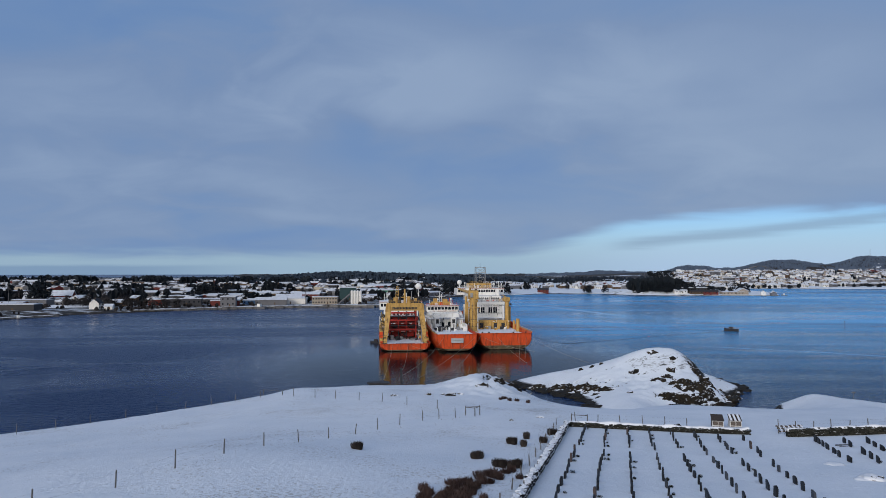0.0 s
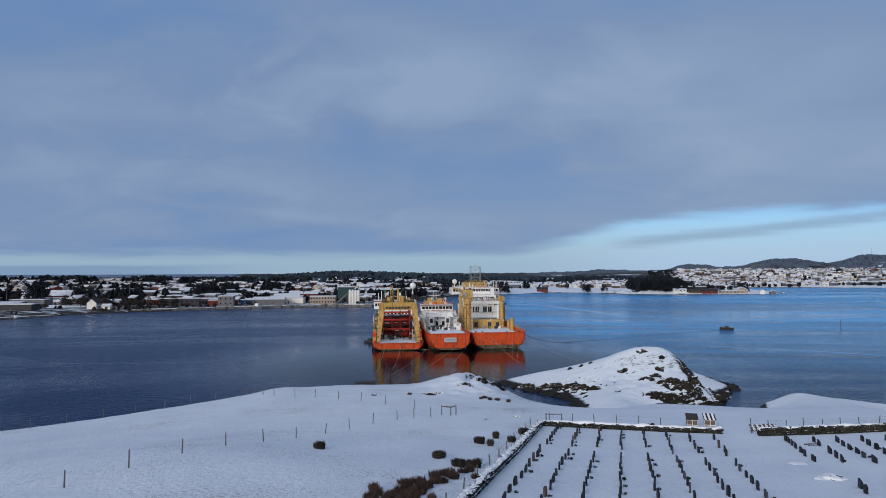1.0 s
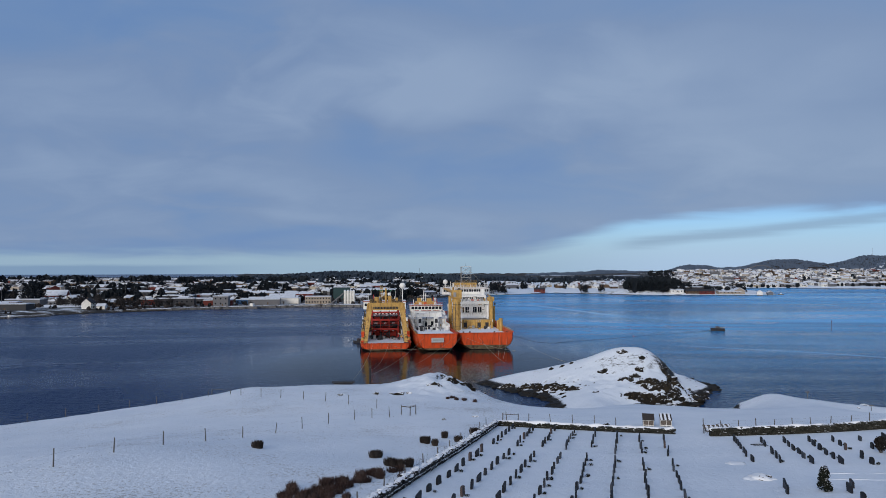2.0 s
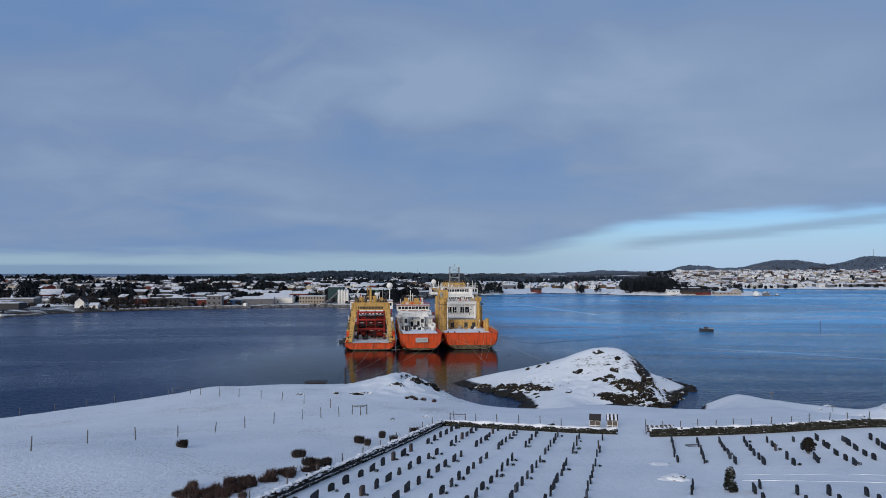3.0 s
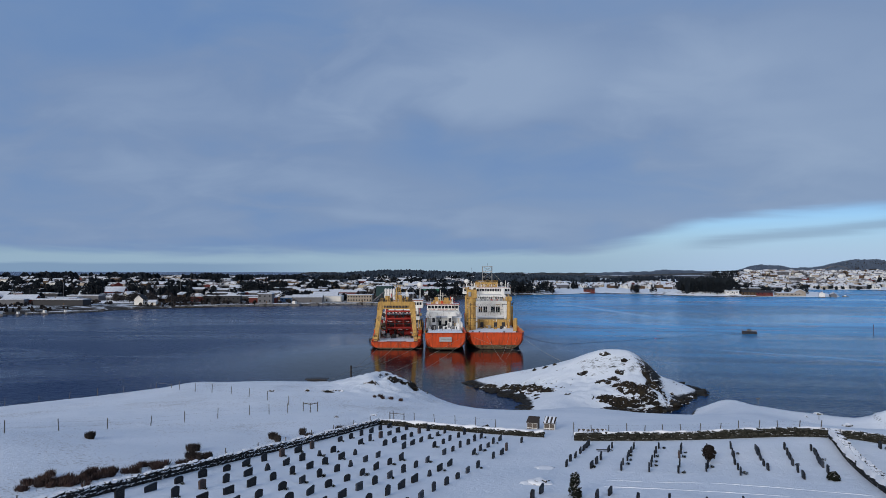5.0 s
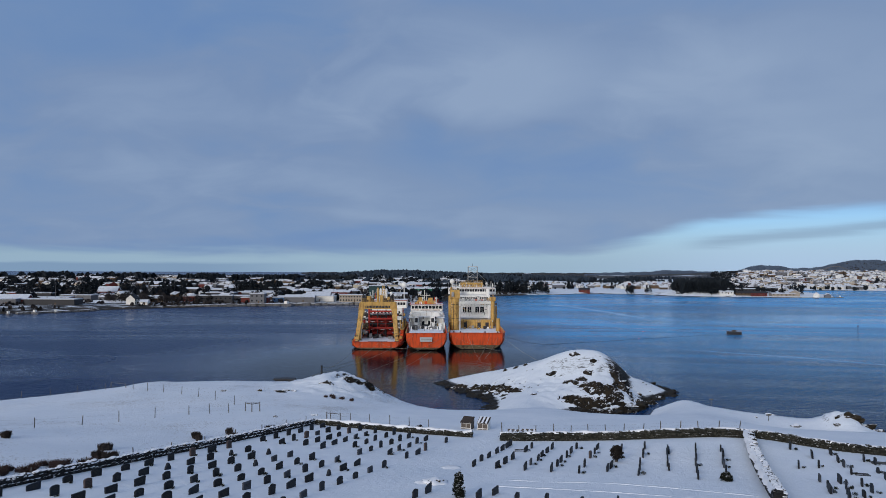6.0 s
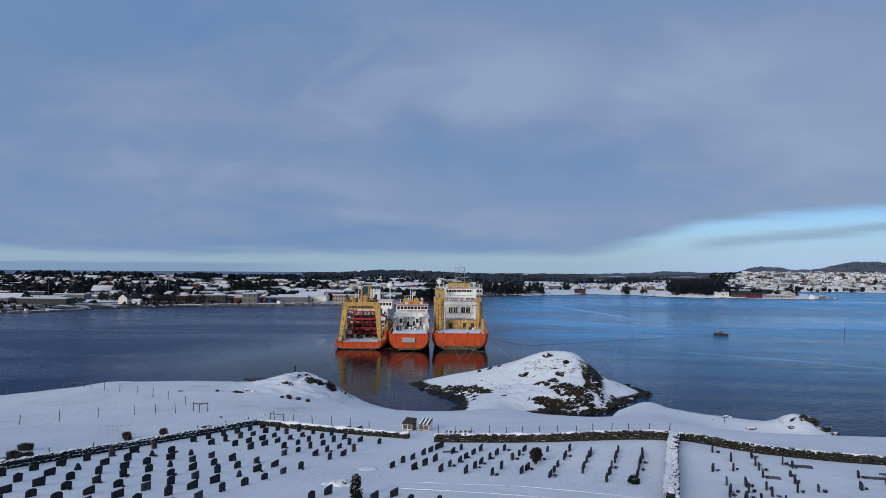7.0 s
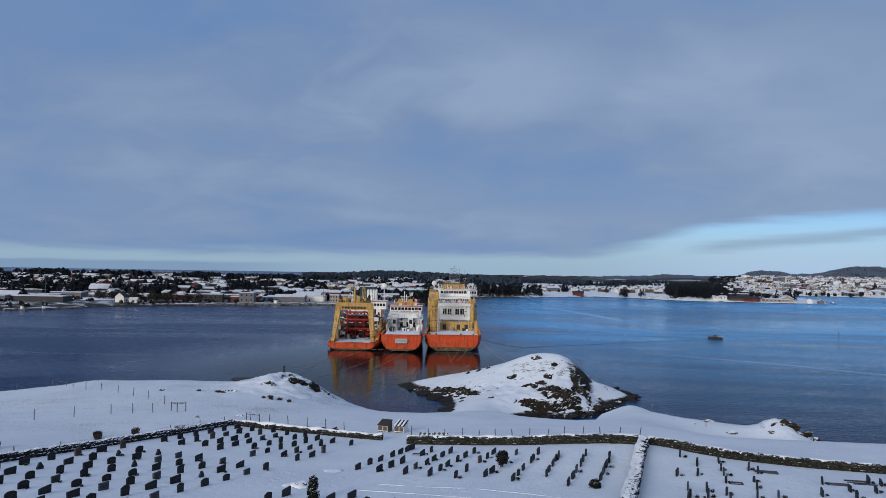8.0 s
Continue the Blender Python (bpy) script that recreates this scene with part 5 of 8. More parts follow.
def snowy(name, colour, second, rough=0.75, lo=0.45, hi=0.8, scale=5.0, spread=0.5):
    """Stone, wood or leaves with snow that has settled on the faces that look up."""
    m = bpy.data.materials.new(name)
    m.use_nodes = True
    nt = m.node_tree
    b = nt.nodes["Principled BSDF"]
    geo = nt.nodes.new("ShaderNodeNewGeometry")
    z = nt.nodes.new("ShaderNodeSeparateXYZ")
    nt.links.new(geo.outputs["Normal"], z.inputs[0])
    where = geo.outputs["Position"]
    n1, n2 = noise_at(nt, where, scale, 5, 0.6), noise_at(nt, where, scale * 0.2, 4, 0.6)
    info = nt.nodes.new("ShaderNodeObjectInfo").outputs["Random"]
    base = mixed(nt, smooth(nt, n1, 0.4, 0.65), colour, second)
    hsv = nt.nodes.new("ShaderNodeHueSaturation")
    nt.links.new(maths(nt, "ADD", 0.65, maths(nt, "MULTIPLY", info, 0.7)), hsv.inputs["Value"])
    nt.links.new(base, hsv.inputs["Color"])
    lies = smooth(nt, maths(nt, "ADD", z.outputs[2], maths(nt, "MULTIPLY", maths(nt, "SUBTRACT", maths(nt, "ADD", n1, n2), 1.0), spread)), lo, hi)
    nt.links.new(mixed(nt, lies, hsv.outputs[0], (0.78, 0.80, 0.84)), b.inputs["Base Color"])
    b.inputs["Roughness"].default_value = rough
    b.inputs["Specular IOR Level"].default_value = 0.15
    bp = nt.nodes.new("ShaderNodeBump")
    bp.inputs["Strength"].default_value, bp.inputs["Distance"].default_value = 0.6, 0.03
    nt.links.new(noise_at(nt, where, scale * 3, 4, 0.6), bp.inputs["Height"])
    nt.links.new(bp.outputs[0], b.inputs["Normal"])
    return m


WALL_STONE = snowy("mossy_field_stone", (0.034, 0.032, 0.026), (0.011, 0.013, 0.009), lo=0.88, hi=1.05, spread=0.5)
WALL_FROSTED = snowy("snow_crusted_field_stone", (0.022, 0.022, 0.022), (0.012, 0.012, 0.013), lo=0.42, hi=0.66, spread=2.4, scale=8.0)
GRANITE = [material("dark_polished_granite", (0.006, 0.007, 0.010), 0.6, vary=0.35, scale=30, per_object=0.4),
           material("grey_granite", (0.04, 0.045, 0.055), 0.7, vary=0.25, scale=40, per_object=0.3),
           material("blue_grey_granite", (0.009, 0.012, 0.018), 0.6, vary=0.3, scale=30, per_object=0.4),
           material("reddish_granite", (0.06, 0.042, 0.038), 0.6, vary=0.3, scale=30, per_object=0.2)]
LETTERING = material("worn_gilt_lettering", (0.022, 0.021, 0.019), 0.6, vary=0.2)
FENCE_WOOD = material("grey_weathered_post", (0.105, 0.102, 0.100), 0.85, vary=0.35, scale=6, bump=0.01)
WIRE = material("galvanised_wire", (0.12, 0.12, 0.125), 0.5, metal=0.6, vary=0.1)
LEAF = snowy("evergreen_leaf", (0.008, 0.012, 0.008), (0.016, 0.018, 0.011), lo=0.85, hi=1.05, spread=0.5)
HEATHER = snowy("withered_heather", (0.058, 0.034, 0.030), (0.085, 0.062, 0.056), lo=0.55, hi=1.0, spread=0.8)
RUSH = snowy("withered_rushes", (0.052, 0.042, 0.036), (0.026, 0.022, 0.022), lo=0.75, hi=1.15, spread=0.6)
SLOPE = 0.26                    # the grave rows run at this slant to the y axis
ROW_TURN = -math.degrees(math.atan(SLOPE))


def stone_mesh(name, sx, sy, sz, seed, mat):
    """A rough field stone: a box with broken corners."""
    rnd = random.Random(seed)
    bm = bmesh.new()
    bmesh.ops.create_cube(bm, size=1.0)
    bmesh.ops.bevel(bm, geom=list(bm.edges), offset=0.2, segments=1, affect="EDGES")
    for v in bm.verts:
        v.co = Vector((v.co.x * sx, v.co.y * sy, v.co.z * sz)) * rnd.uniform(0.86, 1.12)
    me = bpy.data.meshes.new(name)
    bm.to_mesh(me)
    bm.free()
    me.materials.append(mat)
    return me


def stone_wall(name, label, pts, high, thick, mat, cap, seed, limit=300):
    """A dry-stone wall along pts: a core, courses of stones on the side that looks to the drone, stones and snow on the top."""
    rnd = random.Random(seed)
    wall = tagged(new(name), label, "stone wall", kind="structure")
    stones = [stone_mesh("stone", rnd.uniform(0.34, 0.58), 0.30, rnd.uniform(0.22, 0.30), seed * 20 + k, mat) for k in range(8)]
    core, snow, rest = bmesh.new(), bmesh.new(), bmesh.new()
    made = 0
    pts = [Vector((x, y, 0)) for x, y in pts]
    for a, b in zip(pts, pts[1:]):
        run = (b - a).length
        way = (b - a) / run
        side = Vector((way.y, -way.x, 0))
        if side.y > 0.3 or (abs(side.y) <= 0.3 and side.x < 0):
            side = -side
        turn = math.degrees(math.atan2(way.y, way.x))
        n = max(1, round(run / 1.5))
        for k in range(n):
            p0, p1 = a + way * run * k / n, a + way * run * (k + 1) / n
            z0, z1 = ground_z(p0.x, p0.y), ground_z(p1.x, p1.y)
            q = [p0 + side * thick * 0.42, p1 + side * thick * 0.42, p1 - side * thick * 0.42, p0 - side * thick * 0.42]
            zz = (z0, z1, z1, z0)
            lo = [core.verts.new((v.x, v.y, z - 0.3)) for v, z in zip(q, zz)]
            hi = [core.verts.new((v.x, v.y, z + high - 0.12)) for v, z in zip(q, zz)]
            core.faces.new(hi)
            for i in range(4):
                core.faces.new((lo[i], lo[(i + 1) % 4], hi[(i + 1) % 4], hi[i]))
        courses = max(2, round(high / 0.26))
        for c in range(courses + 1):
            s = rnd.uniform(0, 0.3)
            while s < run:
                long = rnd.uniform(0.30, 0.62)
                top = c == courses
                off = side * (thick * 0.5 - 0.13 + rnd.uniform(-0.05, 0.05)) if not top else side * rnd.uniform(-0.1, 0.22)
                p = a + way * min(run, s + long / 2) + off
                h = high / courses
                at = pose(p.x, p.y, ground_z(p.x, p.y) + (c + 0.5) * h + rnd.uniform(-0.04, 0.04) - (0.14 if top else 0), rnd.uniform(-9, 9), rnd.uniform(-9, 9), turn + rnd.uniform(-14, 14))
                me = stones[rnd.randrange(8)]
                size = Matrix.Diagonal((long / 0.46 * (1.2 if top else 1), 1.5 if top else 1, rnd.uniform(0.8, 1.2) * h / 0.26, 1))
                if made < limit:
                    ob = new("stone", me)
                    ob.matrix_basis = at @ size
                    ob.parent = wall
                    made += 1
                else:
                    base = len(rest.verts)
                    rest.from_mesh(me)
                    rest.verts.ensure_lookup_table()
                    for v in rest.verts[base:]:
                        v.co = (at @ size) @ v.co
                s += long
        if cap:
            # snow lying along the top in broken ridges
            m = max(2, int(run / 0.35))
            rows = []
            for k in range(m + 1):
                p = a + way * run * k / m
                g = ground_z(p.x, p.y) + high
                w = thick * 0.52 * (0.80 + 0.5 * noise.noise(Vector((p.x * 1.7, p.y * 1.7, seed))))
                t = max(0.05, cap * (1.0 + 0.8 * noise.noise(Vector((p.x * 0.9, p.y * 0.9, seed + 5)))))
                o = -side * thick * 0.12
                rows.append([snow.verts.new((*(p + o + side * d)[:2], g + e)) for d, e in ((w, -0.16), (w * 0.8, t * 0.6 - 0.03), (0, t), (-w * 0.9, t * 0.7 - 0.03), (-w * 1.15, -0.3))])
            for r0, r1 in zip(rows, rows[1:]):
                for i in range(4):
                    snow.faces.new((r0[i], r0[i + 1], r1[i + 1], r1[i]))
    part("core", core, mat, wall)
    if cap:
        part("snow_cap", snow, ROOF_SNOW, wall, "uneven ridge of snow", True)
    else:
        snow.free()
    if len(rest.verts):
        tagged(part("stones", rest, mat, wall), kind="stuff")
    else:
        rest.free()
    return wall


def grave_mesh(shape, w, h, t):
    """Outline of a headstone, pushed to its thickness."""
    bm = bmesh.new()
    if shape == "round":
        top = [(w / 2 * math.cos(a), h - w * 0.22 + w * 0.22 * math.sin(a)) for a in (math.pi * k / 8 for k in range(9))]
    elif shape == "point":
        top = [(w / 2, h * 0.35), (w * 0.12, h), (-w * 0.12, h), (-w / 2, h * 0.35)]
    elif shape == "slant":
        top = [(w / 2, h), (w * 0.1, h * 0.98), (-w * 0.3, h * 0.93), (-w / 2, h * 0.84)]
    elif shape == "ogee":
        top = [(w / 2, h * 0.84), (w * 0.3, h * 0.9), (w * 0.12, h), (-w * 0.12, h), (-w * 0.3, h * 0.9), (-w / 2, h * 0.84)]
    else:
        top = [(w / 2, h), (-w / 2, h)]
    t *= 0.8
    prism(bm, [(w * 0.47, -0.25)] + top + [(-w * 0.47, -0.25)], -t / 2, t / 2)
    bmesh.ops.recalc_face_normals(bm, faces=bm.faces)
    bmesh.ops.bevel(bm, geom=[e for e in bm.edges if e.calc_face_angle(0) > 0.9], offset=0.015, segments=1, affect="EDGES")
    return bm


def make_grave(shape, w, h, t, mat, label):
    g = thing("gravestone", label, "gravestone", group="gravestones in the graveyard")
    part("slab", grave_mesh(shape, w, h, t), mat, g)
    if shape != "point":
        bm = bmesh.new()
        for k in range(3):
            ww = w * (0.32, 0.26, 0.18)[k]
            box(bm, -ww, ww, -t * 0.4 - 0.006, -t * 0.4 + 0.02, h * (0.66 - 0.15 * k), h * (0.66 - 0.15 * k) + 0.045)
        part("inscription", bm, LETTERING, g, "unreadable rows of gilt lettering")
    return g


GRAVE_KINDS = [make_grave("round", 0.90, 0.68, 0.17, GRANITE[0], "dark polished gravestone with a rounded top in snow"),
               make_grave("flat", 1.14, 0.64, 0.18, GRANITE[0], "broad dark rectangular gravestone standing in snow"),
               make_grave("slant", 1.12, 0.68, 0.16, GRANITE[2], "blue-grey gravestone with a slanting top in snow"),
               make_grave("round", 0.76, 0.80, 0.16, GRANITE[2], "tall blue-grey gravestone with a rounded top in snow"),
               make_grave("flat", 0.88, 0.62, 0.17, GRANITE[1], "pale grey granite gravestone standing in snow"),
               make_grave("ogee", 0.82, 0.8, 0.18, GRANITE[0], "tall dark gravestone with a shouldered top"),
               make_grave("point", 0.62, 0.62, 0.22, GRANITE[2], "small pointed rough gravestone in snow"),
               make_grave("round", 0.74, 0.86, 0.2, GRANITE[3], "reddish granite gravestone with a rounded top")]


def leaf_clump(bm, rnd, centre, r, n, size, squash=1.0):
    """Small leaves facing all ways, scattered through a ball."""
    for _ in range(n):
        d = Vector((rnd.gauss(0, 1), rnd.gauss(0, 1), rnd.gauss(0, 1))).normalized() * r * rnd.uniform(0.45, 1.0) ** 0.6
        p = Vector(centre) + Vector((d.x, d.y, d.z * squash))
        u = Vector((rnd.gauss(0, 1), rnd.gauss(0, 1), rnd.gauss(0, 1))).normalized()
        v = u.cross(d + Vector((0.01, 0, 0.02))).normalized()
        s = size * rnd.uniform(0.6, 1.4)
        bm.faces.new([bm.verts.new(p + q) for q in (u * s, v * s * 0.5, -u * s, -v * s * 0.5)])


def make_plant(seed):
    rnd = random.Random(seed)
    plant = thing("grave_plant", "low dark evergreen grave plant dusted with snow", "plant", group="plants by the graves")
    bm = bmesh.new()
    for _ in range(4):
        leaf_clump(bm, rnd, (rnd.uniform(-0.18, 0.18), rnd.uniform(-0.12, 0.12), 0.14), 0.17, 40, 0.05, 0.8)
    part("foliage", bm, LEAF, plant)
    bm = bmesh.new()
    for k in range(5):
        a = k * 1.26
        tube(bm, (0, 0, -0.1), (0.12 * math.cos(a), 0.1 * math.sin(a), 0.16), 0.012, 0.006, 5)
    part("stems", bm, HEATHER, plant)
    return plant


PLANTS = [make_plant(s) for s in (1, 2, 3)]
yard_rnd = random.Random(17)
fresh = list(GRAVE_KINDS)
fresh_plants = list(PLANTS)


def place(kinds, unused, k, m):
    """The first of a kind is moved to its place, all others are copies."""
    ob = kinds[k]
    if ob in unused:
        unused.remove(ob)
        ob.matrix_basis = m
        return ob
    return copy_thing(ob, m)


def set_grave(x, y, slope, plants=0.38, mix=(5, 4, 4, 3, 2, 2, 1, 0.6)):
    k = yard_rnd.choices(range(8), mix)[0]
    x += yard_rnd.uniform(-0.08, 0.08)
    y += yard_rnd.uniform(-0.12, 0.12)
    turn = 90 - math.degrees(math.atan(slope)) + yard_rnd.uniform(-5, 5)
    z = ground_z(x, y) - 0.03
    stone = place(GRAVE_KINDS, fresh, k, pose(x, y, z, yard_rnd.uniform(-2.5, 2.5), yard_rnd.uniform(-1.5, 1.5), turn))
    stone.scale = (yard_rnd.uniform(0.80, 0.94), 1, yard_rnd.uniform(0.74, 0.94))
    if yard_rnd.random() < plants:
        px, py = x + yard_rnd.uniform(0.25, 0.42), y + yard_rnd.uniform(-0.35, 0.1)
        s = yard_rnd.uniform(0.5, 0.85)
        place(PLANTS, fresh_plants, yard_rnd.randrange(3), pose(px, py, ground_z(px, py), 0, 0, yard_rnd.uniform(0, 360))).scale = (s, s, s)


# western block: x at y = 58, first row and count north of the cross path, first row and count south of it
for x58, y1, n1, y2, n2 in ((12.13, 78.2, 6, 61.9, 10), (14.64, 77.3, 6, 60.8, 9), (17.07, 77.3, 6, 60.0, 9), (19.43, 76.3, 6, 59.6, 9),
                            (21.88, 75.7, 5, 58.9, 8), (24.31, 73.9, 6, 58.4, 8), (26.69, 72.6, 5, 57.4, 8), (29.14, 66.4, 3, 57.1, 7)):
    for first, count, step in ((y1, n1, 2.25), (y2, n2, 2.45)):
        for k in range(count):
            y = first - step * k
            set_grave(x58 + SLOPE * (y - 58), y, SLOPE)
set_grave(32.8, 71.6, SLOPE)
# eastern block: x at y = 58, lean of the row, places along it
for x58, lean, rows in ((36.1, 0.29, "59 61.3 63.2 65.5 67.2 68.8 69.9"), (38.5, 0.305, "58.2 60.2 62.3 66.5 68.5"), (40.95, 0.275, "57.4 59.7 62 63.8 65.8 67.8"),
                        (43.25, 0.28, "57 59.1 61 63.3 65.5 67.6"), (45.6, 0.26, "56.3 58.9 62.9 64.8 66.8"), (47.85, 0.27, "57 58.5 62.7 66"),
                        (50.3, 0.24, "55.7 57.6 59.7 62.3 63.4 65.6"), (52.6, 0.22, "57.4 59.1 61.2 62.8 63.5 64.3"), (54.9, 0.235, "54.3 56.8 58.9 60.9 62.3 64.1"),
                        (57.15, 0.24, "56.5 58.4 59.2 60.6 62 63.3")):
    for y in map(float, rows.split()):
        set_grave(x58 + lean * (y - 58), y, lean, 0.25, (3, 6, 6, 0.5, 2, 0.5, 0, 0.2))
# beyond the cross wall, sparser, with more planting
for x, rows in ((62.0, "50.5"), (62.5, "52 48.5"), (63.0, "54.2 50"), (63.2, "58.6"), (63.8, "51.9 49.4"), (64.3, "53.9"), (64.8, "64.5 59"), (65.0, "51 48.4"), (65.5, "53.2"), (65.7, "62"),
                (66.6, "57.1"), (67.1, "59.6"), (67.4, "61.2 52.6"), (67.8, "63.5"), (68.4, "55.7"), (69.0, "58.1 53"), (70.0, "62.3"), (70.3, "61.2"), (72.6, "54.2"), (74.5, "58.9"),
                (75.0, "54.3"), (75.5, "56.5"), (77.5, "56.5"), (78.7, "60.2"), (79.3, "59.5")):
    for y in map(float, rows.split()):
        set_grave(x, y, 0.3, 0.9)
# southern block, across the path
for x, y in ((33.2, 46.3), (33.9, 47.9), (37.6, 46.4), (40.1, 45.6), (42.0, 45.4), (44.3, 45.0), (46.5, 44.8), (38.6, 48.0)):
    set_grave(x, y, SLOPE, 0.3)
for x, y in ((37.0, 44.0), (39.4, 43.1), (41.4, 43.0), (43.7, 42.6), (45.9, 42.4), (48.9, 44.0), (51.2, 43.8), (53.6, 43.6)):
    set_grave(x, y, SLOPE, 0.3)

stone_wall("wall_west", "low dry-stone wall crusted with snow beside the graves", [(1.2, 24.0), (9.9, 58.0), (15.6, 80.4)], 0.56, 0.6, WALL_FROSTED, 0.0, 3)
stone_wall("wall_north", "low mossy dry-stone wall with a snow ridge", [(15.9, 80.6), (25.6, 78.4), (35.25, 75.7)], 0.48, 0.75, WALL_STONE, 0.24, 4)
stone_wall("wall_northeast", "mossy dry-stone wall with thin snow on top", [(38.4, 73.6), (43.7, 73.4), (48.4, 72.5), (52.6, 71.0), (57.0, 69.4), (62.0, 68.6)], 0.74, 0.7, WALL_STONE, 0.20, 5)
stone_wall("wall_cross", "dry-stone cross wall with snow between its stones", [(62.2, 67.8), (60.6, 61.6), (59.6, 57.0), (58.1, 50.5), (57.2, 46.6)], 0.85, 0.85, WALL_FROSTED, 0.10, 6)
stone_wall("wall_east", "curving mossy dry-stone wall with thin snow", [(62.9, 69.2), (64.2, 68.6), (66.6, 67.0), (69.5, 66.2), (73.2, 66.4), (78.3, 66.1), (82.9, 65.6), (96.0, 64.0), (112.0, 62.5)], 0.70, 0.7, WALL_STONE, 0.12, 7)


def fence(name, label, pts, step, high, wires=(0.35, 0.75), lean=3.0, seed=1, start=0.0):
    """Posts along pts with thin wires between them."""
    rnd = random.Random(seed)
    f = thing(name, label, "fence")
    pts = [Vector((x, y)) for x, y in pts]
    spots, left = ([] if step else pts), start
    for a, b in zip(pts, pts[1:] if step else []):
        run = (b - a).length
        while left < run:
            spots.append(a + (b - a) * left / run)
            left += step * rnd.uniform(0.96, 1.04)
        left -= run
    bm = bmesh.new()
    tube(bm, (0, 0, -0.4), (0, 0, high), 0.055, 0.045, 7)
    me = bpy.data.meshes.new("post")
    bm.to_mesh(me)
    bm.free()
    me.materials.append(FENCE_WOOD)
    line = []
    for p in spots:
        z = ground_z(p.x, p.y)
        ob = new("post", me)
        ob.matrix_basis = pose(p.x, p.y, z, rnd.gauss(0, lean), rnd.gauss(0, lean), rnd.uniform(0, 360)) @ Matrix.Diagonal((1, 1, rnd.uniform(0.9, 1.1), 1))
        ob.parent = f
        line.append(Vector((p.x, p.y, z)))
    for w in wires:
        bm = bmesh.new()
        for a, b in zip(line, line[1:]):
            mid = (a + b) / 2 + Vector((0, 0, high * w - 0.03))
            tube(bm, a + Vector((0, 0, high * w)), mid, 0.003, n=4, caps=False)
            tube(bm, mid, b + Vector((0, 0, high * w)), 0.003, n=4, caps=False)
        tagged(part("wire", bm, WIRE, f), kind="stuff")
    return f


fence("field_fence", "grey wooden post and wire fence across the snowy field", [(-25.5, 34.6), (-22.7, 38.6), (-19.8, 42.6), (-17.8, 47.1), (-16.0, 52.1), (-14.2, 57.0), (-12.3, 61.8), (-10.4, 66.8), (-8.4, 71.8), (-6.4, 75.7), (-4.2, 79.8), (-1.6, 83.4), (0.4, 85.0), (2.5, 86.2)], None, 1.2, seed=2, lean=2.0)
fence("upper_fence", "weathered post and wire fence near the shore edge", [(-22.6, 106.2), (-18.8, 103.9), (-15.5, 102.8), (-11.7, 101.3), (-8.1, 99.5), (-4.3, 97.0), (0.1, 93.6)], None, 1.3, seed=3)
fence("shore_fence", "low post and wire fence along the crest", [(-57.0, 66.0), (-54.4, 70.6), (-51.9, 75.3), (-49.6, 79.9), (-47.5, 84.4), (-45.4, 88.6), (-42.6, 92.6), (-39.8, 96.1), (-36.8, 98.9), (-34.0, 101.8), (-31.2, 104.4), (-28.1, 107.2)], None, 1.2, seed=4)
fence("wall_fence", "short fence of posts beside the stone wall", [(1.0, 27.0), (9.0, 58.5), (14.6, 81.5), (17.2, 83.0)], 4.6, 0.85, seed=5)
fence("north_fence", "row of posts behind the graveyard wall", [(17.2, 83.0), (25.5, 81.2), (32.4, 79.5)], 2.6, 1.35, (0.3, 0.6, 0.9), 4.0, 6)
fence("east_fence", "row of wooden posts with wire behind the wall", [(38.6, 75.8), (45.0, 75.2), (50.0, 74.1), (55.0, 72.4), (61.0, 70.6), (64.0, 70.2)], 1.9, 1.5, (0.2, 0.45, 0.7, 0.9), 4.0, 7)


def rail_gate(x, y, turn, wide, label, deep=0.0):
    g = thing("field_gate", label, "gate", pose(x, y, ground_z(x, y), 0, 0, turn))
    spots = [(-wide / 2, 0), (wide / 2, 0)] + ([(wide * 0.05, -deep)] if deep else [])
    for px, py in spots:
        bm = bmesh.new()
        tube(bm, (px, py, -0.5), (px, py, 1.25), 0.07, 0.06, 8)
        part("post", bm, FENCE_WOOD, g)
    pairs = [(spots[0], spots[1])] + ([(spots[0], spots[2]), (spots[2], spots[1])] if deep else [])
    for a, b in pairs:
        bm = bmesh.new()
        tube(bm, (*a, 1.1), (*b, 1.1), 0.045, n=6)
        part("rail", bm, FENCE_WOOD, g)
    return g


rail_gate(4.8, 88.6, 10, 1.9, "small three-post wooden sheep gate in the field", 0.9)
rail_gate(-26.4, 108.2, -20, 3.6, "two-post wooden rail section on the crest").scale = (1, 1, 0.7)
rail_gate(17.6, 82.6, -14, 1.9, "wooden rail gate at the corner of the wall")


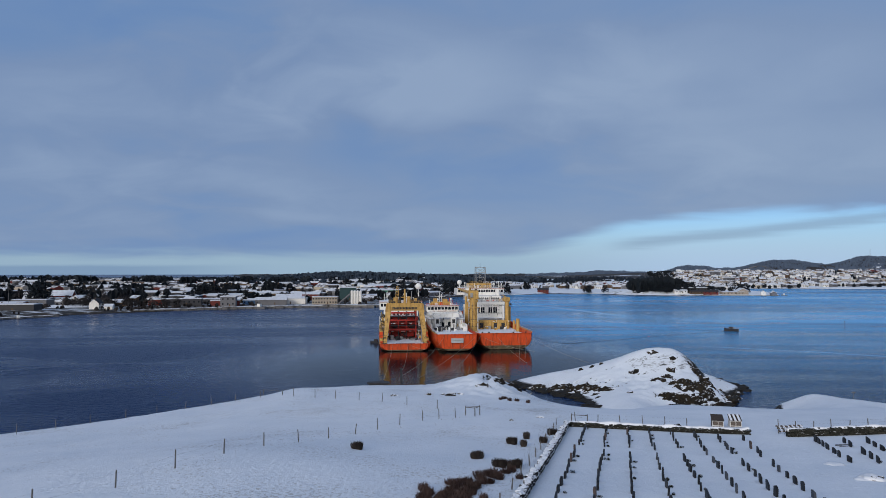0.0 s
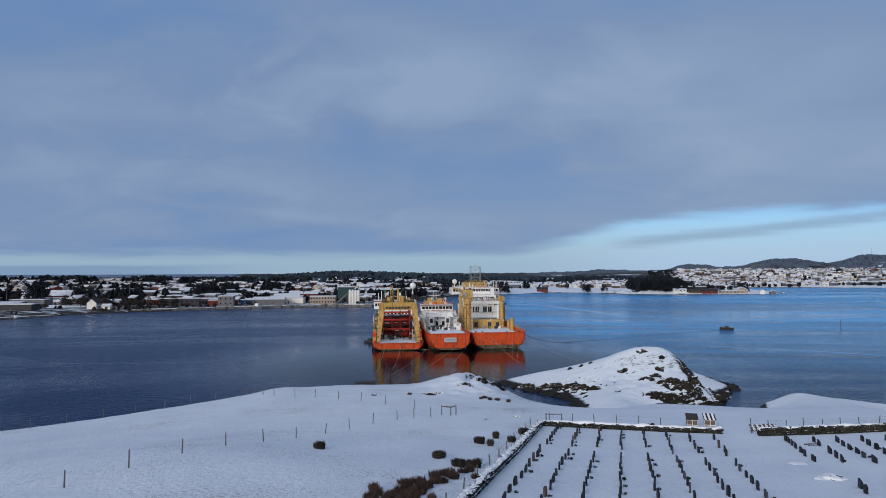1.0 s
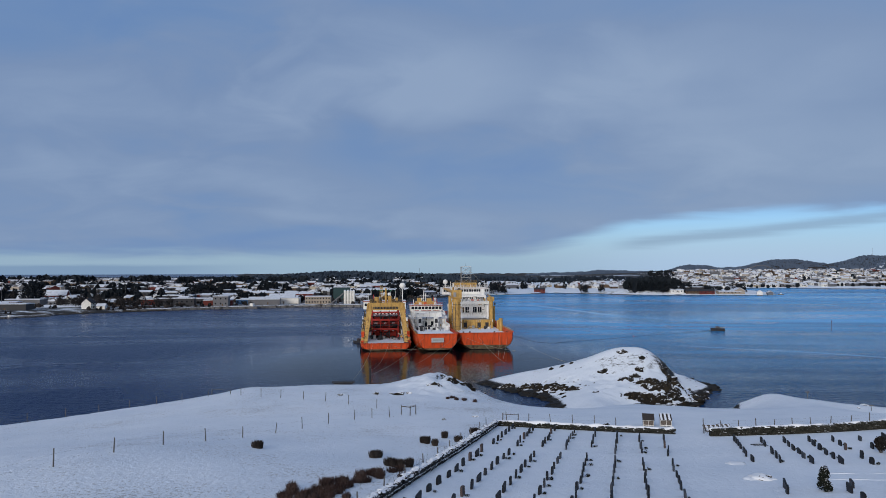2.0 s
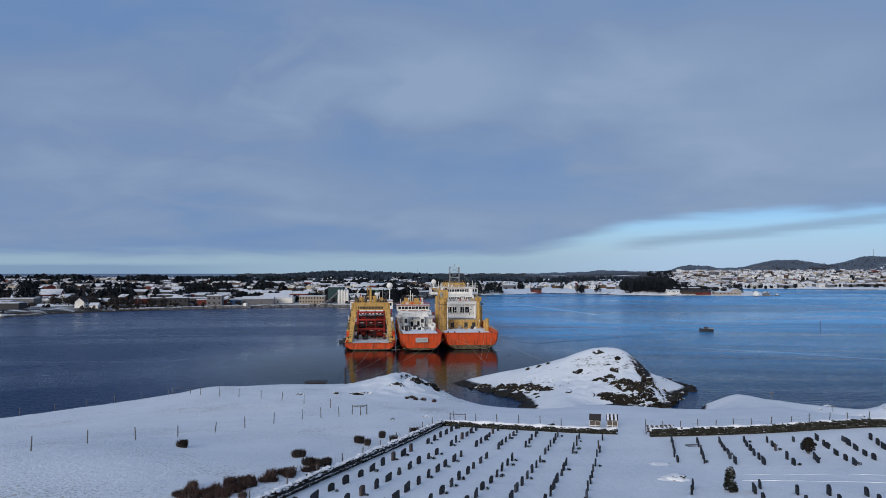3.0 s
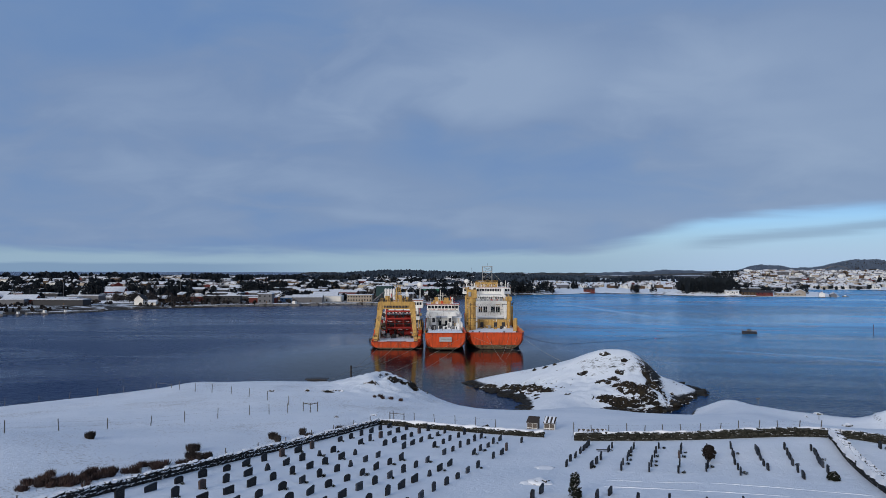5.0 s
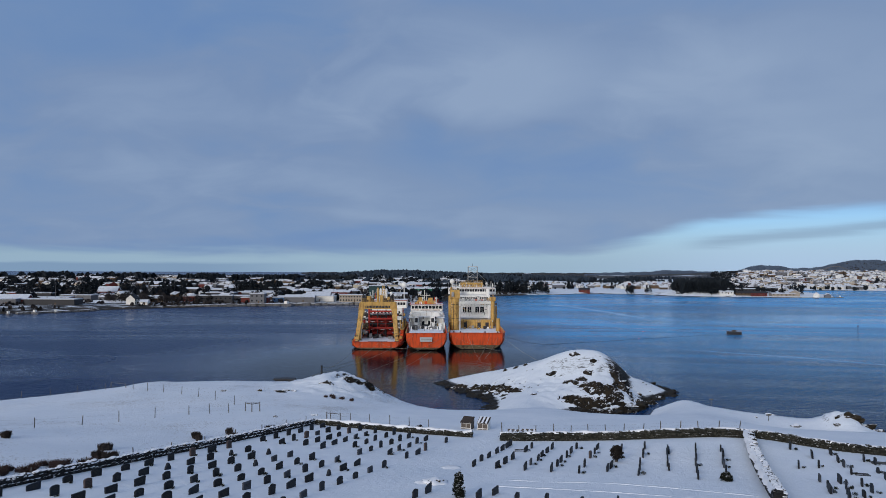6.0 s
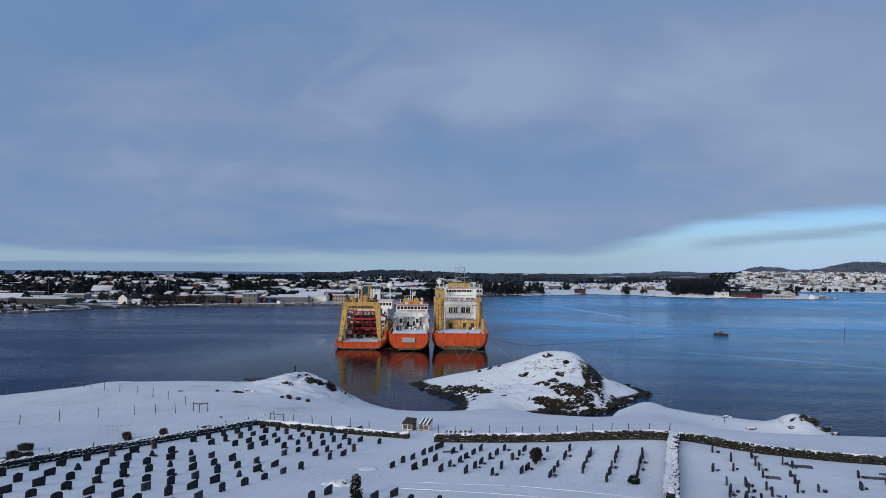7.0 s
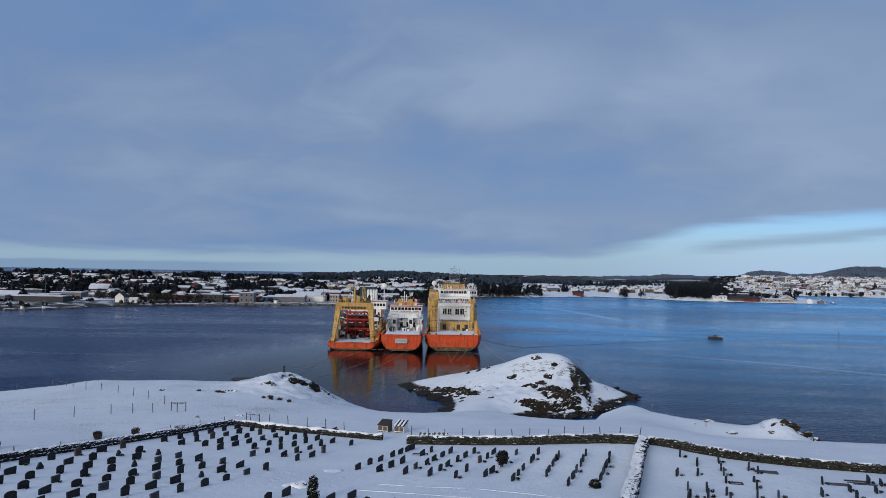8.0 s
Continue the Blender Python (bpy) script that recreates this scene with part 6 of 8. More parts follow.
def tuft(seed, wide, high, mat, n, label, name="grass_tuft"):
    rnd = random.Random(seed)
    t = thing(name, label, "grass", group="tufts in the field")
    bm = bmesh.new()
    for _ in range(n):
        a, r = rnd.uniform(0, math.tau), wide * math.sqrt(rnd.random())
        p = Vector((r * math.cos(a), r * math.sin(a), -0.05))
        tip = p * 1.35 + Vector((rnd.gauss(0, 0.07), rnd.gauss(0, 0.07), high * (rnd.uniform(0.75, 1.06) if name == "grass_tuft" else rnd.uniform(0.35, 1.25))))
        s = Vector((math.cos(a + 1.6), math.sin(a + 1.6), 0)) * 0.022
        mid = (p + tip) / 2 + Vector((rnd.gauss(0, 0.03), rnd.gauss(0, 0.03), 0))
        v = [bm.verts.new(q) for q in (p - s, p + s, mid + s * 0.8, tip, mid - s * 0.8)]
        bm.faces.new(v)
    tagged(part("foliage", bm, mat, t), kind="stuff")
    bm = bmesh.new()
    ball(bm, (0, 0, 0), wide * 0.4, 10, 6, high * 0.35 / wide)
    for v in bm.verts:
        v.co += Vector((rnd.gauss(0, 0.04), rnd.gauss(0, 0.04), rnd.gauss(0, 0.03)))
    part("base", bm, mat, t)
    return t


TUFTS = [tuft(k, w, h, RUSH, 340, "dense clump of withered brown rushes in snow") for k, w, h in ((1, 0.30, 0.80), (2, 0.27, 0.72), (3, 0.36, 0.70))]
SCRUB = [tuft(k, w * 0.43, h * 0.66, HEATHER, 260, "dark reddish withered heather scrub with snow", "heather_scrub") for k, w, h in ((4, 0.7, 0.75), (5, 0.55, 0.6), (6, 0.85, 0.65))]
unused_tufts, unused_scrub = list(TUFTS), list(SCRUB)
tuft_rnd = random.Random(5)
for x, y in ((-6.5, 57.9), (-6.2, 57.6), (4.0, 57.0), (3.7, 56.7), (7.5, 66.4), (7.9, 66.0), (9.6, 70.0), (8.7, 64.8), (12.6, 73.4), (13.0, 73.8), (5.3, 53.4), (5.7, 53.1), (6.3, 53.0), (6.9, 53.2), (11.0, 67.6)):
    place(TUFTS, unused_tufts, tuft_rnd.randrange(3), pose(x, y, ground_z(x, y), 0, 0, tuft_rnd.uniform(0, 360)))
for k in range(46):
    f = tuft_rnd.random()
    x, y = 0.2 + 5.2 * f + tuft_rnd.gauss(0, 0.9), 41.2 + 8.2 * f + tuft_rnd.gauss(0, 1.2)
    if 9.9 + 0.2559 * (y - 58) - x < 0.9:
        x = 9.9 + 0.2559 * (y - 58) - 0.9 - tuft_rnd.random()
    place(SCRUB, unused_scrub, tuft_rnd.randrange(3), pose(x, y, ground_z(x, y), 0, 0, tuft_rnd.uniform(0, 360)))
for x, y in ((9.9, 106.4), (11.3, 106.0), (12.5, 106.6), (14.2, 106.2), (10.6, 107.6)):
    place(SCRUB, unused_scrub, tuft_rnd.randrange(3), pose(x, y, ground_z(x, y), 0, 0, tuft_rnd.uniform(0, 360)))


def conifer_shrub(x, y, high):
    rnd = random.Random(9)
    t = thing("conifer_shrub", "dark green columnar conifer shrub among the graves", "shrub", pose(x, y, ground_z(x, y)))
    bm = bmesh.new()
    tube(bm, (0, 0, -0.2), (0, 0, high * 0.9), 0.06, 0.02, 7)
    part("trunk", bm, FENCE_WOOD, t)
    bm = bmesh.new()
    for k in range(70):
        f = rnd.random()
        r = 0.36 * (1 - f) ** 0.6 + 0.07
        a = rnd.uniform(0, math.tau)
        leaf_clump(bm, rnd, (r * math.cos(a) * 0.75, r * math.sin(a) * 0.75, 0.15 + f * (high - 0.25)), 0.19, 26, 0.075, 1.3)
    part("foliage", bm, LEAF, t)
    return t


def topiary(x, y):
    rnd = random.Random(10)
    t = thing("clipped_bush", "dark brown clipped bush on a short stem", "bush", pose(x, y, ground_z(x, y)))
    bm = bmesh.new()
    for k in range(5):
        a = k * 1.3
        tube(bm, (0.05 * math.cos(a), 0.05 * math.sin(a), -0.2), (0.3 * math.cos(a), 0.3 * math.sin(a), 1.0), 0.07, 0.03, 6)
    part("stems", bm, FENCE_WOOD, t)
    bm = bmesh.new()
    for k in range(120):
        f = rnd.random()
        r = 0.66 * math.sin(math.pi * (0.10 + 0.78 * f)) ** 0.8
        a = rnd.uniform(0, math.tau)
        q = math.sqrt(rnd.random()) * r
        leaf_clump(bm, rnd, (q * math.cos(a) + 0.12 * f, q * math.sin(a), 0.3 + f * 1.25), 0.17, 26, 0.07)
    part("foliage", bm, material("dark_clipped_foliage", (0.016, 0.012, 0.010), 0.8, vary=0.4, scale=6), t)
    return t


conifer_shrub(36.1, 46.9, 1.65)
topiary(48.8, 60.8).scale = (0.85, 0.85, 0.85)
conifer_shrub(56.0, 53.8, 0.55)


def snow_mound(x, y, r, h, seed):
    bm = bmesh.new()
    ball(bm, (0, 0, 0), 1.0, 22, 12, 1.0)
    for v in bm.verts:
        n = 1 + 0.35 * noise.fractal(v.co * 1.8 + Vector((seed, 0, 0)), 1.0, 2.0, 3)
        v.co = Vector((v.co.x * r * n, v.co.y * r * n, max(-0.2, v.co.z) * h * n))
    ob = mesh_object("snow_mound", bm, SNOW_HEAP, smooth_faces=True)
    ob.matrix_basis = pose(x, y, ground_z(x, y) - 0.05)
    tagged(ob, "low mound of snow over dug earth", "snow mound")


SNOW_HEAP = snowy("heaped_snow", (0.10, 0.08, 0.06), (0.05, 0.04, 0.03), lo=0.0, hi=0.3, spread=0.9, scale=2.5)
snow_mound(33.9, 51.4, 1.0, 0.34, 1.0)
snow_mound(34.6, 57.6, 0.9, 0.12, 2.0)
snow_mound(33.0, 51.2, 0.7, 0.15, 5.0)


PLANK = material("weathered_plank", (0.11, 0.09, 0.075), 0.8, vary=0.3, scale=5)
WHITE_WOOD = material("white_painted_wood", (0.72, 0.70, 0.66), 0.65, vary=0.08, scale=4)
ROOF_FELT = material("dark_brown_roofing", (0.045, 0.035, 0.03), 0.85, vary=0.25, scale=3)


def bin_shed(x, y, turn, ribs):
    s = thing("bin_shed", "small white-framed wooden shed with a " + ("snow-striped ribbed roof" if ribs else "dark sloping roof"), "shed", pose(x, y, ground_z(x, y), 0, 0, turn))
    bm = bmesh.new()
    prism(bm, [(-0.9, -0.4), (0.9, -0.4), (0.9, 1.0), (-0.9, 1.0)], -0.8, -0.72)
    part("front_wall", bm, PLANK, s)
    bm = bmesh.new()
    prism(bm, [(-0.9, -0.4), (0.9, -0.4), (0.9, 1.55), (-0.9, 1.55)], 0.92, 1.0)
    part("back_wall", bm, PLANK, s)
    for sx in (-0.9, 0.84):
        bm = bmesh.new()
        v = [bm.verts.new(p) for p in ((sx, -0.8, -0.4), (sx, 1.0, -0.4), (sx, 1.0, 1.55), (sx, -0.8, 1.0))]
        f = bm.faces.new(v)
        r = bmesh.ops.extrude_face_region(bm, geom=[f])
        bmesh.ops.translate(bm, vec=(0.06, 0, 0), verts=[e for e in r["geom"] if isinstance(e, bmesh.types.BMVert)])
        part("side_wall", bm, WHITE_WOOD if ribs else PLANK, s)
    for z0, z1 in ((0.92, 1.04), (0.18, 0.28), (-0.3, -0.2)):
        bm = bmesh.new()
        box(bm, -0.93, 0.93, -0.86, -0.80, z0, z1)
        part("board", bm, WHITE_WOOD, s)
    for px in (-0.9, 0.0, 0.84):
        bm = bmesh.new()
        box(bm, px, px + 0.07, -0.88, -0.81, -0.3, 1.0)
        part("stile", bm, WHITE_WOOD, s)
    bm = bmesh.new()
    box(bm, -1.0, 1.0, -1.05, 1.1, 0, 0.07, pose(0, 0, 1.28, 15.5))
    roof = part("roof", bm, ROOF_FELT, s)
    for k in range(3 if ribs else 0):
        bm = bmesh.new()
        box(bm, -0.9 + 0.66 * k, -0.55 + 0.66 * k, -1.05, 1.1, 0.07, 0.16, pose(0, 0, 1.28, 15.5), 0.03)
        part("snow", bm, ROOF_SNOW, roof, "strip of snow")
    s.scale = (0.70, 0.74, 0.80)
    return s


bin_shed(34.3, 82.3, -14, False)
bin_shed(36.3, 82.0, -12, True)


def pallet(x, y, turn):
    p = thing("pallet", "grey wooden pallet leaning low in the snow", "pallet", pose(x, y, ground_z(x, y) + 0.25, 22, 0, turn))
    for k in range(6):
        bm = bmesh.new()
        box(bm, -0.75 + 0.26 * k, -0.60 + 0.26 * k, -0.6, 0.6, 0.1, 0.13)
        part("slat", bm, ROOF_SNOW if k % 2 else PLANK, p)
    for yy in (-0.55, 0, 0.5):
        bm = bmesh.new()
        box(bm, -0.78, 0.85, yy, yy + 0.09, 0, 0.1)
        part("bearer", bm, PLANK, p)


pallet(39.9, 77.2, -8)
pallet(41.6, 77.5, 5)


def boulder(x, y, sx, sy, sz, seed, label="dark lichened rock showing through the snow"):
    bm = bmesh.new()
    bmesh.ops.create_icosphere(bm, subdivisions=3, radius=1.0)
    for v in bm.verts:
        n = 1 + 0.45 * noise.fractal(v.co * 1.3 + Vector((seed * 3.1, 0, 0)), 1.0, 2.0, 4)
        v.co = Vector((v.co.x * sx, v.co.y * sy, v.co.z * sz)) * n
    ob = mesh_object("rock", bm, WALL_ROCK)
    ob.matrix_basis = pose(x, y, ground_z(x, y) - sz * 0.25, 0, 0, seed * 37)
    tagged(ob, label, "rock")


WALL_ROCK = snowy("dark_shore_rock", (0.05, 0.045, 0.038), (0.03, 0.028, 0.022), lo=0.55, hi=0.9, spread=1.0, scale=2.0)
for k, (x, y, s) in enumerate(((-6.7, 105.8, 0.6), (2.3, 109.2, 0.8), (0.8, 108.8, 0.5), (3.6, 109.4, 0.6), (13.6, 88.0, 0.5), (25.0, 82.0, 0.6), (27.4, 81.6, 0.5), (29.6, 80.8, 0.55),
                               (82.0, 117.5, 0.7), (83.5, 111.0, 0.8), (78.5, 113.5, 0.35), (9.5, 84.5, 0.4), (-1.6, 107.5, 0.4), (88.6, 108.5, 0.5), (94.0, 111.0, 0.9))):
    boulder(x, y, s, s * 0.8, s * 0.5, k + 1)


def marker_sign(x, y, high):
    s = thing("sign_post", "short wooden post with a small board", "sign", pose(x, y, ground_z(x, y)))
    bm = bmesh.new()
    tube(bm, (0, 0, -0.3), (0, 0, high), 0.05, n=6)
    part("post", bm, FENCE_WOOD, s)
    bm = bmesh.new()
    box(bm, -0.35, 0.35, -0.07, -0.04, high - 0.2, high)
    part("board", bm, FENCE_WOOD, s)


marker_sign(73.2, 119.5, 1.3)
marker_sign(80.0, 112.5, 1.0)


def boathouse(x, y):
    b = thing("boathouse", "small blackened wooden boathouse by the water", "boathouse", pose(x, y, 3.9, 0, 0, 8))
    bm = bmesh.new()
    box(bm, -2.2, 2.2, -1.0, 1.0, -3.0, 1.65)
    part("wall", bm, material("blackened_boards", (0.028, 0.028, 0.033), 0.8, vary=0.3, scale=3), b)
    bm = bmesh.new()
    prism(bm, [(-2.6, 1.6), (2.6, 1.6), (2.6, 1.75), (0, 1.85), (-2.6, 1.75)], -1.15, 1.15)
    part("roof", bm, DARK, b)


boathouse(-14.2, 156.5)


def mooring_pole(x, y, top):
    p = thing("mooring_pole", "tall grey steel mooring pole", "pole", pose(x, y, 0))
    bm = bmesh.new()
    tube(bm, (0, 0, -5), (0, 0, top), 0.27, 0.25, 10)
    part("shaft", bm, DARK, p)
    bm = bmesh.new()
    tube(bm, (0, 0, -5), (0, 0, 0.6), 0.9, 0.7, 10)
    part("footing", bm, WALL_ROCK, p)


mooring_pole(-9.9, 172.7, 6.5)


def slab_mesh(seed, mat):
    """A split slab of shore rock with broken edges."""
    bm = bmesh.new()
    bmesh.ops.create_icosphere(bm, subdivisions=2, radius=1.0)
    for v in bm.verts:
        n = 1 + 0.5 * noise.fractal(v.co * 1.1 + Vector((seed * 7.3, 1, 2)), 1.0, 2.0, 3)
        v.co = Vector((v.co.x * n, v.co.y * 0.75 * n, math.copysign(min(abs(v.co.z * n), 0.62), v.co.z)))
    me = bpy.data.meshes.new("rock")
    bm.to_mesh(me)
    bm.free()
    me.materials.append(mat)
    return me


WET_ROCK = material("wet_black_shore_rock", (0.012, 0.011, 0.010), 0.7, vary=0.4, scale=1.5, second=(0.035, 0.028, 0.016), second_at=(0.5, 0.7), second_scale=0.8, bump=0.06, bump_scale=3)
CRAG_ROCK = snowy("brown_crag_rock", (0.026, 0.020, 0.012), (0.009, 0.008, 0.008), lo=0.84, hi=1.02, spread=1.1, scale=1.1)
SLABS = {True: [slab_mesh(k, WET_ROCK) for k in range(7)], False: [slab_mesh(k + 9, CRAG_ROCK) for k in range(7)]}
rock_rnd = random.Random(61)


def lay_rock(x, y, size, lift=0.0, wet=True, label="dark wet rock at the water's edge"):
    ob = new("rock", SLABS[wet][rock_rnd.randrange(7)])
    s = size * rock_rnd.uniform(0.7, 1.3)
    ob.matrix_basis = pose(x, y, ground_z(x, y) + lift * s, rock_rnd.gauss(22, 10), rock_rnd.gauss(-8, 12), rock_rnd.gauss(-25, 22)) @ Matrix.Diagonal((s * 1.5, s * 0.9, s * rock_rnd.uniform(0.5, 0.85), 1))
    tagged(ob, label, "rock", "shore rocks")


# a rim of rocks along the waterline of the islet, seen from the land
made = 0
while made < 150:
    x, y = rock_rnd.uniform(17, 84), rock_rnd.uniform(140, 190)
    z = float(islet_height(np.array([x]), np.array([y]))[0])
    if not -0.35 < z < 0.55 or y > 178 + 0.0 * x and 30 < x < 74:
        continue
    if x > 36 and y < 151:
        continue
    lay_rock(x, y, rock_rnd.uniform(0.6, 1.25), -0.2)
    made += 1
# crags on its steep south-eastern face, on the knoll and on the eastern knob
for n, cx, cy, sx, sy, size in ((14, 63, 157.5, 5, 1.6, 0.8), (8, 67.5, 168, 2.0, 4, 0.7), (5, 12.2, 120.6, 1.2, 1.0, 0.6), (16, 92.6, 110.6, 1.3, 1.3, 0.75), (26, 45, 168, 5, 4.5, 0.16), (14, 66, 178, 5, 4, 0.2), (14, 31.5, 173.5, 3.0, 2.2, 0.7), (9, 36.5, 168, 2.0, 2.5, 0.7)):
    for _ in range(n):
        lay_rock(cx + rock_rnd.gauss(0, sx), cy + rock_rnd.gauss(0, sy), size, rock_rnd.uniform(-0.65, -0.3) if cx < 20 or cx > 90 else rock_rnd.uniform(-0.35, -0.05), False, "dark rock outcrop breaking through snow")


def outcrop(x, y, wide, deep, high, turn, seed):
    """Bedrock that breaks through the snow: a stepped, cleft shelf whose rim dips under the surface."""
    nu, nv = max(10, int(wide * 3.2)), max(8, int(deep * 3.2))
    c, s = math.cos(math.radians(turn)), math.sin(math.radians(turn))
    lx, ly = [], []
    for j in range(nv + 1):
        for i in range(nu + 1):
            u, v = (2 * i / nu - 1) * wide / 2, (2 * j / nv - 1) * deep / 2
            lx.append(x + c * u - s * v)
            ly.append(y + s * u + c * v)
    base = near_ground(np.array(lx), np.array(ly))
    co = []
    for k in range(len(lx)):
        u, v = 2 * (k % (nu + 1)) / nu - 1, 2 * (k // (nu + 1)) / nv - 1
        p = Vector((lx[k] * 0.42, ly[k] * 0.42, seed))
        cleft = 1 - 2.4 * abs(noise.fractal(p, 1.0, 2.1, 5))
        lump = noise.noise(Vector((lx[k] * 0.17, ly[k] * 0.17, seed + 3)))
        h = (1 - (u * u + v * v) ** 0.75) * 0.9 + 0.55 * lump + 0.42 * cleft - 0.52
        step = 0.34
        q = h / step - math.floor(h / step)
        h = step * (math.floor(h / step) + min(1.0, q * q * 1.6))
        edge = max(abs(u), abs(v)) > 0.97
        co.append((lx[k], ly[k], base[k] + (-0.8 if edge else max(-0.6, high * h))))
    faces = [(j * (nu + 1) + i, j * (nu + 1) + i + 1, (j + 1) * (nu + 1) + i + 1, (j + 1) * (nu + 1) + i) for j in range(nv) for i in range(nu)]
    me = bpy.data.meshes.new("rock_outcrop")
    me.from_pydata(co, [], faces)
    me.materials.append(CRAG_ROCK)
    tagged(new("rock_outcrop", me), "dark brown bedrock outcrop with snow on its ledges", "rock", "outcrops along the shore")


# place, width, depth, height and slant of each outcrop: the south-eastern face, the shoulder, the summit, the western rim, the knoll
for k, (x, y, wide, deep, high, turn) in enumerate((
        (60.2, 162.4, 13.5, 7.5, 1.7, -18), (56.0, 156.8, 13.0, 5.5, 1.6, -8), (62.5, 157.6, 9.0, 4.0, 1.2, 4), (53.0, 166.6, 5.6, 3.4, 0.9, -12), (56.2, 168.0, 3.6, 2.6, 0.8, -15),
        (58.2, 170.6, 3.0, 2.4, 0.8, -10), (64.6, 172.2, 4.2, 6.5, 1.0, 12), (66.2, 166.8, 4.0, 7.0, 1.1, 20), (59.9, 174.2, 2.2, 1.8, 0.7, 0), (55.4, 176.6, 3.6, 2.4, 0.8, -20), (49.2, 172.2, 3.2, 1.8, 0.6, -15),
        (37.6, 181.6, 2.2, 1.6, 0.7, 0), (40.4, 180.8, 2.0, 1.5, 0.6, 10), (43.0, 180.9, 1.6, 1.3, 0.6, 0), (30.6, 175.0, 9.5, 4.2, 1.1, -24), (7.4, 114.6, 4.0, 2.4, 0.7, 5), (11.2, 118.6, 4.6, 3.0, 0.9, 25), (13.6, 121.6, 3.4, 3.0, 0.9, 45), (2.0, 107.8, 2.4, 1.2, 0.45, 0), (91.6, 110.6, 3.4, 2.6, 0.8, -30), (36.6, 169.6, 8.0, 3.8, 1.0, -38), (25.6, 179.2, 7.0, 3.2, 1.0, -30), (33.6, 171.6, 7.0, 3.4, 1.1, -32), (40.4, 165.4, 6.5, 3.2, 0.8, -40), (64.6, 154.6, 7.0, 3.2, 1.2, 8), (59.5, 153.4, 7.0, 3.0, 1.1, -4), (72.4, 165.4, 6.0, 3.6, 1.1, 38), (69.6, 162.4, 6.5, 4.0, 1.0, 30), (75.6, 171.5, 5.0, 4.5, 0.8, 40))):
    outcrop(x, y, wide, deep, high, turn, 3.7 * k + 1.0)


def snow_track(pts, wide, high):
    """The bright raised edge that a wheel or a plough leaves in the snow of a path."""
    co, faces = [], []
    pts = [Vector((x, y)) for x, y in pts]
    for a, b in zip(pts, pts[1:]):
        n = max(2, int((b - a).length / 0.3))
        way = (b - a).normalized()
        side = Vector((-way.y, way.x))
        for k in range(n + 1):
            p = a.lerp(b, k / n)
            w = wide * (0.7 + 0.6 * noise.noise(Vector((p.x * 1.3, p.y * 1.3, 3))))
            h = high * max(0.0, 0.6 + 1.2 * noise.noise(Vector((p.x * 0.7, p.y * 0.7, 9))))
            for off, up in ((-w, -0.05), (0.0, h), (w, -0.05)):
                q = p + side * off
                co.append((q.x, q.y, ground_z(q.x, q.y) + up))
        base = len(co) - 3 * (n + 1)
        for k in range(n):
            for i in (0, 1):
                j = base + 3 * k + i
                faces.append((j, j + 1, j + 4, j + 3))
    me = bpy.data.meshes.new("snow_ridge")
    me.from_pydata(co, [], faces)
    me.materials.append(ROOF_SNOW)
    tagged(new("snow_ridge", me), "thin bright ridge of snow along a wheel track", "snow", kind="stuff")


snow_track([(38.5, 50.6), (42.9, 49.9), (46.6, 49.1), (51.6, 47.7), (55.6, 46.4)], 0.05, 0.035)
snow_track([(39.0, 53.0), (43.2, 52.4), (47.2, 52.1), (51.1, 50.8), (56.6, 48.6)], 0.04, 0.03)


def dry_grass(pts, wide, n, high, seed):
    rnd = random.Random(seed)
    bm = bmesh.new()
    for _ in range(n):
        k = rnd.randrange(len(pts) - 1)
        f = rnd.random()
        x = pts[k][0] + (pts[k + 1][0] - pts[k][0]) * f + rnd.gauss(0, wide)
        y = pts[k][1] + (pts[k + 1][1] - pts[k][1]) * f + rnd.gauss(0, wide)
        z = ground_z(x, y)
        h, a = high * rnd.uniform(0.5, 1.2), rnd.uniform(0, math.tau)
        c, s = 0.011 * math.cos(a), 0.011 * math.sin(a)
        bm.faces.new([bm.verts.new(p) for p in ((x - c, y - s, z - 0.05), (x + c, y + s, z - 0.05), (x + rnd.gauss(0, 0.12), y + rnd.gauss(0, 0.12), z + h))])
    tagged(mesh_object("dry_grass", bm, RUSH), "thin dry grass stalks standing in the snow", "grass", kind="stuff")


dry_grass([(38.6, 75.2), (45.0, 74.6), (50.0, 73.5), (55.0, 71.7), (61.0, 70.2)], 0.35, 1500, 0.85, 3)
dry_grass([(1.0, 40.0), (9.0, 58.5), (14.6, 81.5)], 0.7, 420, 0.32, 4)
dry_grass([(-17, 47), (-10, 68), (3, 86)], 0.5, 110, 0.18, 5)


def grave_kerb(x, y, turn, long, wide):
    """A low stone frame round a grave, with snow inside."""
    k = thing("grave_kerb", "low dark stone kerb round a grave, filled with snow", "grave kerb", pose(x, y, ground_z(x, y), 0, 0, turn), "kerbs round graves")
    for x0, x1, y0, y1 in ((0, long, -wide / 2, -wide / 2 + 0.09), (0, long, wide / 2 - 0.09, wide / 2), (long - 0.09, long, -wide / 2 + 0.09, wide / 2 - 0.09)):
        bm = bmesh.new()
        box(bm, x0, x1, y0, y1, -0.25, 0.09, bevel=0.02)
        part("kerb_stone", bm, GRANITE[1], k)


for x, y, turn, long, wide in ((70.2, 61.7, -6, 1.9, 0.5), (74.8, 58.8, -4, 1.8, 0.6), (77.0, 60.4, -4, 1.7, 0.7), (66.7, 57.0, -6, 1.1, 0.6), (40.0, 66.9, 4, 1.5, 0.7), (77.2, 59.5, -4, 1.8, 0.1)):
    grave_kerb(x, y, turn, long, wide)
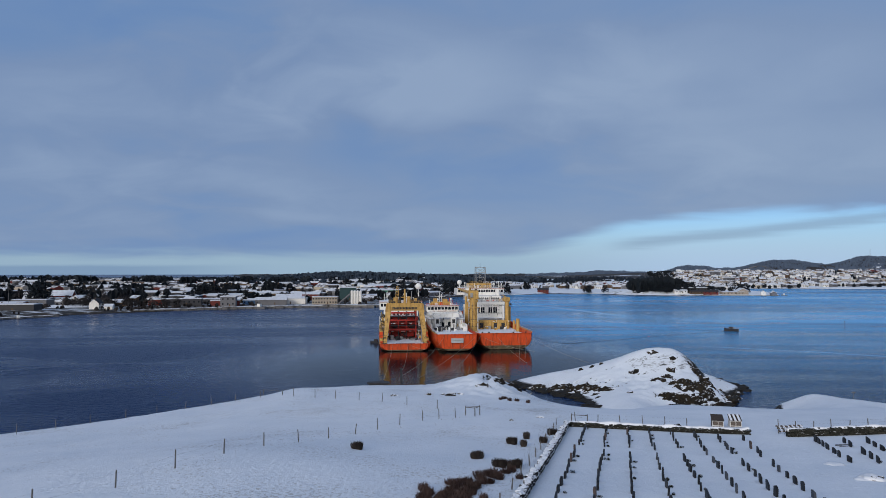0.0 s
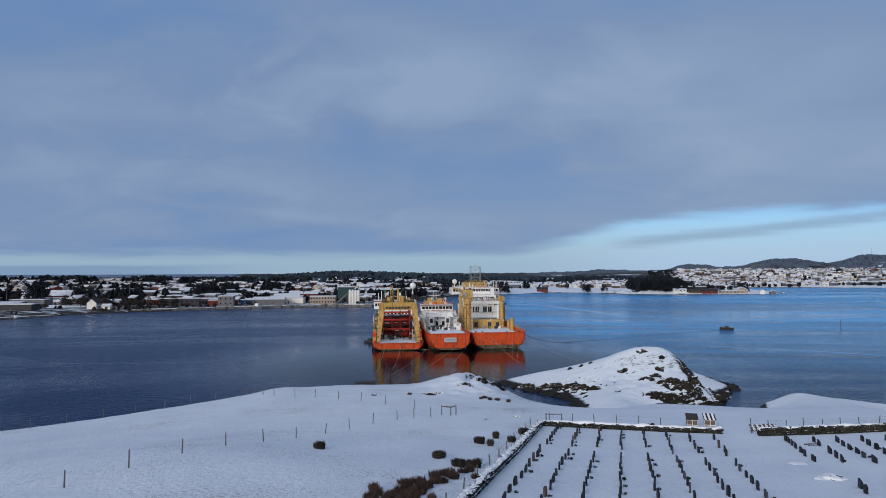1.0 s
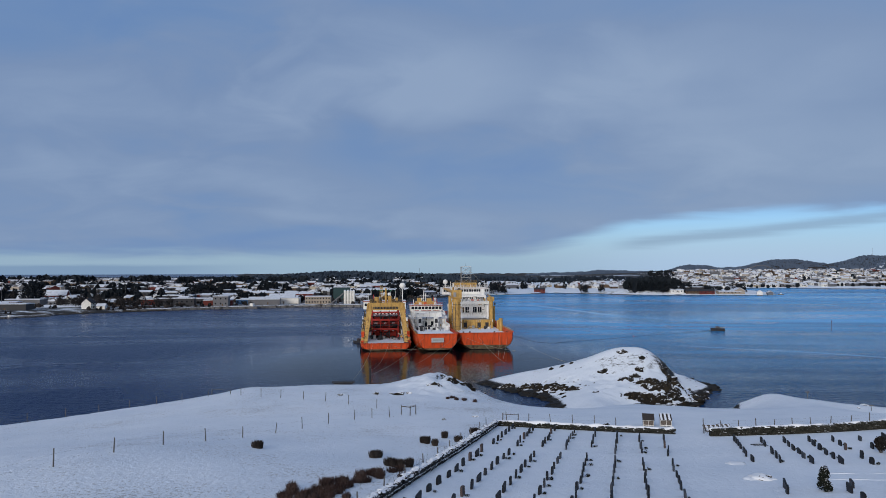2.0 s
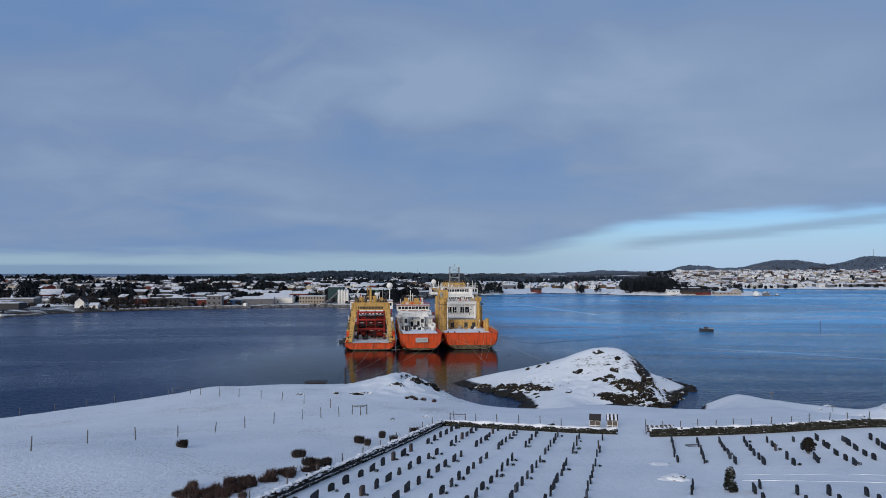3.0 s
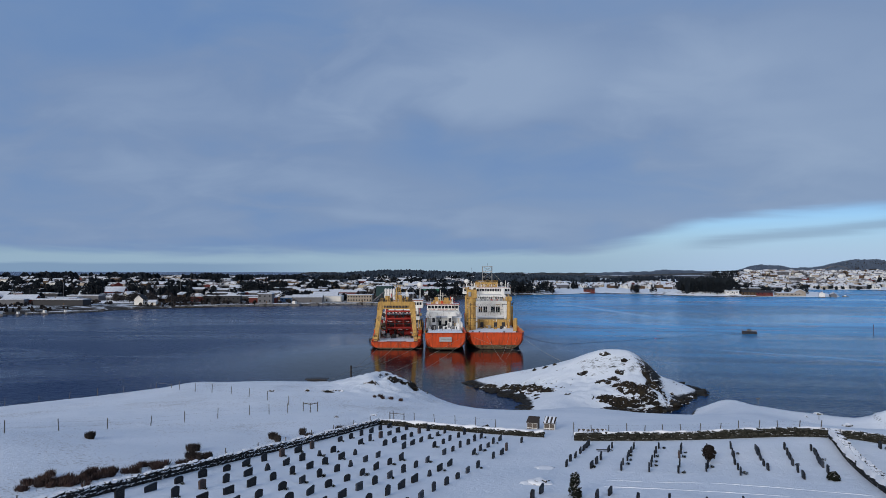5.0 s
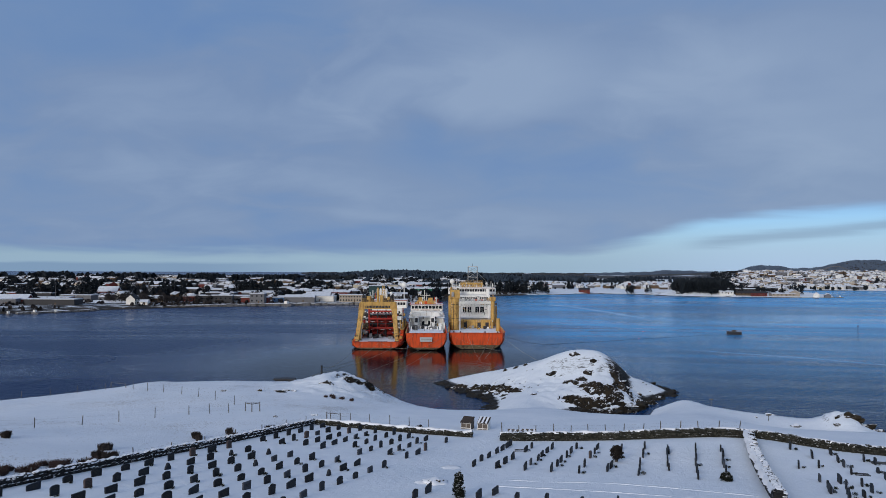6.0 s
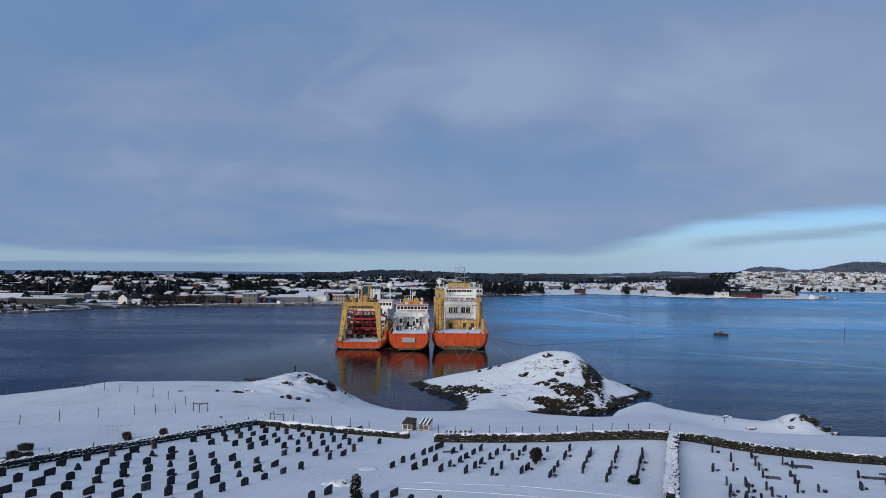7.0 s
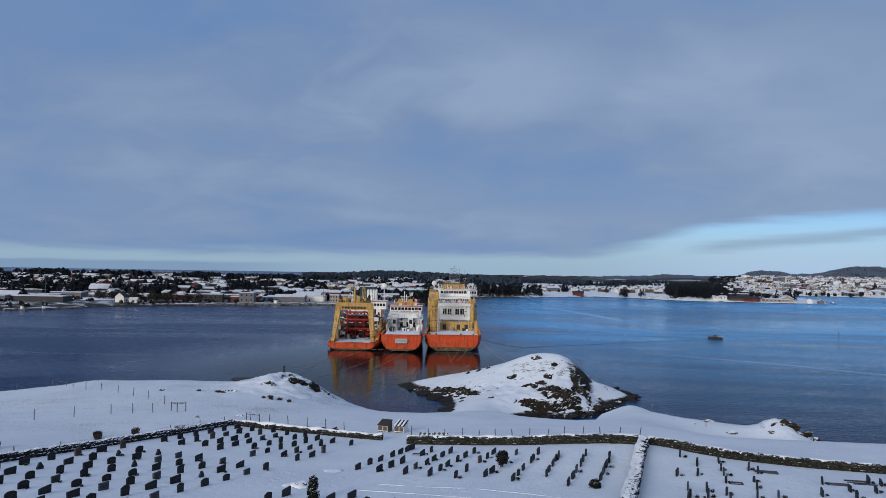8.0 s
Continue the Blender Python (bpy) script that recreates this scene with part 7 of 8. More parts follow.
# rubble and clods along the foot of the north wall and on the heap of earth
clod_rnd = random.Random(12)
for x, y, s in ((26.8, 80.4, 0.5), (28.4, 80.2, 0.7), (29.6, 80.1, 0.4), (31.0, 79.6, 0.45), (32.0, 79.2, 0.6), (24.2, 81.2, 0.35), (33.6, 51.0, 0.13), (34.2, 51.1, 0.15), (33.9, 51.8, 0.12), (34.5, 51.6, 0.1), (-7.2, 105.8, 0.5), (-1.5, 107.4, 0.5)):
    lay_rock(x, y, s * 0.8, 0.1 if s > 0.2 else 1.6, False, "dark stone or clod half buried in snow")
# ---------------------------------------------------------------- the shore across the fjord
def far_z(x, y):
    return float(far_ground(np.array([float(x)]), np.array([float(y)]))[0])


def coast(x):
    return float(np.interp(x, FAR_X, FAR_Y))


def paint(name, colour, rough=0.75):
    return material(name, colour, rough, vary=0.10, scale=0.6, second=tuple(c * 0.7 for c in colour), second_at=(0.58, 0.8), second_scale=0.3)


WALLS = {"white": paint("white_house_paint", (0.72, 0.70, 0.66)), "red": paint("dark_red_house_paint", (0.13, 0.03, 0.025)), "grey": paint("grey_cladding", (0.14, 0.14, 0.15)),
         "dark": paint("dark_cladding", (0.045, 0.045, 0.05)), "yellow": paint("ochre_house_paint", (0.42, 0.37, 0.29)), "brown": paint("brown_boards", (0.10, 0.065, 0.04)),
         "blue": paint("blue_cladding", (0.06, 0.13, 0.26)), "green": paint("green_cladding", (0.03, 0.16, 0.11)), "tan": paint("tan_cladding", (0.33, 0.28, 0.23)), "teal": paint("dark_teal_tank", (0.025, 0.055, 0.06))}
DARK_ROOF = material("dark_slate_roof", (0.03, 0.03, 0.035), 0.8, vary=0.25, scale=0.8)
HALF_SNOW = material("patchy_snowy_roof", (0.62, 0.64, 0.68), 0.85, vary=0.12, scale=0.3, second=(0.10, 0.09, 0.09), second_at=(0.44, 0.60), second_scale=0.25)
CONCRETE = material("quay_concrete", (0.16, 0.155, 0.15), 0.85, vary=0.25, scale=0.4, second=(0.05, 0.05, 0.045), second_at=(0.5, 0.7), second_scale=0.2)
# blue distance haze is put into the base colour of hill and ridge trees
HILL_PINE = snowy("hazy_hill_pine", (0.105, 0.150, 0.235), (0.13, 0.175, 0.255), lo=1.0, hi=1.25, spread=0.4, scale=0.1)
RIDGE_PINE = snowy("hazy_ridge_pine", (0.024, 0.036, 0.056), (0.036, 0.050, 0.070), lo=1.0, hi=1.25, spread=0.4, scale=0.3)
PINE = snowy("far_pine", (0.009, 0.013, 0.018), (0.015, 0.020, 0.026), lo=1.0, hi=1.25, spread=0.4, scale=0.5)
BARE = snowy("bare_thicket", (0.030, 0.027, 0.028), (0.048, 0.042, 0.042), lo=1.0, hi=1.3, spread=0.4, scale=0.5)


def building(w, d, h, roof_h, wall, roof, label, category="house", windows=(0, 0), name="house", group="", door=True):
    """A house or shed whose long side looks across the fjord: walls, overhanging roof, windows in rows, a door, a chimney."""
    b = thing(name, label, category, group=group)
    bm = bmesh.new()
    if roof_h > 0.6:
        prism(bm, [(-d / 2, -3), (d / 2, -3), (d / 2, h), (0, h + roof_h), (-d / 2, h)], -w / 2, w / 2)
    else:
        prism(bm, [(-d / 2, -3), (d / 2, -3), (d / 2, h), (-d / 2, h)], -w / 2, w / 2)
    bmesh.ops.transform(bm, matrix=Matrix.Rotation(math.pi / 2, 4, "Z"), verts=bm.verts)
    bmesh.ops.recalc_face_normals(bm, faces=bm.faces)
    part("wall", bm, wall, b)
    bm = bmesh.new()
    if roof_h > 0.6:
        e = 0.5
        k = roof_h / (d / 2)
        prism(bm, [(-d / 2 - e, h - e * k), (0, h + roof_h), (d / 2 + e, h - e * k), (d / 2 + e, h - e * k + 0.35), (0, h + roof_h + 0.4), (-d / 2 - e, h - e * k + 0.35)], -w / 2 - 0.4, w / 2 + 0.4)
    else:
        prism(bm, [(-d / 2 - 0.3, h), (d / 2 + 0.3, h), (d / 2 + 0.3, h + 0.4), (0, h + 0.4 + roof_h), (-d / 2 - 0.3, h + 0.4)], -w / 2 - 0.3, w / 2 + 0.3)
    bmesh.ops.transform(bm, matrix=Matrix.Rotation(math.pi / 2, 4, "Z"), verts=bm.verts)
    bmesh.ops.recalc_face_normals(bm, faces=bm.faces)
    top = part("roof", bm, roof, b)
    n, rows = windows
    for r in range(rows):
        for k in range(n):
            x = -w / 2 + w * (k + 0.5) / n
            z = h * (r + 0.55) / rows
            bm = bmesh.new()
            box(bm, x - 0.55, x + 0.55, -d / 2 - 0.05, -d / 2 + 0.1, z - 0.65, z + 0.65)
            part("window", bm, GLASS_DARK, b)
    if door:
        bm = bmesh.new()
        box(bm, w * 0.12 - 0.5, w * 0.12 + 0.5, -d / 2 - 0.06, -d / 2 + 0.1, 0, 2.1)
        part("door", bm, WALLS["brown"], b)
    if roof_h > 1.5:
        bm = bmesh.new()
        box(bm, -w * 0.2 - 0.35, -w * 0.2 + 0.35, -0.35, 0.35, h + roof_h * 0.7, h + roof_h + 1.0)
        part("chimney", bm, WALLS["brown"], top)
    return b


def put(b, x, y, turn=0.0, lift=0.0):
    b.matrix_basis = pose(x, y, far_z(x, y) + lift, 0, 0, turn)
    return b


S, D_ = material("thin_roof_snow", (0.58, 0.61, 0.67), 0.85, vary=0.14, scale=0.3, second=(0.24, 0.23, 0.23), second_at=(0.58, 0.72), second_scale=0.3), DARK_ROOF
# buildings along the western waterfront, each from its own size
for x, y, w, d, h, rh, wall, roof, turn, label, win in (
        (-318, 492, 12, 8, 3.2, 1.6, "dark", S, 20, "low dark boat shed under a snowy roof", (0, 0)),
        (-346, 569, 11, 8, 4.4, 2.8, "white", S, 15, "white wooden house with a snowy roof", (4, 2)),
        (-330, 588, 17, 10, 6.0, 4.0, "red", S, 10, "dark red gabled building with snow on the roof", (5, 2)),
        (-306, 571, 9, 8, 4.2, 2.6, "white", S, 60, "white wooden house with a snowy roof", (3, 2)),
        (-263, 513, 8, 7, 4.6, 3.0, "white", D_, 95, "bright white gabled house with a dark roof", (3, 2)),
        (-254, 515, 6, 5, 2.4, 1.4, "white", S, 10, "small white boathouse with a snowy roof", (1, 1)),
        (-340, 708, 30, 14, 5.0, 0.4, "grey", S, 5, "long low warehouse with a snow-covered flat roof", (9, 1)),
        (-290, 666, 18, 10, 4.6, 1.4, "dark", S, 0, "dark warehouse with a snowy roof", (5, 1)),
        (-262, 668, 21, 11, 5.0, 1.2, "dark", S, -4, "dark warehouse with a snowy roof", (6, 1)),
        (-214, 556, 30, 10, 5.2, 0.3, "dark", S, 14, "long dark quayside shed with snow on its roof", (8, 1)),
        (-176, 556, 12, 9, 8.0, 0.3, "grey", S, 8, "pale grey box-shaped quay building", (3, 2)),
        (-166, 580, 10, 7, 3.6, 0.3, "blue", S, 8, "small building with blue walls by the quay", (3, 1)),
        (-148, 584, 26, 13, 4.4, 1.8, "grey", S, 10, "wide low hall with a snowy gabled roof", (0, 0)),
        (-138, 606, 22, 14, 5.0, 2.6, "dark", S, 10, "dark storage hall with a snowy roof", (0, 0)),
        (-104, 597, 22, 10, 6.2, 0.4, "tan", S, 4, "two-storey tan office block with rows of windows", (9, 2)),
        (-90, 640, 15, 12, 11.8, 0.3, "teal", S, 4, "tall dark teal industrial block", (0, 0)),
        (-56, 742, 30, 12, 5.6, 1.0, "green", S, -6, "long green warehouse with snow on the roof", (0, 0)),
        (-79, 866, 34, 24, 5.0, 2.2, "white", S, 0, "large pale hall under a broad snowy roof", (0, 0)),
        (-128, 640, 24, 12, 6.0, 1.4, "red", S, 0, "dark red warehouse with a snowy roof", (4, 1)),
        (-200, 628, 34, 16, 5.0, 1.4, "grey", S, 4, "grey factory hall with a snowy roof", (8, 1)),
        (-232, 610, 26, 14, 5.4, 0.4, "dark", S, 6, "dark factory hall with a flat snowy roof", (6, 1)),
        (-170, 668, 30, 14, 5.4, 1.6, "brown", S, 0, "brown warehouse with a snowy roof", (7, 1)),
        (-385, 508, 22, 14, 4.6, 4.0, "red", S, 20, "dark red sea warehouse with a snowy roof", (6, 1)),
        (-355, 500, 24, 13, 3.6, 3.4, "red", S, 16, "dark red boat shed with a snowy roof", (5, 1))):
    put(building(w, d, h, rh, WALLS[wall], roof, label, "building" if w > 12 else "house", win, "warehouse" if w > 12 else "house"), x, y, turn)
# buildings of the eastern point
for x, y, w, d, h, rh, wall, roof, turn, label in (
        (130, 886, 14, 8, 3.6, 1.8, "red", D_, -5, "red boathouse with a dark roof by the shore"),
        (283, 811, 15, 8, 3.2, 0.9, "white", S, 0, "low white sea house with a snowy roof"),
        (303, 811, 20, 8, 2.6, 1.4, "brown", D_, 2, "long dark red boat sheds on the point"),
        (318, 810, 18, 8, 3.0, 1.8, "red", D_, 2, "brown boat shed on the point"),
        (345, 811, 26, 10, 2.8, 0.8, "tan", S, 0, "long tan shed with a snowy roof"),
        (357, 812, 11, 12, 4.2, 3.0, "tan", S, 88, "tan gabled hall on the point"),
        (380, 806, 8, 6, 2.6, 1.8, "white", S, 70, "small white hut at the tip of the point"),
        (391, 804, 7, 6, 2.4, 1.6, "grey", S, 80, "small grey hut at the tip of the point"),
        (302, 826, 34, 12, 5.0, 0.6, "dark", S, 2, "long dark shed with a snowy roof behind the point")):
    put(building(w, d, h, rh, WALLS[wall], roof, label, "shed" if w > 9 else "hut", (max(2, int(w / 4)), 1), "boathouse"), x, y, turn)

# silos with a conveyor
for k in range(4):
    silo = thing("silo", "tall white cylindrical cement silo", "silo", pose(-79.5 + 2.5 * k, 590, far_z(-76, 590)), "silos by the quay")
    bm = bmesh.new()
    tube(bm, (0, 0, -3), (0, 0, 11.5), 1.15, n=16)
    part("shell", bm, WALLS["white"], silo)
    bm = bmesh.new()
    tube(bm, (0, 0, 11.5), (0, 0, 12.4), 1.15, 0.4, 16)
    part("cap", bm, S, silo)
conveyor = thing("conveyor", "slanting grey conveyor beside the silos", "conveyor", pose(-84, 588, far_z(-84, 588)))
bm = bmesh.new()
tube(bm, (-8, 0, 0), (3.6, 1, 9.5), 0.7, n=6)
part("belt_gallery", bm, WALLS["grey"], conveyor)
for x, h in ((-5, 2.4), (-1, 5.6), (2, 8.0)):
    bm = bmesh.new()
    tube(bm, (x, 0.4, -2), (x, 0.4, h), 0.22, n=6)
    part("trestle", bm, WALLS["dark"], conveyor)
for x, y, h in ((-334, 520, 17), (-352, 505, 14), (-120, 590, 14), (-300, 650, 15)):
    m = thing("mast_pole", "tall thin mast on the waterfront", "mast", pose(x, y, far_z(x, y)))
    bm = bmesh.new()
    tube(bm, (0, 0, -1), (0, 0, h), 0.22, 0.12, 6)
    part("shaft", bm, WALLS["grey"], m)


def quay(x0, y0, x1, y1, deep, top, label):
    a, b = Vector((x0, y0, 0)), Vector((x1, y1, 0))
    run = (b - a).length
    q = thing("quay", label, "quay", pose(x0, y0, 0, 0, 0, math.degrees(math.atan2(y1 - y0, x1 - x0))))
    bm = bmesh.new()
    box(bm, 0, run, 0, deep, -4, top)
    part("wall", bm, CONCRETE, q)
    bm = bmesh.new()
    box(bm, 0.2, run - 0.2, 0.3, deep, top, top + 0.3, bevel=0.1)
    part("snow", bm, HALF_SNOW, q, "patchy layer of snow")
    for k in range(int(run / 6)):
        bm = bmesh.new()
        tube(bm, (3 + 6 * k, -0.25, -3), (3 + 6 * k, -0.25, top), 0.25, n=6)
        part("fender_pile", bm, DARK, q)


for x0, y0, x1, y1, d, t in ((-232, 508, -180, 540, 14, 1.5), (-180, 541, -132, 560, 12, 1.6), (-132, 562, -98, 574, 12, 1.4), (-96, 572, -58, 568, 14, 1.8), (-292, 424, -262, 462, 6, 1.0), (-56, 572, -30, 600, 12, 1.6), (-390, 396, -330, 406, 6, 1.0)):
    quay(x0, y0, x1, y1, d, t, "low concrete quay with snow on top")

# open lawns and yards under snow between the waterfront buildings
def snowfield(x, y, w, d, turn, label):
    bm = bmesh.new()
    rows = []
    for j in range(9):
        row = []
        for i in range(13):
            u, v = (i / 12 - 0.5), (j / 8 - 0.5)
            k = 1 + 0.18 * noise.noise(Vector((u * 4 + x, v * 4, y)))
            c, s = math.cos(math.radians(turn)), math.sin(math.radians(turn))
            px, py = x + (c * u * w - s * v * d) * k, y + (s * u * w + c * v * d) * k
            edge = max(abs(u), abs(v)) > 0.49
            row.append(bm.verts.new((px, py, far_z(px, py) + (-0.6 if edge else 0.5))))
        rows.append(row)
    for r0, r1 in zip(rows, rows[1:]):
        for i in range(12):
            bm.faces.new((r0[i], r0[i + 1], r1[i + 1], r1[i]))
    tagged(mesh_object("snowfield", bm, ROOF_SNOW, smooth_faces=True), label, "snowfield")


for x, y, w, d, t in ((-300, 536, 46, 34, 25), (-420, 640, 60, 50, 10), (-90, 905, 70, 50, 0), (-10, 850, 60, 50, 0), (-170, 640, 40, 14, 5), (-120, 700, 60, 20, 0), (-230, 590, 46, 12, 8), (-300, 620, 40, 16, 5), (-470, 760, 80, 60, 0)):
    snowfield(x, y, w, d, t, "open lawn under smooth snow across the fjord")
YARD = random.Random(77)
for k in range(30):
    x = YARD.uniform(-420, -60)
    y = coast(x) + YARD.uniform(30, 190)
    w = YARD.uniform(16, 40)
    put(building(w, YARD.uniform(9, 14), YARD.uniform(3.4, 5.0), YARD.choice((0.3, 0.5, 1.2)), WALLS[YARD.choice(("dark", "grey", "dark", "brown", "red", "white"))], YARD.choice((S, S, HALF_SNOW)),
                 "long low industrial shed with a snowy roof", "warehouse", (0, 0), "warehouse", "sheds across the fjord"), x, y, YARD.gauss(5, 6), -0.4)

# houses all over the low land behind: eight kinds, copied
house_rnd = random.Random(21)
HOUSES = []
for k, (w, d, h, rh, wall, roof) in enumerate(((9, 7, 4.0, 2.0, "white", S), (10, 7, 4.0, 2.2, "red", HALF_SNOW), (9, 7, 4.2, 2.0, "yellow", HALF_SNOW), (11, 8, 3.8, 2.0, "brown", S), (10, 7, 4.0, 1.8, "grey", HALF_SNOW),
                                               (15, 9, 4.4, 1.0, "grey", S), (26, 12, 4.4, 0.5, "dark", S), (9, 7, 4.0, 2.2, "white", HALF_SNOW))):
    HOUSES.append(building(w, d, h, rh, WALLS[wall], roof, ("white", "red", "ochre", "brown", "grey", "long grey", "long dark", "white")[k] + " house with a snowy roof across the fjord", "house", (3, 1), group="houses across the fjord"))
unused_houses = list(HOUSES)
taken = []


def far_spot(x, y, gap):
    if any((x - a) ** 2 + (y - b) ** 2 < gap * gap for a, b in taken):
        return False
    taken.append((x, y))
    return True


count = 0
while count < 205:
    west = count < 135
    x = house_rnd.uniform(-560, 60) if west else house_rnd.uniform(60, 420)
    y = coast(x) + (50 + 540 * house_rnd.random() ** 1.1 if west else 130 + 380 * house_rnd.random())
    if y > 1120 or (230 < x < 320 and y < 880) or not far_spot(x, y, 17):
        continue
    kind = house_rnd.choices(range(8), (2, 2, 1.0, 3, 2.5, 0.8, 5, 2) if west else (4, 1, 1.5, 1, 2, 1, 0.3, 3))[0]
    place(HOUSES, unused_houses, kind, pose(x, y, far_z(x, y) - 0.8, 0, 0, house_rnd.gauss(0, 25)))
    count += 1
# the town on the right rises from its own shore: the nearest houses singly, the rest as one
TOWN_MATS = [WALLS["white"], WALLS["tan"], WALLS["grey"], WALLS["red"], WALLS["yellow"], WALLS["brown"], S, HALF_SNOW]
town_co, town_faces, town_index = [], [], []
count = 0
while count < 900:
    y = 1090 + 1050 * house_rnd.random() ** 1.15
    x = y * house_rnd.uniform(0.34, 0.82)
    if y < coast(x) + 14 or not far_spot(x, y, 11):
        continue
    turn = house_rnd.gauss(0, 0.5)
    count += 1
    if y < 1165:
        kind = house_rnd.choices(range(8), (5, 1, 1.5, 1.5, 2, 3, 0.8, 3))[0]
        place(HOUSES, unused_houses, kind, pose(x, y, far_z(x, y), 0, 0, math.degrees(turn)))
        continue
    w, d, h, r = house_rnd.uniform(7, 15), house_rnd.uniform(7, 10), house_rnd.uniform(3.5, 7.5), house_rnd.choice((0.4, 2.2, 2.8))
    z, c, s = far_z(x, y), math.cos(turn), math.sin(turn)
    i = len(town_co)
    for px, py, pz in ((-w, -d, -2), (w, -d, -2), (w, d, -2), (-w, d, -2), (-w, -d, h), (w, -d, h), (w, d, h), (-w, d, h), (-w, 0, h + r), (w, 0, h + r)):
        town_co.append((x + (c * px - s * py) / 2, y + (s * px + c * py) / 2, z + pz))
    town_faces += [(i, i + 1, i + 5, i + 4), (i + 1, i + 2, i + 6, i + 9, i + 5), (i + 3, i, i + 4, i + 8, i + 7), (i + 2, i + 3, i + 7, i + 6), (i + 4, i + 5, i + 9, i + 8), (i + 8, i + 9, i + 6, i + 7)]
    wall = house_rnd.choices(range(6), (4, 4, 4, 1, 1.2, 3))[0]
    roof = house_rnd.choice((6, 7, 7))
    town_index += [wall] * 4 + [roof] * 2
def crowd_house(co, faces, index, rnd, x, y, lo, hi, walls):
    w, d, h, r = rnd.uniform(lo, hi), rnd.uniform(7, 11), rnd.uniform(3.2, 5.5), rnd.choice((0.3, 1.8, 2.4))
    z, turn = far_z(x, y), rnd.gauss(0, 0.35)
    c, s = math.cos(turn), math.sin(turn)
    i = len(co)
    for px, py, pz in ((-w, -d, -2), (w, -d, -2), (w, d, -2), (-w, d, -2), (-w, -d, h), (w, -d, h), (w, d, h), (-w, d, h), (-w, 0, h + r), (w, 0, h + r)):
        co.append((x + (c * px - s * py) / 2, y + (s * px + c * py) / 2, z + pz))
    faces += [(i, i + 1, i + 5, i + 4), (i + 1, i + 2, i + 6, i + 9, i + 5), (i + 3, i, i + 4, i + 8, i + 7), (i + 2, i + 3, i + 7, i + 6), (i + 4, i + 5, i + 9, i + 8), (i + 8, i + 9, i + 6, i + 7)]
    index += [rnd.choices(range(6), walls)[0]] * 4 + [rnd.choice((6, 7, 7))] * 2


hind_co, hind_faces, hind_index = [], [], []
hind_rnd = random.Random(91)
made_far = 0
while made_far < 230:
    x, y = hind_rnd.uniform(-720, 340), hind_rnd.uniform(720, 1010)
    if y < coast(x) + 130 or (x > 60 and y < 960) or not far_spot(x, y, 12):
        continue
    crowd_house(hind_co, hind_faces, hind_index, hind_rnd, x, y, 8, 22, (1, 1, 3, 2, 1, 6))
    made_far += 1
me = bpy.data.meshes.new("hinterland_houses")
me.from_pydata(hind_co, [], hind_faces)
for m in TOWN_MATS:
    me.materials.append(m)
me.polygons.foreach_set("material_index", hind_index)
tagged(new("hinterland_houses", me), "low houses with snow-patched roofs behind the shore", "houses", kind="stuff")
me = bpy.data.meshes.new("town_houses")
me.from_pydata(town_co, [], town_faces)
for m in TOWN_MATS:
    me.materials.append(m)
me.polygons.foreach_set("material_index", town_index)
tagged(new("town_houses", me), "crowded pale houses with snowy roofs on the town slope", "houses", kind="stuff")
for x, y, w, h in ((560, 1330, 26, 13), (590, 1340, 22, 15), (690, 1250, 30, 12), (800, 1290, 26, 14), (865, 1250, 24, 16), (930, 1300, 30, 13), (760, 1500, 40, 12), (1010, 1500, 36, 14), (640, 1600, 30, 16), (1180, 1650, 40, 14)):
    put(building(w * 0.7, 12, h * 0.7, 0.3, WALLS["grey"], S, "pale apartment block above the town", "apartment block", (8, 4), "apartment_block"), x, y, house_rnd.gauss(0, 12))


# ---------------------------------------------------------------- trees across the fjord
def far_tree(seed, high, wide, conifer, mat, leaf=0.55, label=""):
    rnd = random.Random(seed)
    t = thing("pine_tree" if conifer else "bare_tree", label or ("dark evergreen tree across the fjord" if conifer else "dark leafless tree across the fjord"), "tree", group="trees across the fjord")
    bm = bmesh.new()
    tube(bm, (0, 0, -1), (0, 0, high * 0.8), 0.28, 0.08, 6)
    for k in range(6):
        a, z = rnd.uniform(0, math.tau), high * rnd.uniform(0.25, 0.7)
        tube(bm, (0, 0, z), (wide * 0.4 * math.cos(a), wide * 0.4 * math.sin(a), z + high * 0.12), 0.1, 0.04, 4)
    part("trunk", bm, FENCE_WOOD, t)
    bm = bmesh.new()
    for k in range(44):
        f = rnd.random()
        if conifer:
            r = wide * 0.5 * (1 - f) ** 0.75 * rnd.uniform(0.5, 1.0)
            z = high * (0.12 + 0.86 * f)
        else:
            r = wide * 0.5 * math.sqrt(max(0.05, 1 - (2 * f - 0.9) ** 2)) * rnd.uniform(0.3, 1.0)
            z = high * (0.25 + 0.72 * f)
        a = rnd.uniform(0, math.tau)
        leaf_clump(bm, rnd, (r * math.cos(a), r * math.sin(a), z), wide * 0.16, 12, leaf * (1.0 if conifer else 0.8), 0.8)
    part("crown", bm, mat, t)
    return t


TREES = [far_tree(1, 13, 6.5, True, PINE), far_tree(2, 11, 7.5, True, PINE), far_tree(3, 15, 8, True, PINE), far_tree(4, 9, 8, False, BARE), far_tree(5, 7, 7, False, BARE), far_tree(6, 12, 10, False, PINE, 0.7, "broad dark evergreen tree across the fjord")]
unused_trees = list(TREES)
tree_rnd = random.Random(33)


def plant(k, x, y, size=1.0):
    ob = place(TREES, unused_trees, k, pose(x, y, far_z(x, y), 0, 0, tree_rnd.uniform(0, 360)))
    ob.scale = (size,) * 3
    return ob


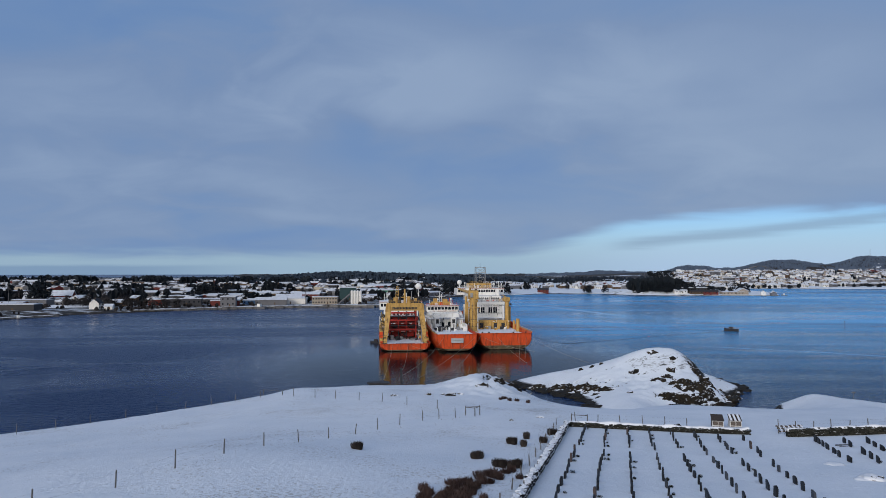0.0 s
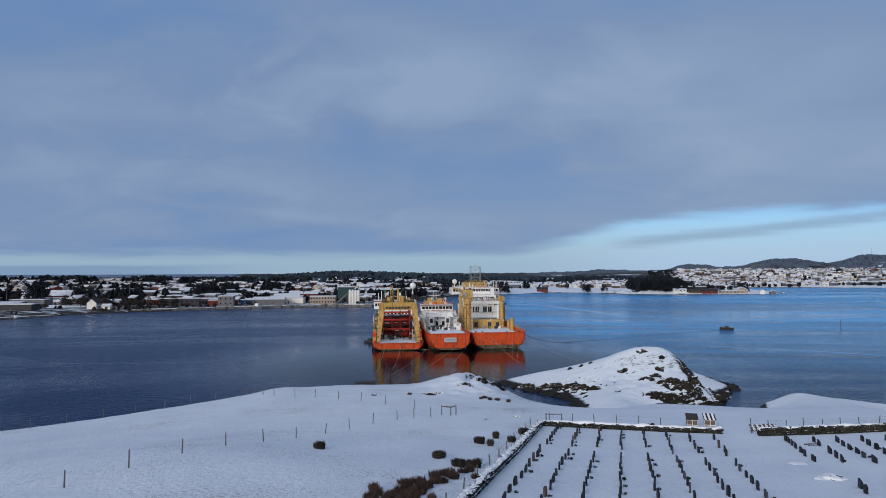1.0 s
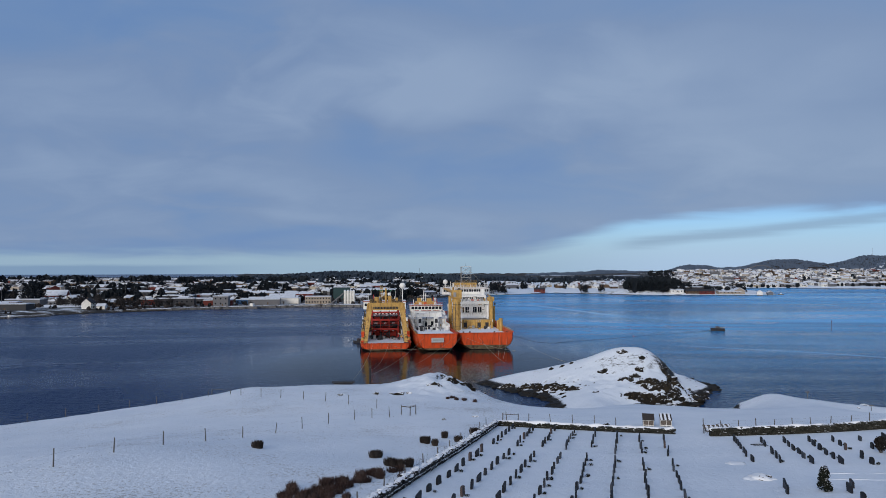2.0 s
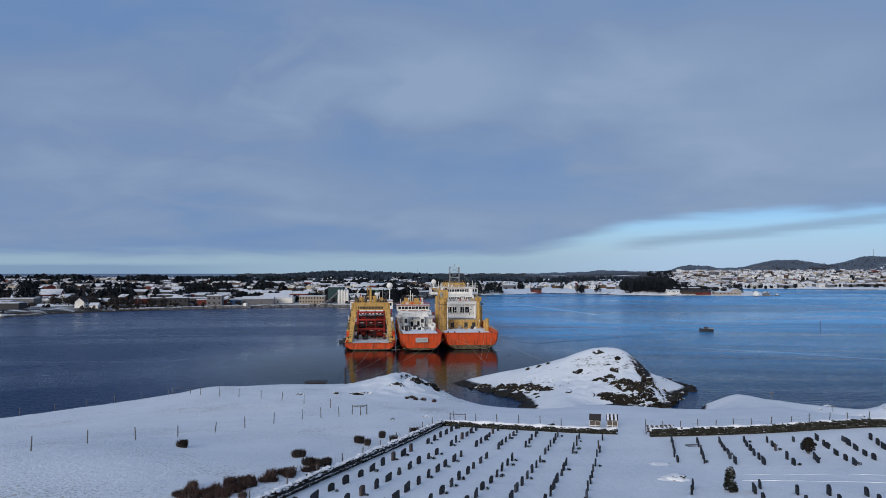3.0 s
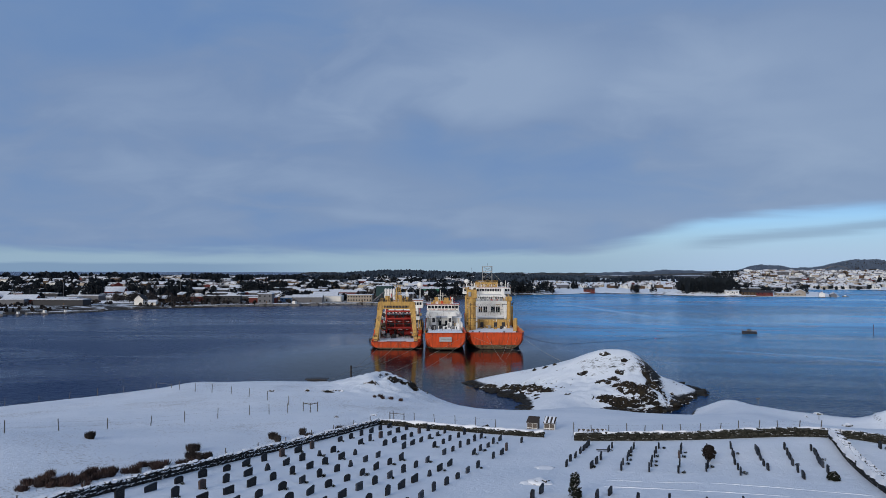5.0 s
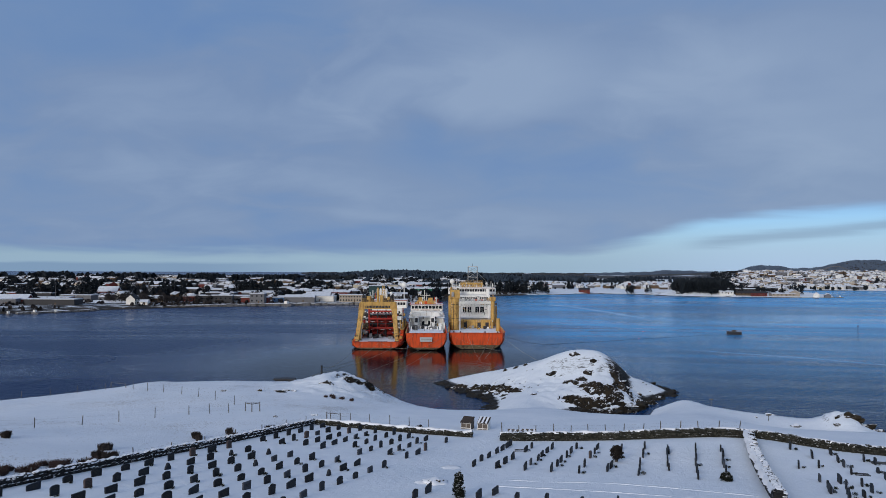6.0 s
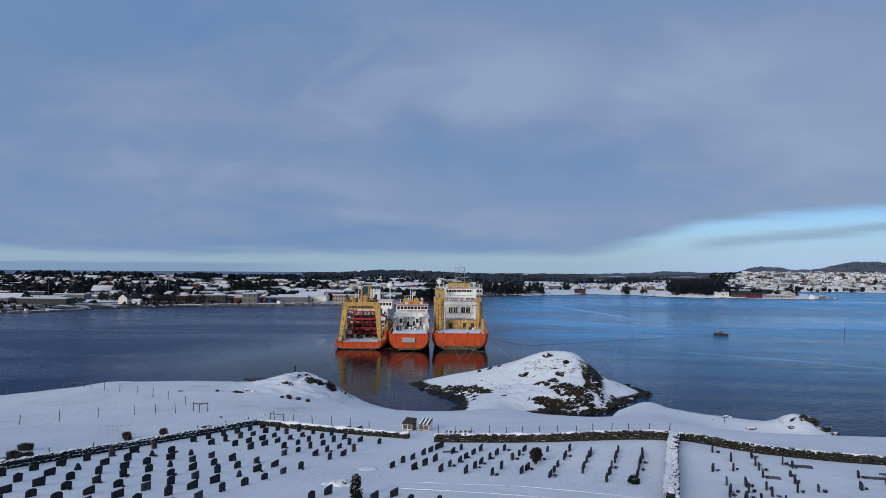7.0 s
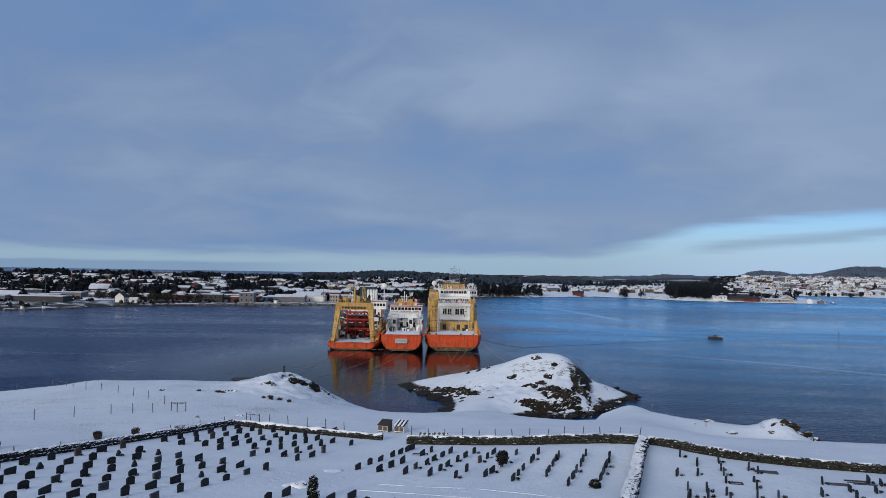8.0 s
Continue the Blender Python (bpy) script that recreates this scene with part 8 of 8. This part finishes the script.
def grove(n, cx, cy, sx, sy, kinds, lo, hi):
    for _ in range(n):
        for _try in range(8):
            x, y = cx + tree_rnd.uniform(-1, 1) * sx, cy + tree_rnd.uniform(-1, 1) * sy
            if y > coast(x) + 5:
                plant(tree_rnd.choice(kinds), x, y, tree_rnd.uniform(lo, hi))
                break


grove(60, 268, 828, 36, 18, (1, 0, 5, 1), 0.68, 0.95)       # wood on the headland
grove(55, 250, 818, 34, 9, (5, 1, 5), 0.45, 0.75)
grove(34, 338, 838, 40, 8, (5, 1, 5), 0.5, 0.7)
grove(60, 42, 842, 42, 30, (0, 1, 2, 5), 0.8, 1.15)        # wood behind the ships
grove(5, 185, 872, 5, 4, (1, 5), 0.75, 0.95)
grove(3, 205, 866, 3, 3, (1, 0), 0.75, 0.9)
grove(6, 116, 968, 7, 6, (5, 1), 0.8, 1.0)
grove(9, -334, 560, 7, 6, (2, 5, 1), 1.0, 1.35)            # tall clump on the western shore
grove(16, -253, 716, 11, 8, (0, 5, 1), 0.9, 1.1)
grove(10, -30, 640, 12, 10, (1, 5), 0.8, 1.0)
grove(7, -48, 760, 5, 8, (2, 1), 0.9, 1.1)
grove(24, -280, 545, 26, 20, (3, 4), 0.6, 1.0)
grove(22, -235, 545, 20, 14, (3, 4), 0.5, 0.9)
grove(30, -395, 640, 60, 50, (0, 1, 3, 5), 0.7, 1.1)
for _ in range(130):
    x = tree_rnd.uniform(-620, 60)
    y = min(coast(x) + 40 + 560 * tree_rnd.random(), 1020 - 60 * tree_rnd.random())
    plant(tree_rnd.choice((0, 1, 2, 3, 4, 5, 3, 5)), x, y, tree_rnd.uniform(0.55, 1.0))
for _ in range(40):
    x = tree_rnd.uniform(60, 420)
    y = coast(x) + 90 + 350 * tree_rnd.random()
    plant(tree_rnd.choice((0, 1, 3, 4, 5)), x, y, tree_rnd.uniform(0.45, 0.85))
for _ in range(30):
    y = 1090 + 900 * tree_rnd.random()
    x = y * tree_rnd.uniform(0.36, 0.78)
    if y > coast(x) + 8:
        plant(tree_rnd.choice((0, 1, 4, 5)), x, y, tree_rnd.uniform(0.6, 1.0))


def forest(name, label, spots, high, seed, mat):
    """A far wood as one mesh: ragged little crowns, several blades each."""
    rnd = random.Random(seed)
    co, faces = [], []
    for x, y in spots:
        z = far_z(x, y) - 0.5
        h = high * rnd.uniform(0.6, 1.15)
        r = h * rnd.uniform(0.30, 0.50)
        for k in range(6):
            a = rnd.uniform(0, math.pi)
            c, s = math.cos(a), math.sin(a)
            z1 = h * rnd.uniform(0.7, 1.0)
            q = r * rnd.uniform(0.7, 1.1)
            ox, oy = x + rnd.uniform(-0.3, 0.3) * r, y + rnd.uniform(-0.3, 0.3) * r
            i = len(co)
            for u, v in ((-0.5, 0.0), (0.5, 0.0), (1.0, 0.42), (0.66, 0.8), (0.1, 1.0), (-0.6, 0.84), (-1.0, 0.4)):
                j = rnd.uniform(0.8, 1.2)
                co.append((ox + c * q * u * j, oy + s * q * u * j, z + z1 * v * (0.9 + 0.1 * j)))
            faces.append(tuple(range(i, i + 7)))
    me = bpy.data.meshes.new(name)
    me.from_pydata(co, [], faces)
    me.materials.append(mat)
    return tagged(new(name, me), label, "forest", kind="stuff")


wood_rnd = random.Random(44)
ridge = []
while len(ridge) < 7000:
    x, y = wood_rnd.uniform(-1100, 170), wood_rnd.uniform(880, 1330)
    if x > 60 and y < 1200:
        continue
    if noise.noise(Vector((x * 0.006, y * 0.012, 0))) + 0.5 * noise.noise(Vector((x * 0.02, y * 0.03, 4))) > (0.25 if y < 1060 else -0.4 if x > -260 else -0.1):
        ridge.append((x, y))
forest("ridge_wood", "dark wooded ridge above the western shore", [p for p in ridge if p[0] > -330], 8.6, 1, RIDGE_PINE)
forest("ridge_wood", "low dark wood on the far western shore", [p for p in ridge if p[0] <= -330], 5.2, 12, RIDGE_PINE)
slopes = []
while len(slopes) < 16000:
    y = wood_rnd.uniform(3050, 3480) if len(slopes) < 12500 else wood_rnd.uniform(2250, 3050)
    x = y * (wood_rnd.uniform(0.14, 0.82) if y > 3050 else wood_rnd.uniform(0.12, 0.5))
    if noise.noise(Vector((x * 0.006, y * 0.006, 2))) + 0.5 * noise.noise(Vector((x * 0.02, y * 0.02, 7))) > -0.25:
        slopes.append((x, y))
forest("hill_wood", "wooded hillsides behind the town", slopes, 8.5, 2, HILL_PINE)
skyline = []
while len(skyline) < 600:
    x = wood_rnd.uniform(-800, -180)
    if noise.noise(Vector((x * 0.016, 3.0, 61))) + 0.6 * noise.noise(Vector((x * 0.06, 5.0, 62))) > 0.08:
        skyline.append((x, wood_rnd.uniform(930, 990)))
forest("skyline_wood", "clumps of dark trees on the western skyline", skyline, 12.0, 9, PINE)
belt = []
while len(belt) < 380:
    y = wood_rnd.uniform(1180, 1420)
    x = y * wood_rnd.uniform(0.06, 0.40)
    if noise.noise(Vector((x * 0.02, y * 0.015, 51))) > 0.02:
        belt.append((x, y))
forest("inland_wood", "dark belt of trees behind the snowy fields", belt, 7.5, 8, RIDGE_PINE)
scrub = []
while len(scrub) < 4200:
    x = wood_rnd.uniform(-640, 60)
    y = coast(x) + 10 + 480 * wood_rnd.random()
    if noise.noise(Vector((x * 0.02, y * 0.02, 11))) > -0.16:
        scrub.append((x, y))
forest("shore_scrub", "leafless brown scrub between the houses", scrub, 3.4, 3, BARE)
groves = []
while len(groves) < 1000:
    x = wood_rnd.uniform(-640, 60)
    y = coast(x) + 40 + 520 * wood_rnd.random()
    if noise.noise(Vector((x * 0.012, y * 0.012, 21))) > 0.12:
        groves.append((x, y))
forest("shore_grove", "dark evergreen groves between the houses", groves, 9.0, 4, PINE)
headland = [(265 + wood_rnd.uniform(-1, 1) * 27, 850 + wood_rnd.uniform(-1, 1) * 22) for _ in range(440)]
forest("headland_wood", "dense dark evergreen wood on the headland", headland, 14.0, 14, PINE)
tail = [(304 + wood_rnd.uniform(-1, 1) * 28, 858 + wood_rnd.uniform(-1, 1) * 12) for _ in range(170)]
forest("headland_wood", "lower dark trees at the edge of the headland wood", tail, 7.0, 15, PINE)
field_trees = []
while len(field_trees) < 650:
    x = wood_rnd.uniform(70, 430)
    y = coast(x) + 120 + 420 * wood_rnd.random()
    if noise.noise(Vector((x * 0.014, y * 0.014, 41))) > 0.0:
        field_trees.append((x, y))
forest("field_trees", "dark hedges and trees between snowy fields", field_trees, 4.2, 6, PINE)
town_trees = []
while len(town_trees) < 3400:
    y = 1080 + 1150 * wood_rnd.random()
    x = y * wood_rnd.uniform(0.30, 0.84)
    if y > coast(x) + 6 and noise.noise(Vector((x * 0.012, y * 0.012, 31))) > -0.1:
        town_trees.append((x, y))
forest("town_trees", "dark trees among the town houses", town_trees, 6.0, 5, PINE)


def arch_bridge(x, y, span, rise, turn):
    b = thing("arch_bridge", "slender pale steel arch bridge beyond the town", "bridge", pose(x, y, far_z(x, y) + 4, 0, 0, turn))
    for oy in (-4, 4):
        bm = bmesh.new()
        last = None
        for k in range(21):
            f = k / 20
            p = ((f - 0.5) * span, oy, rise * 4 * f * (1 - f))
            if last:
                tube(bm, last, p, 0.9, n=6)
            last = p
        part("arch", bm, WALLS["grey"], b)
    bm = bmesh.new()
    box(bm, -span * 0.75, span * 0.75, -5, 5, rise * 0.3, rise * 0.3 + 1.4)
    part("deck", bm, WALLS["grey"], b)
    for k in range(1, 10):
        f = k / 10
        if 4 * f * (1 - f) > 0.4:
            bm = bmesh.new()
            tube(bm, ((f - 0.5) * span, -4, rise * 0.3), ((f - 0.5) * span, -4, rise * 4 * f * (1 - f)), 0.25, n=4)
            part("hanger", bm, WALLS["grey"], b)


arch_bridge(1070, 2300, 122, 24, 10)
for x, y, h in ((2125, 3380, 46), (-40, 1200, 16)):
    m = thing("radio_mast", "thin radio mast on the hilltop", "mast", pose(x, y, far_z(x, y)))
    bm = bmesh.new()
    tube(bm, (0, 0, -2), (0, 0, h), h * 0.02, h * 0.01, 5)
    part("shaft", bm, WALLS["grey"], m)
# small craft and floating jetties along the western shore
for x, y, t, n in ((-302, 412, 70, 9), (-294, 418, 60, 7), (-312, 408, 80, 10), (-276, 440, 50, 7), (-284, 430, 75, 8), (-330, 405, 70, 9), (-345, 404, 85, 8), (-150, 553, 70, 12), (408, 812, 60, 7), (372, 788, 85, 6)):
    small_boat(x, y, t, n, "small motor boat lying by the far shore", True, WALLS["grey"])
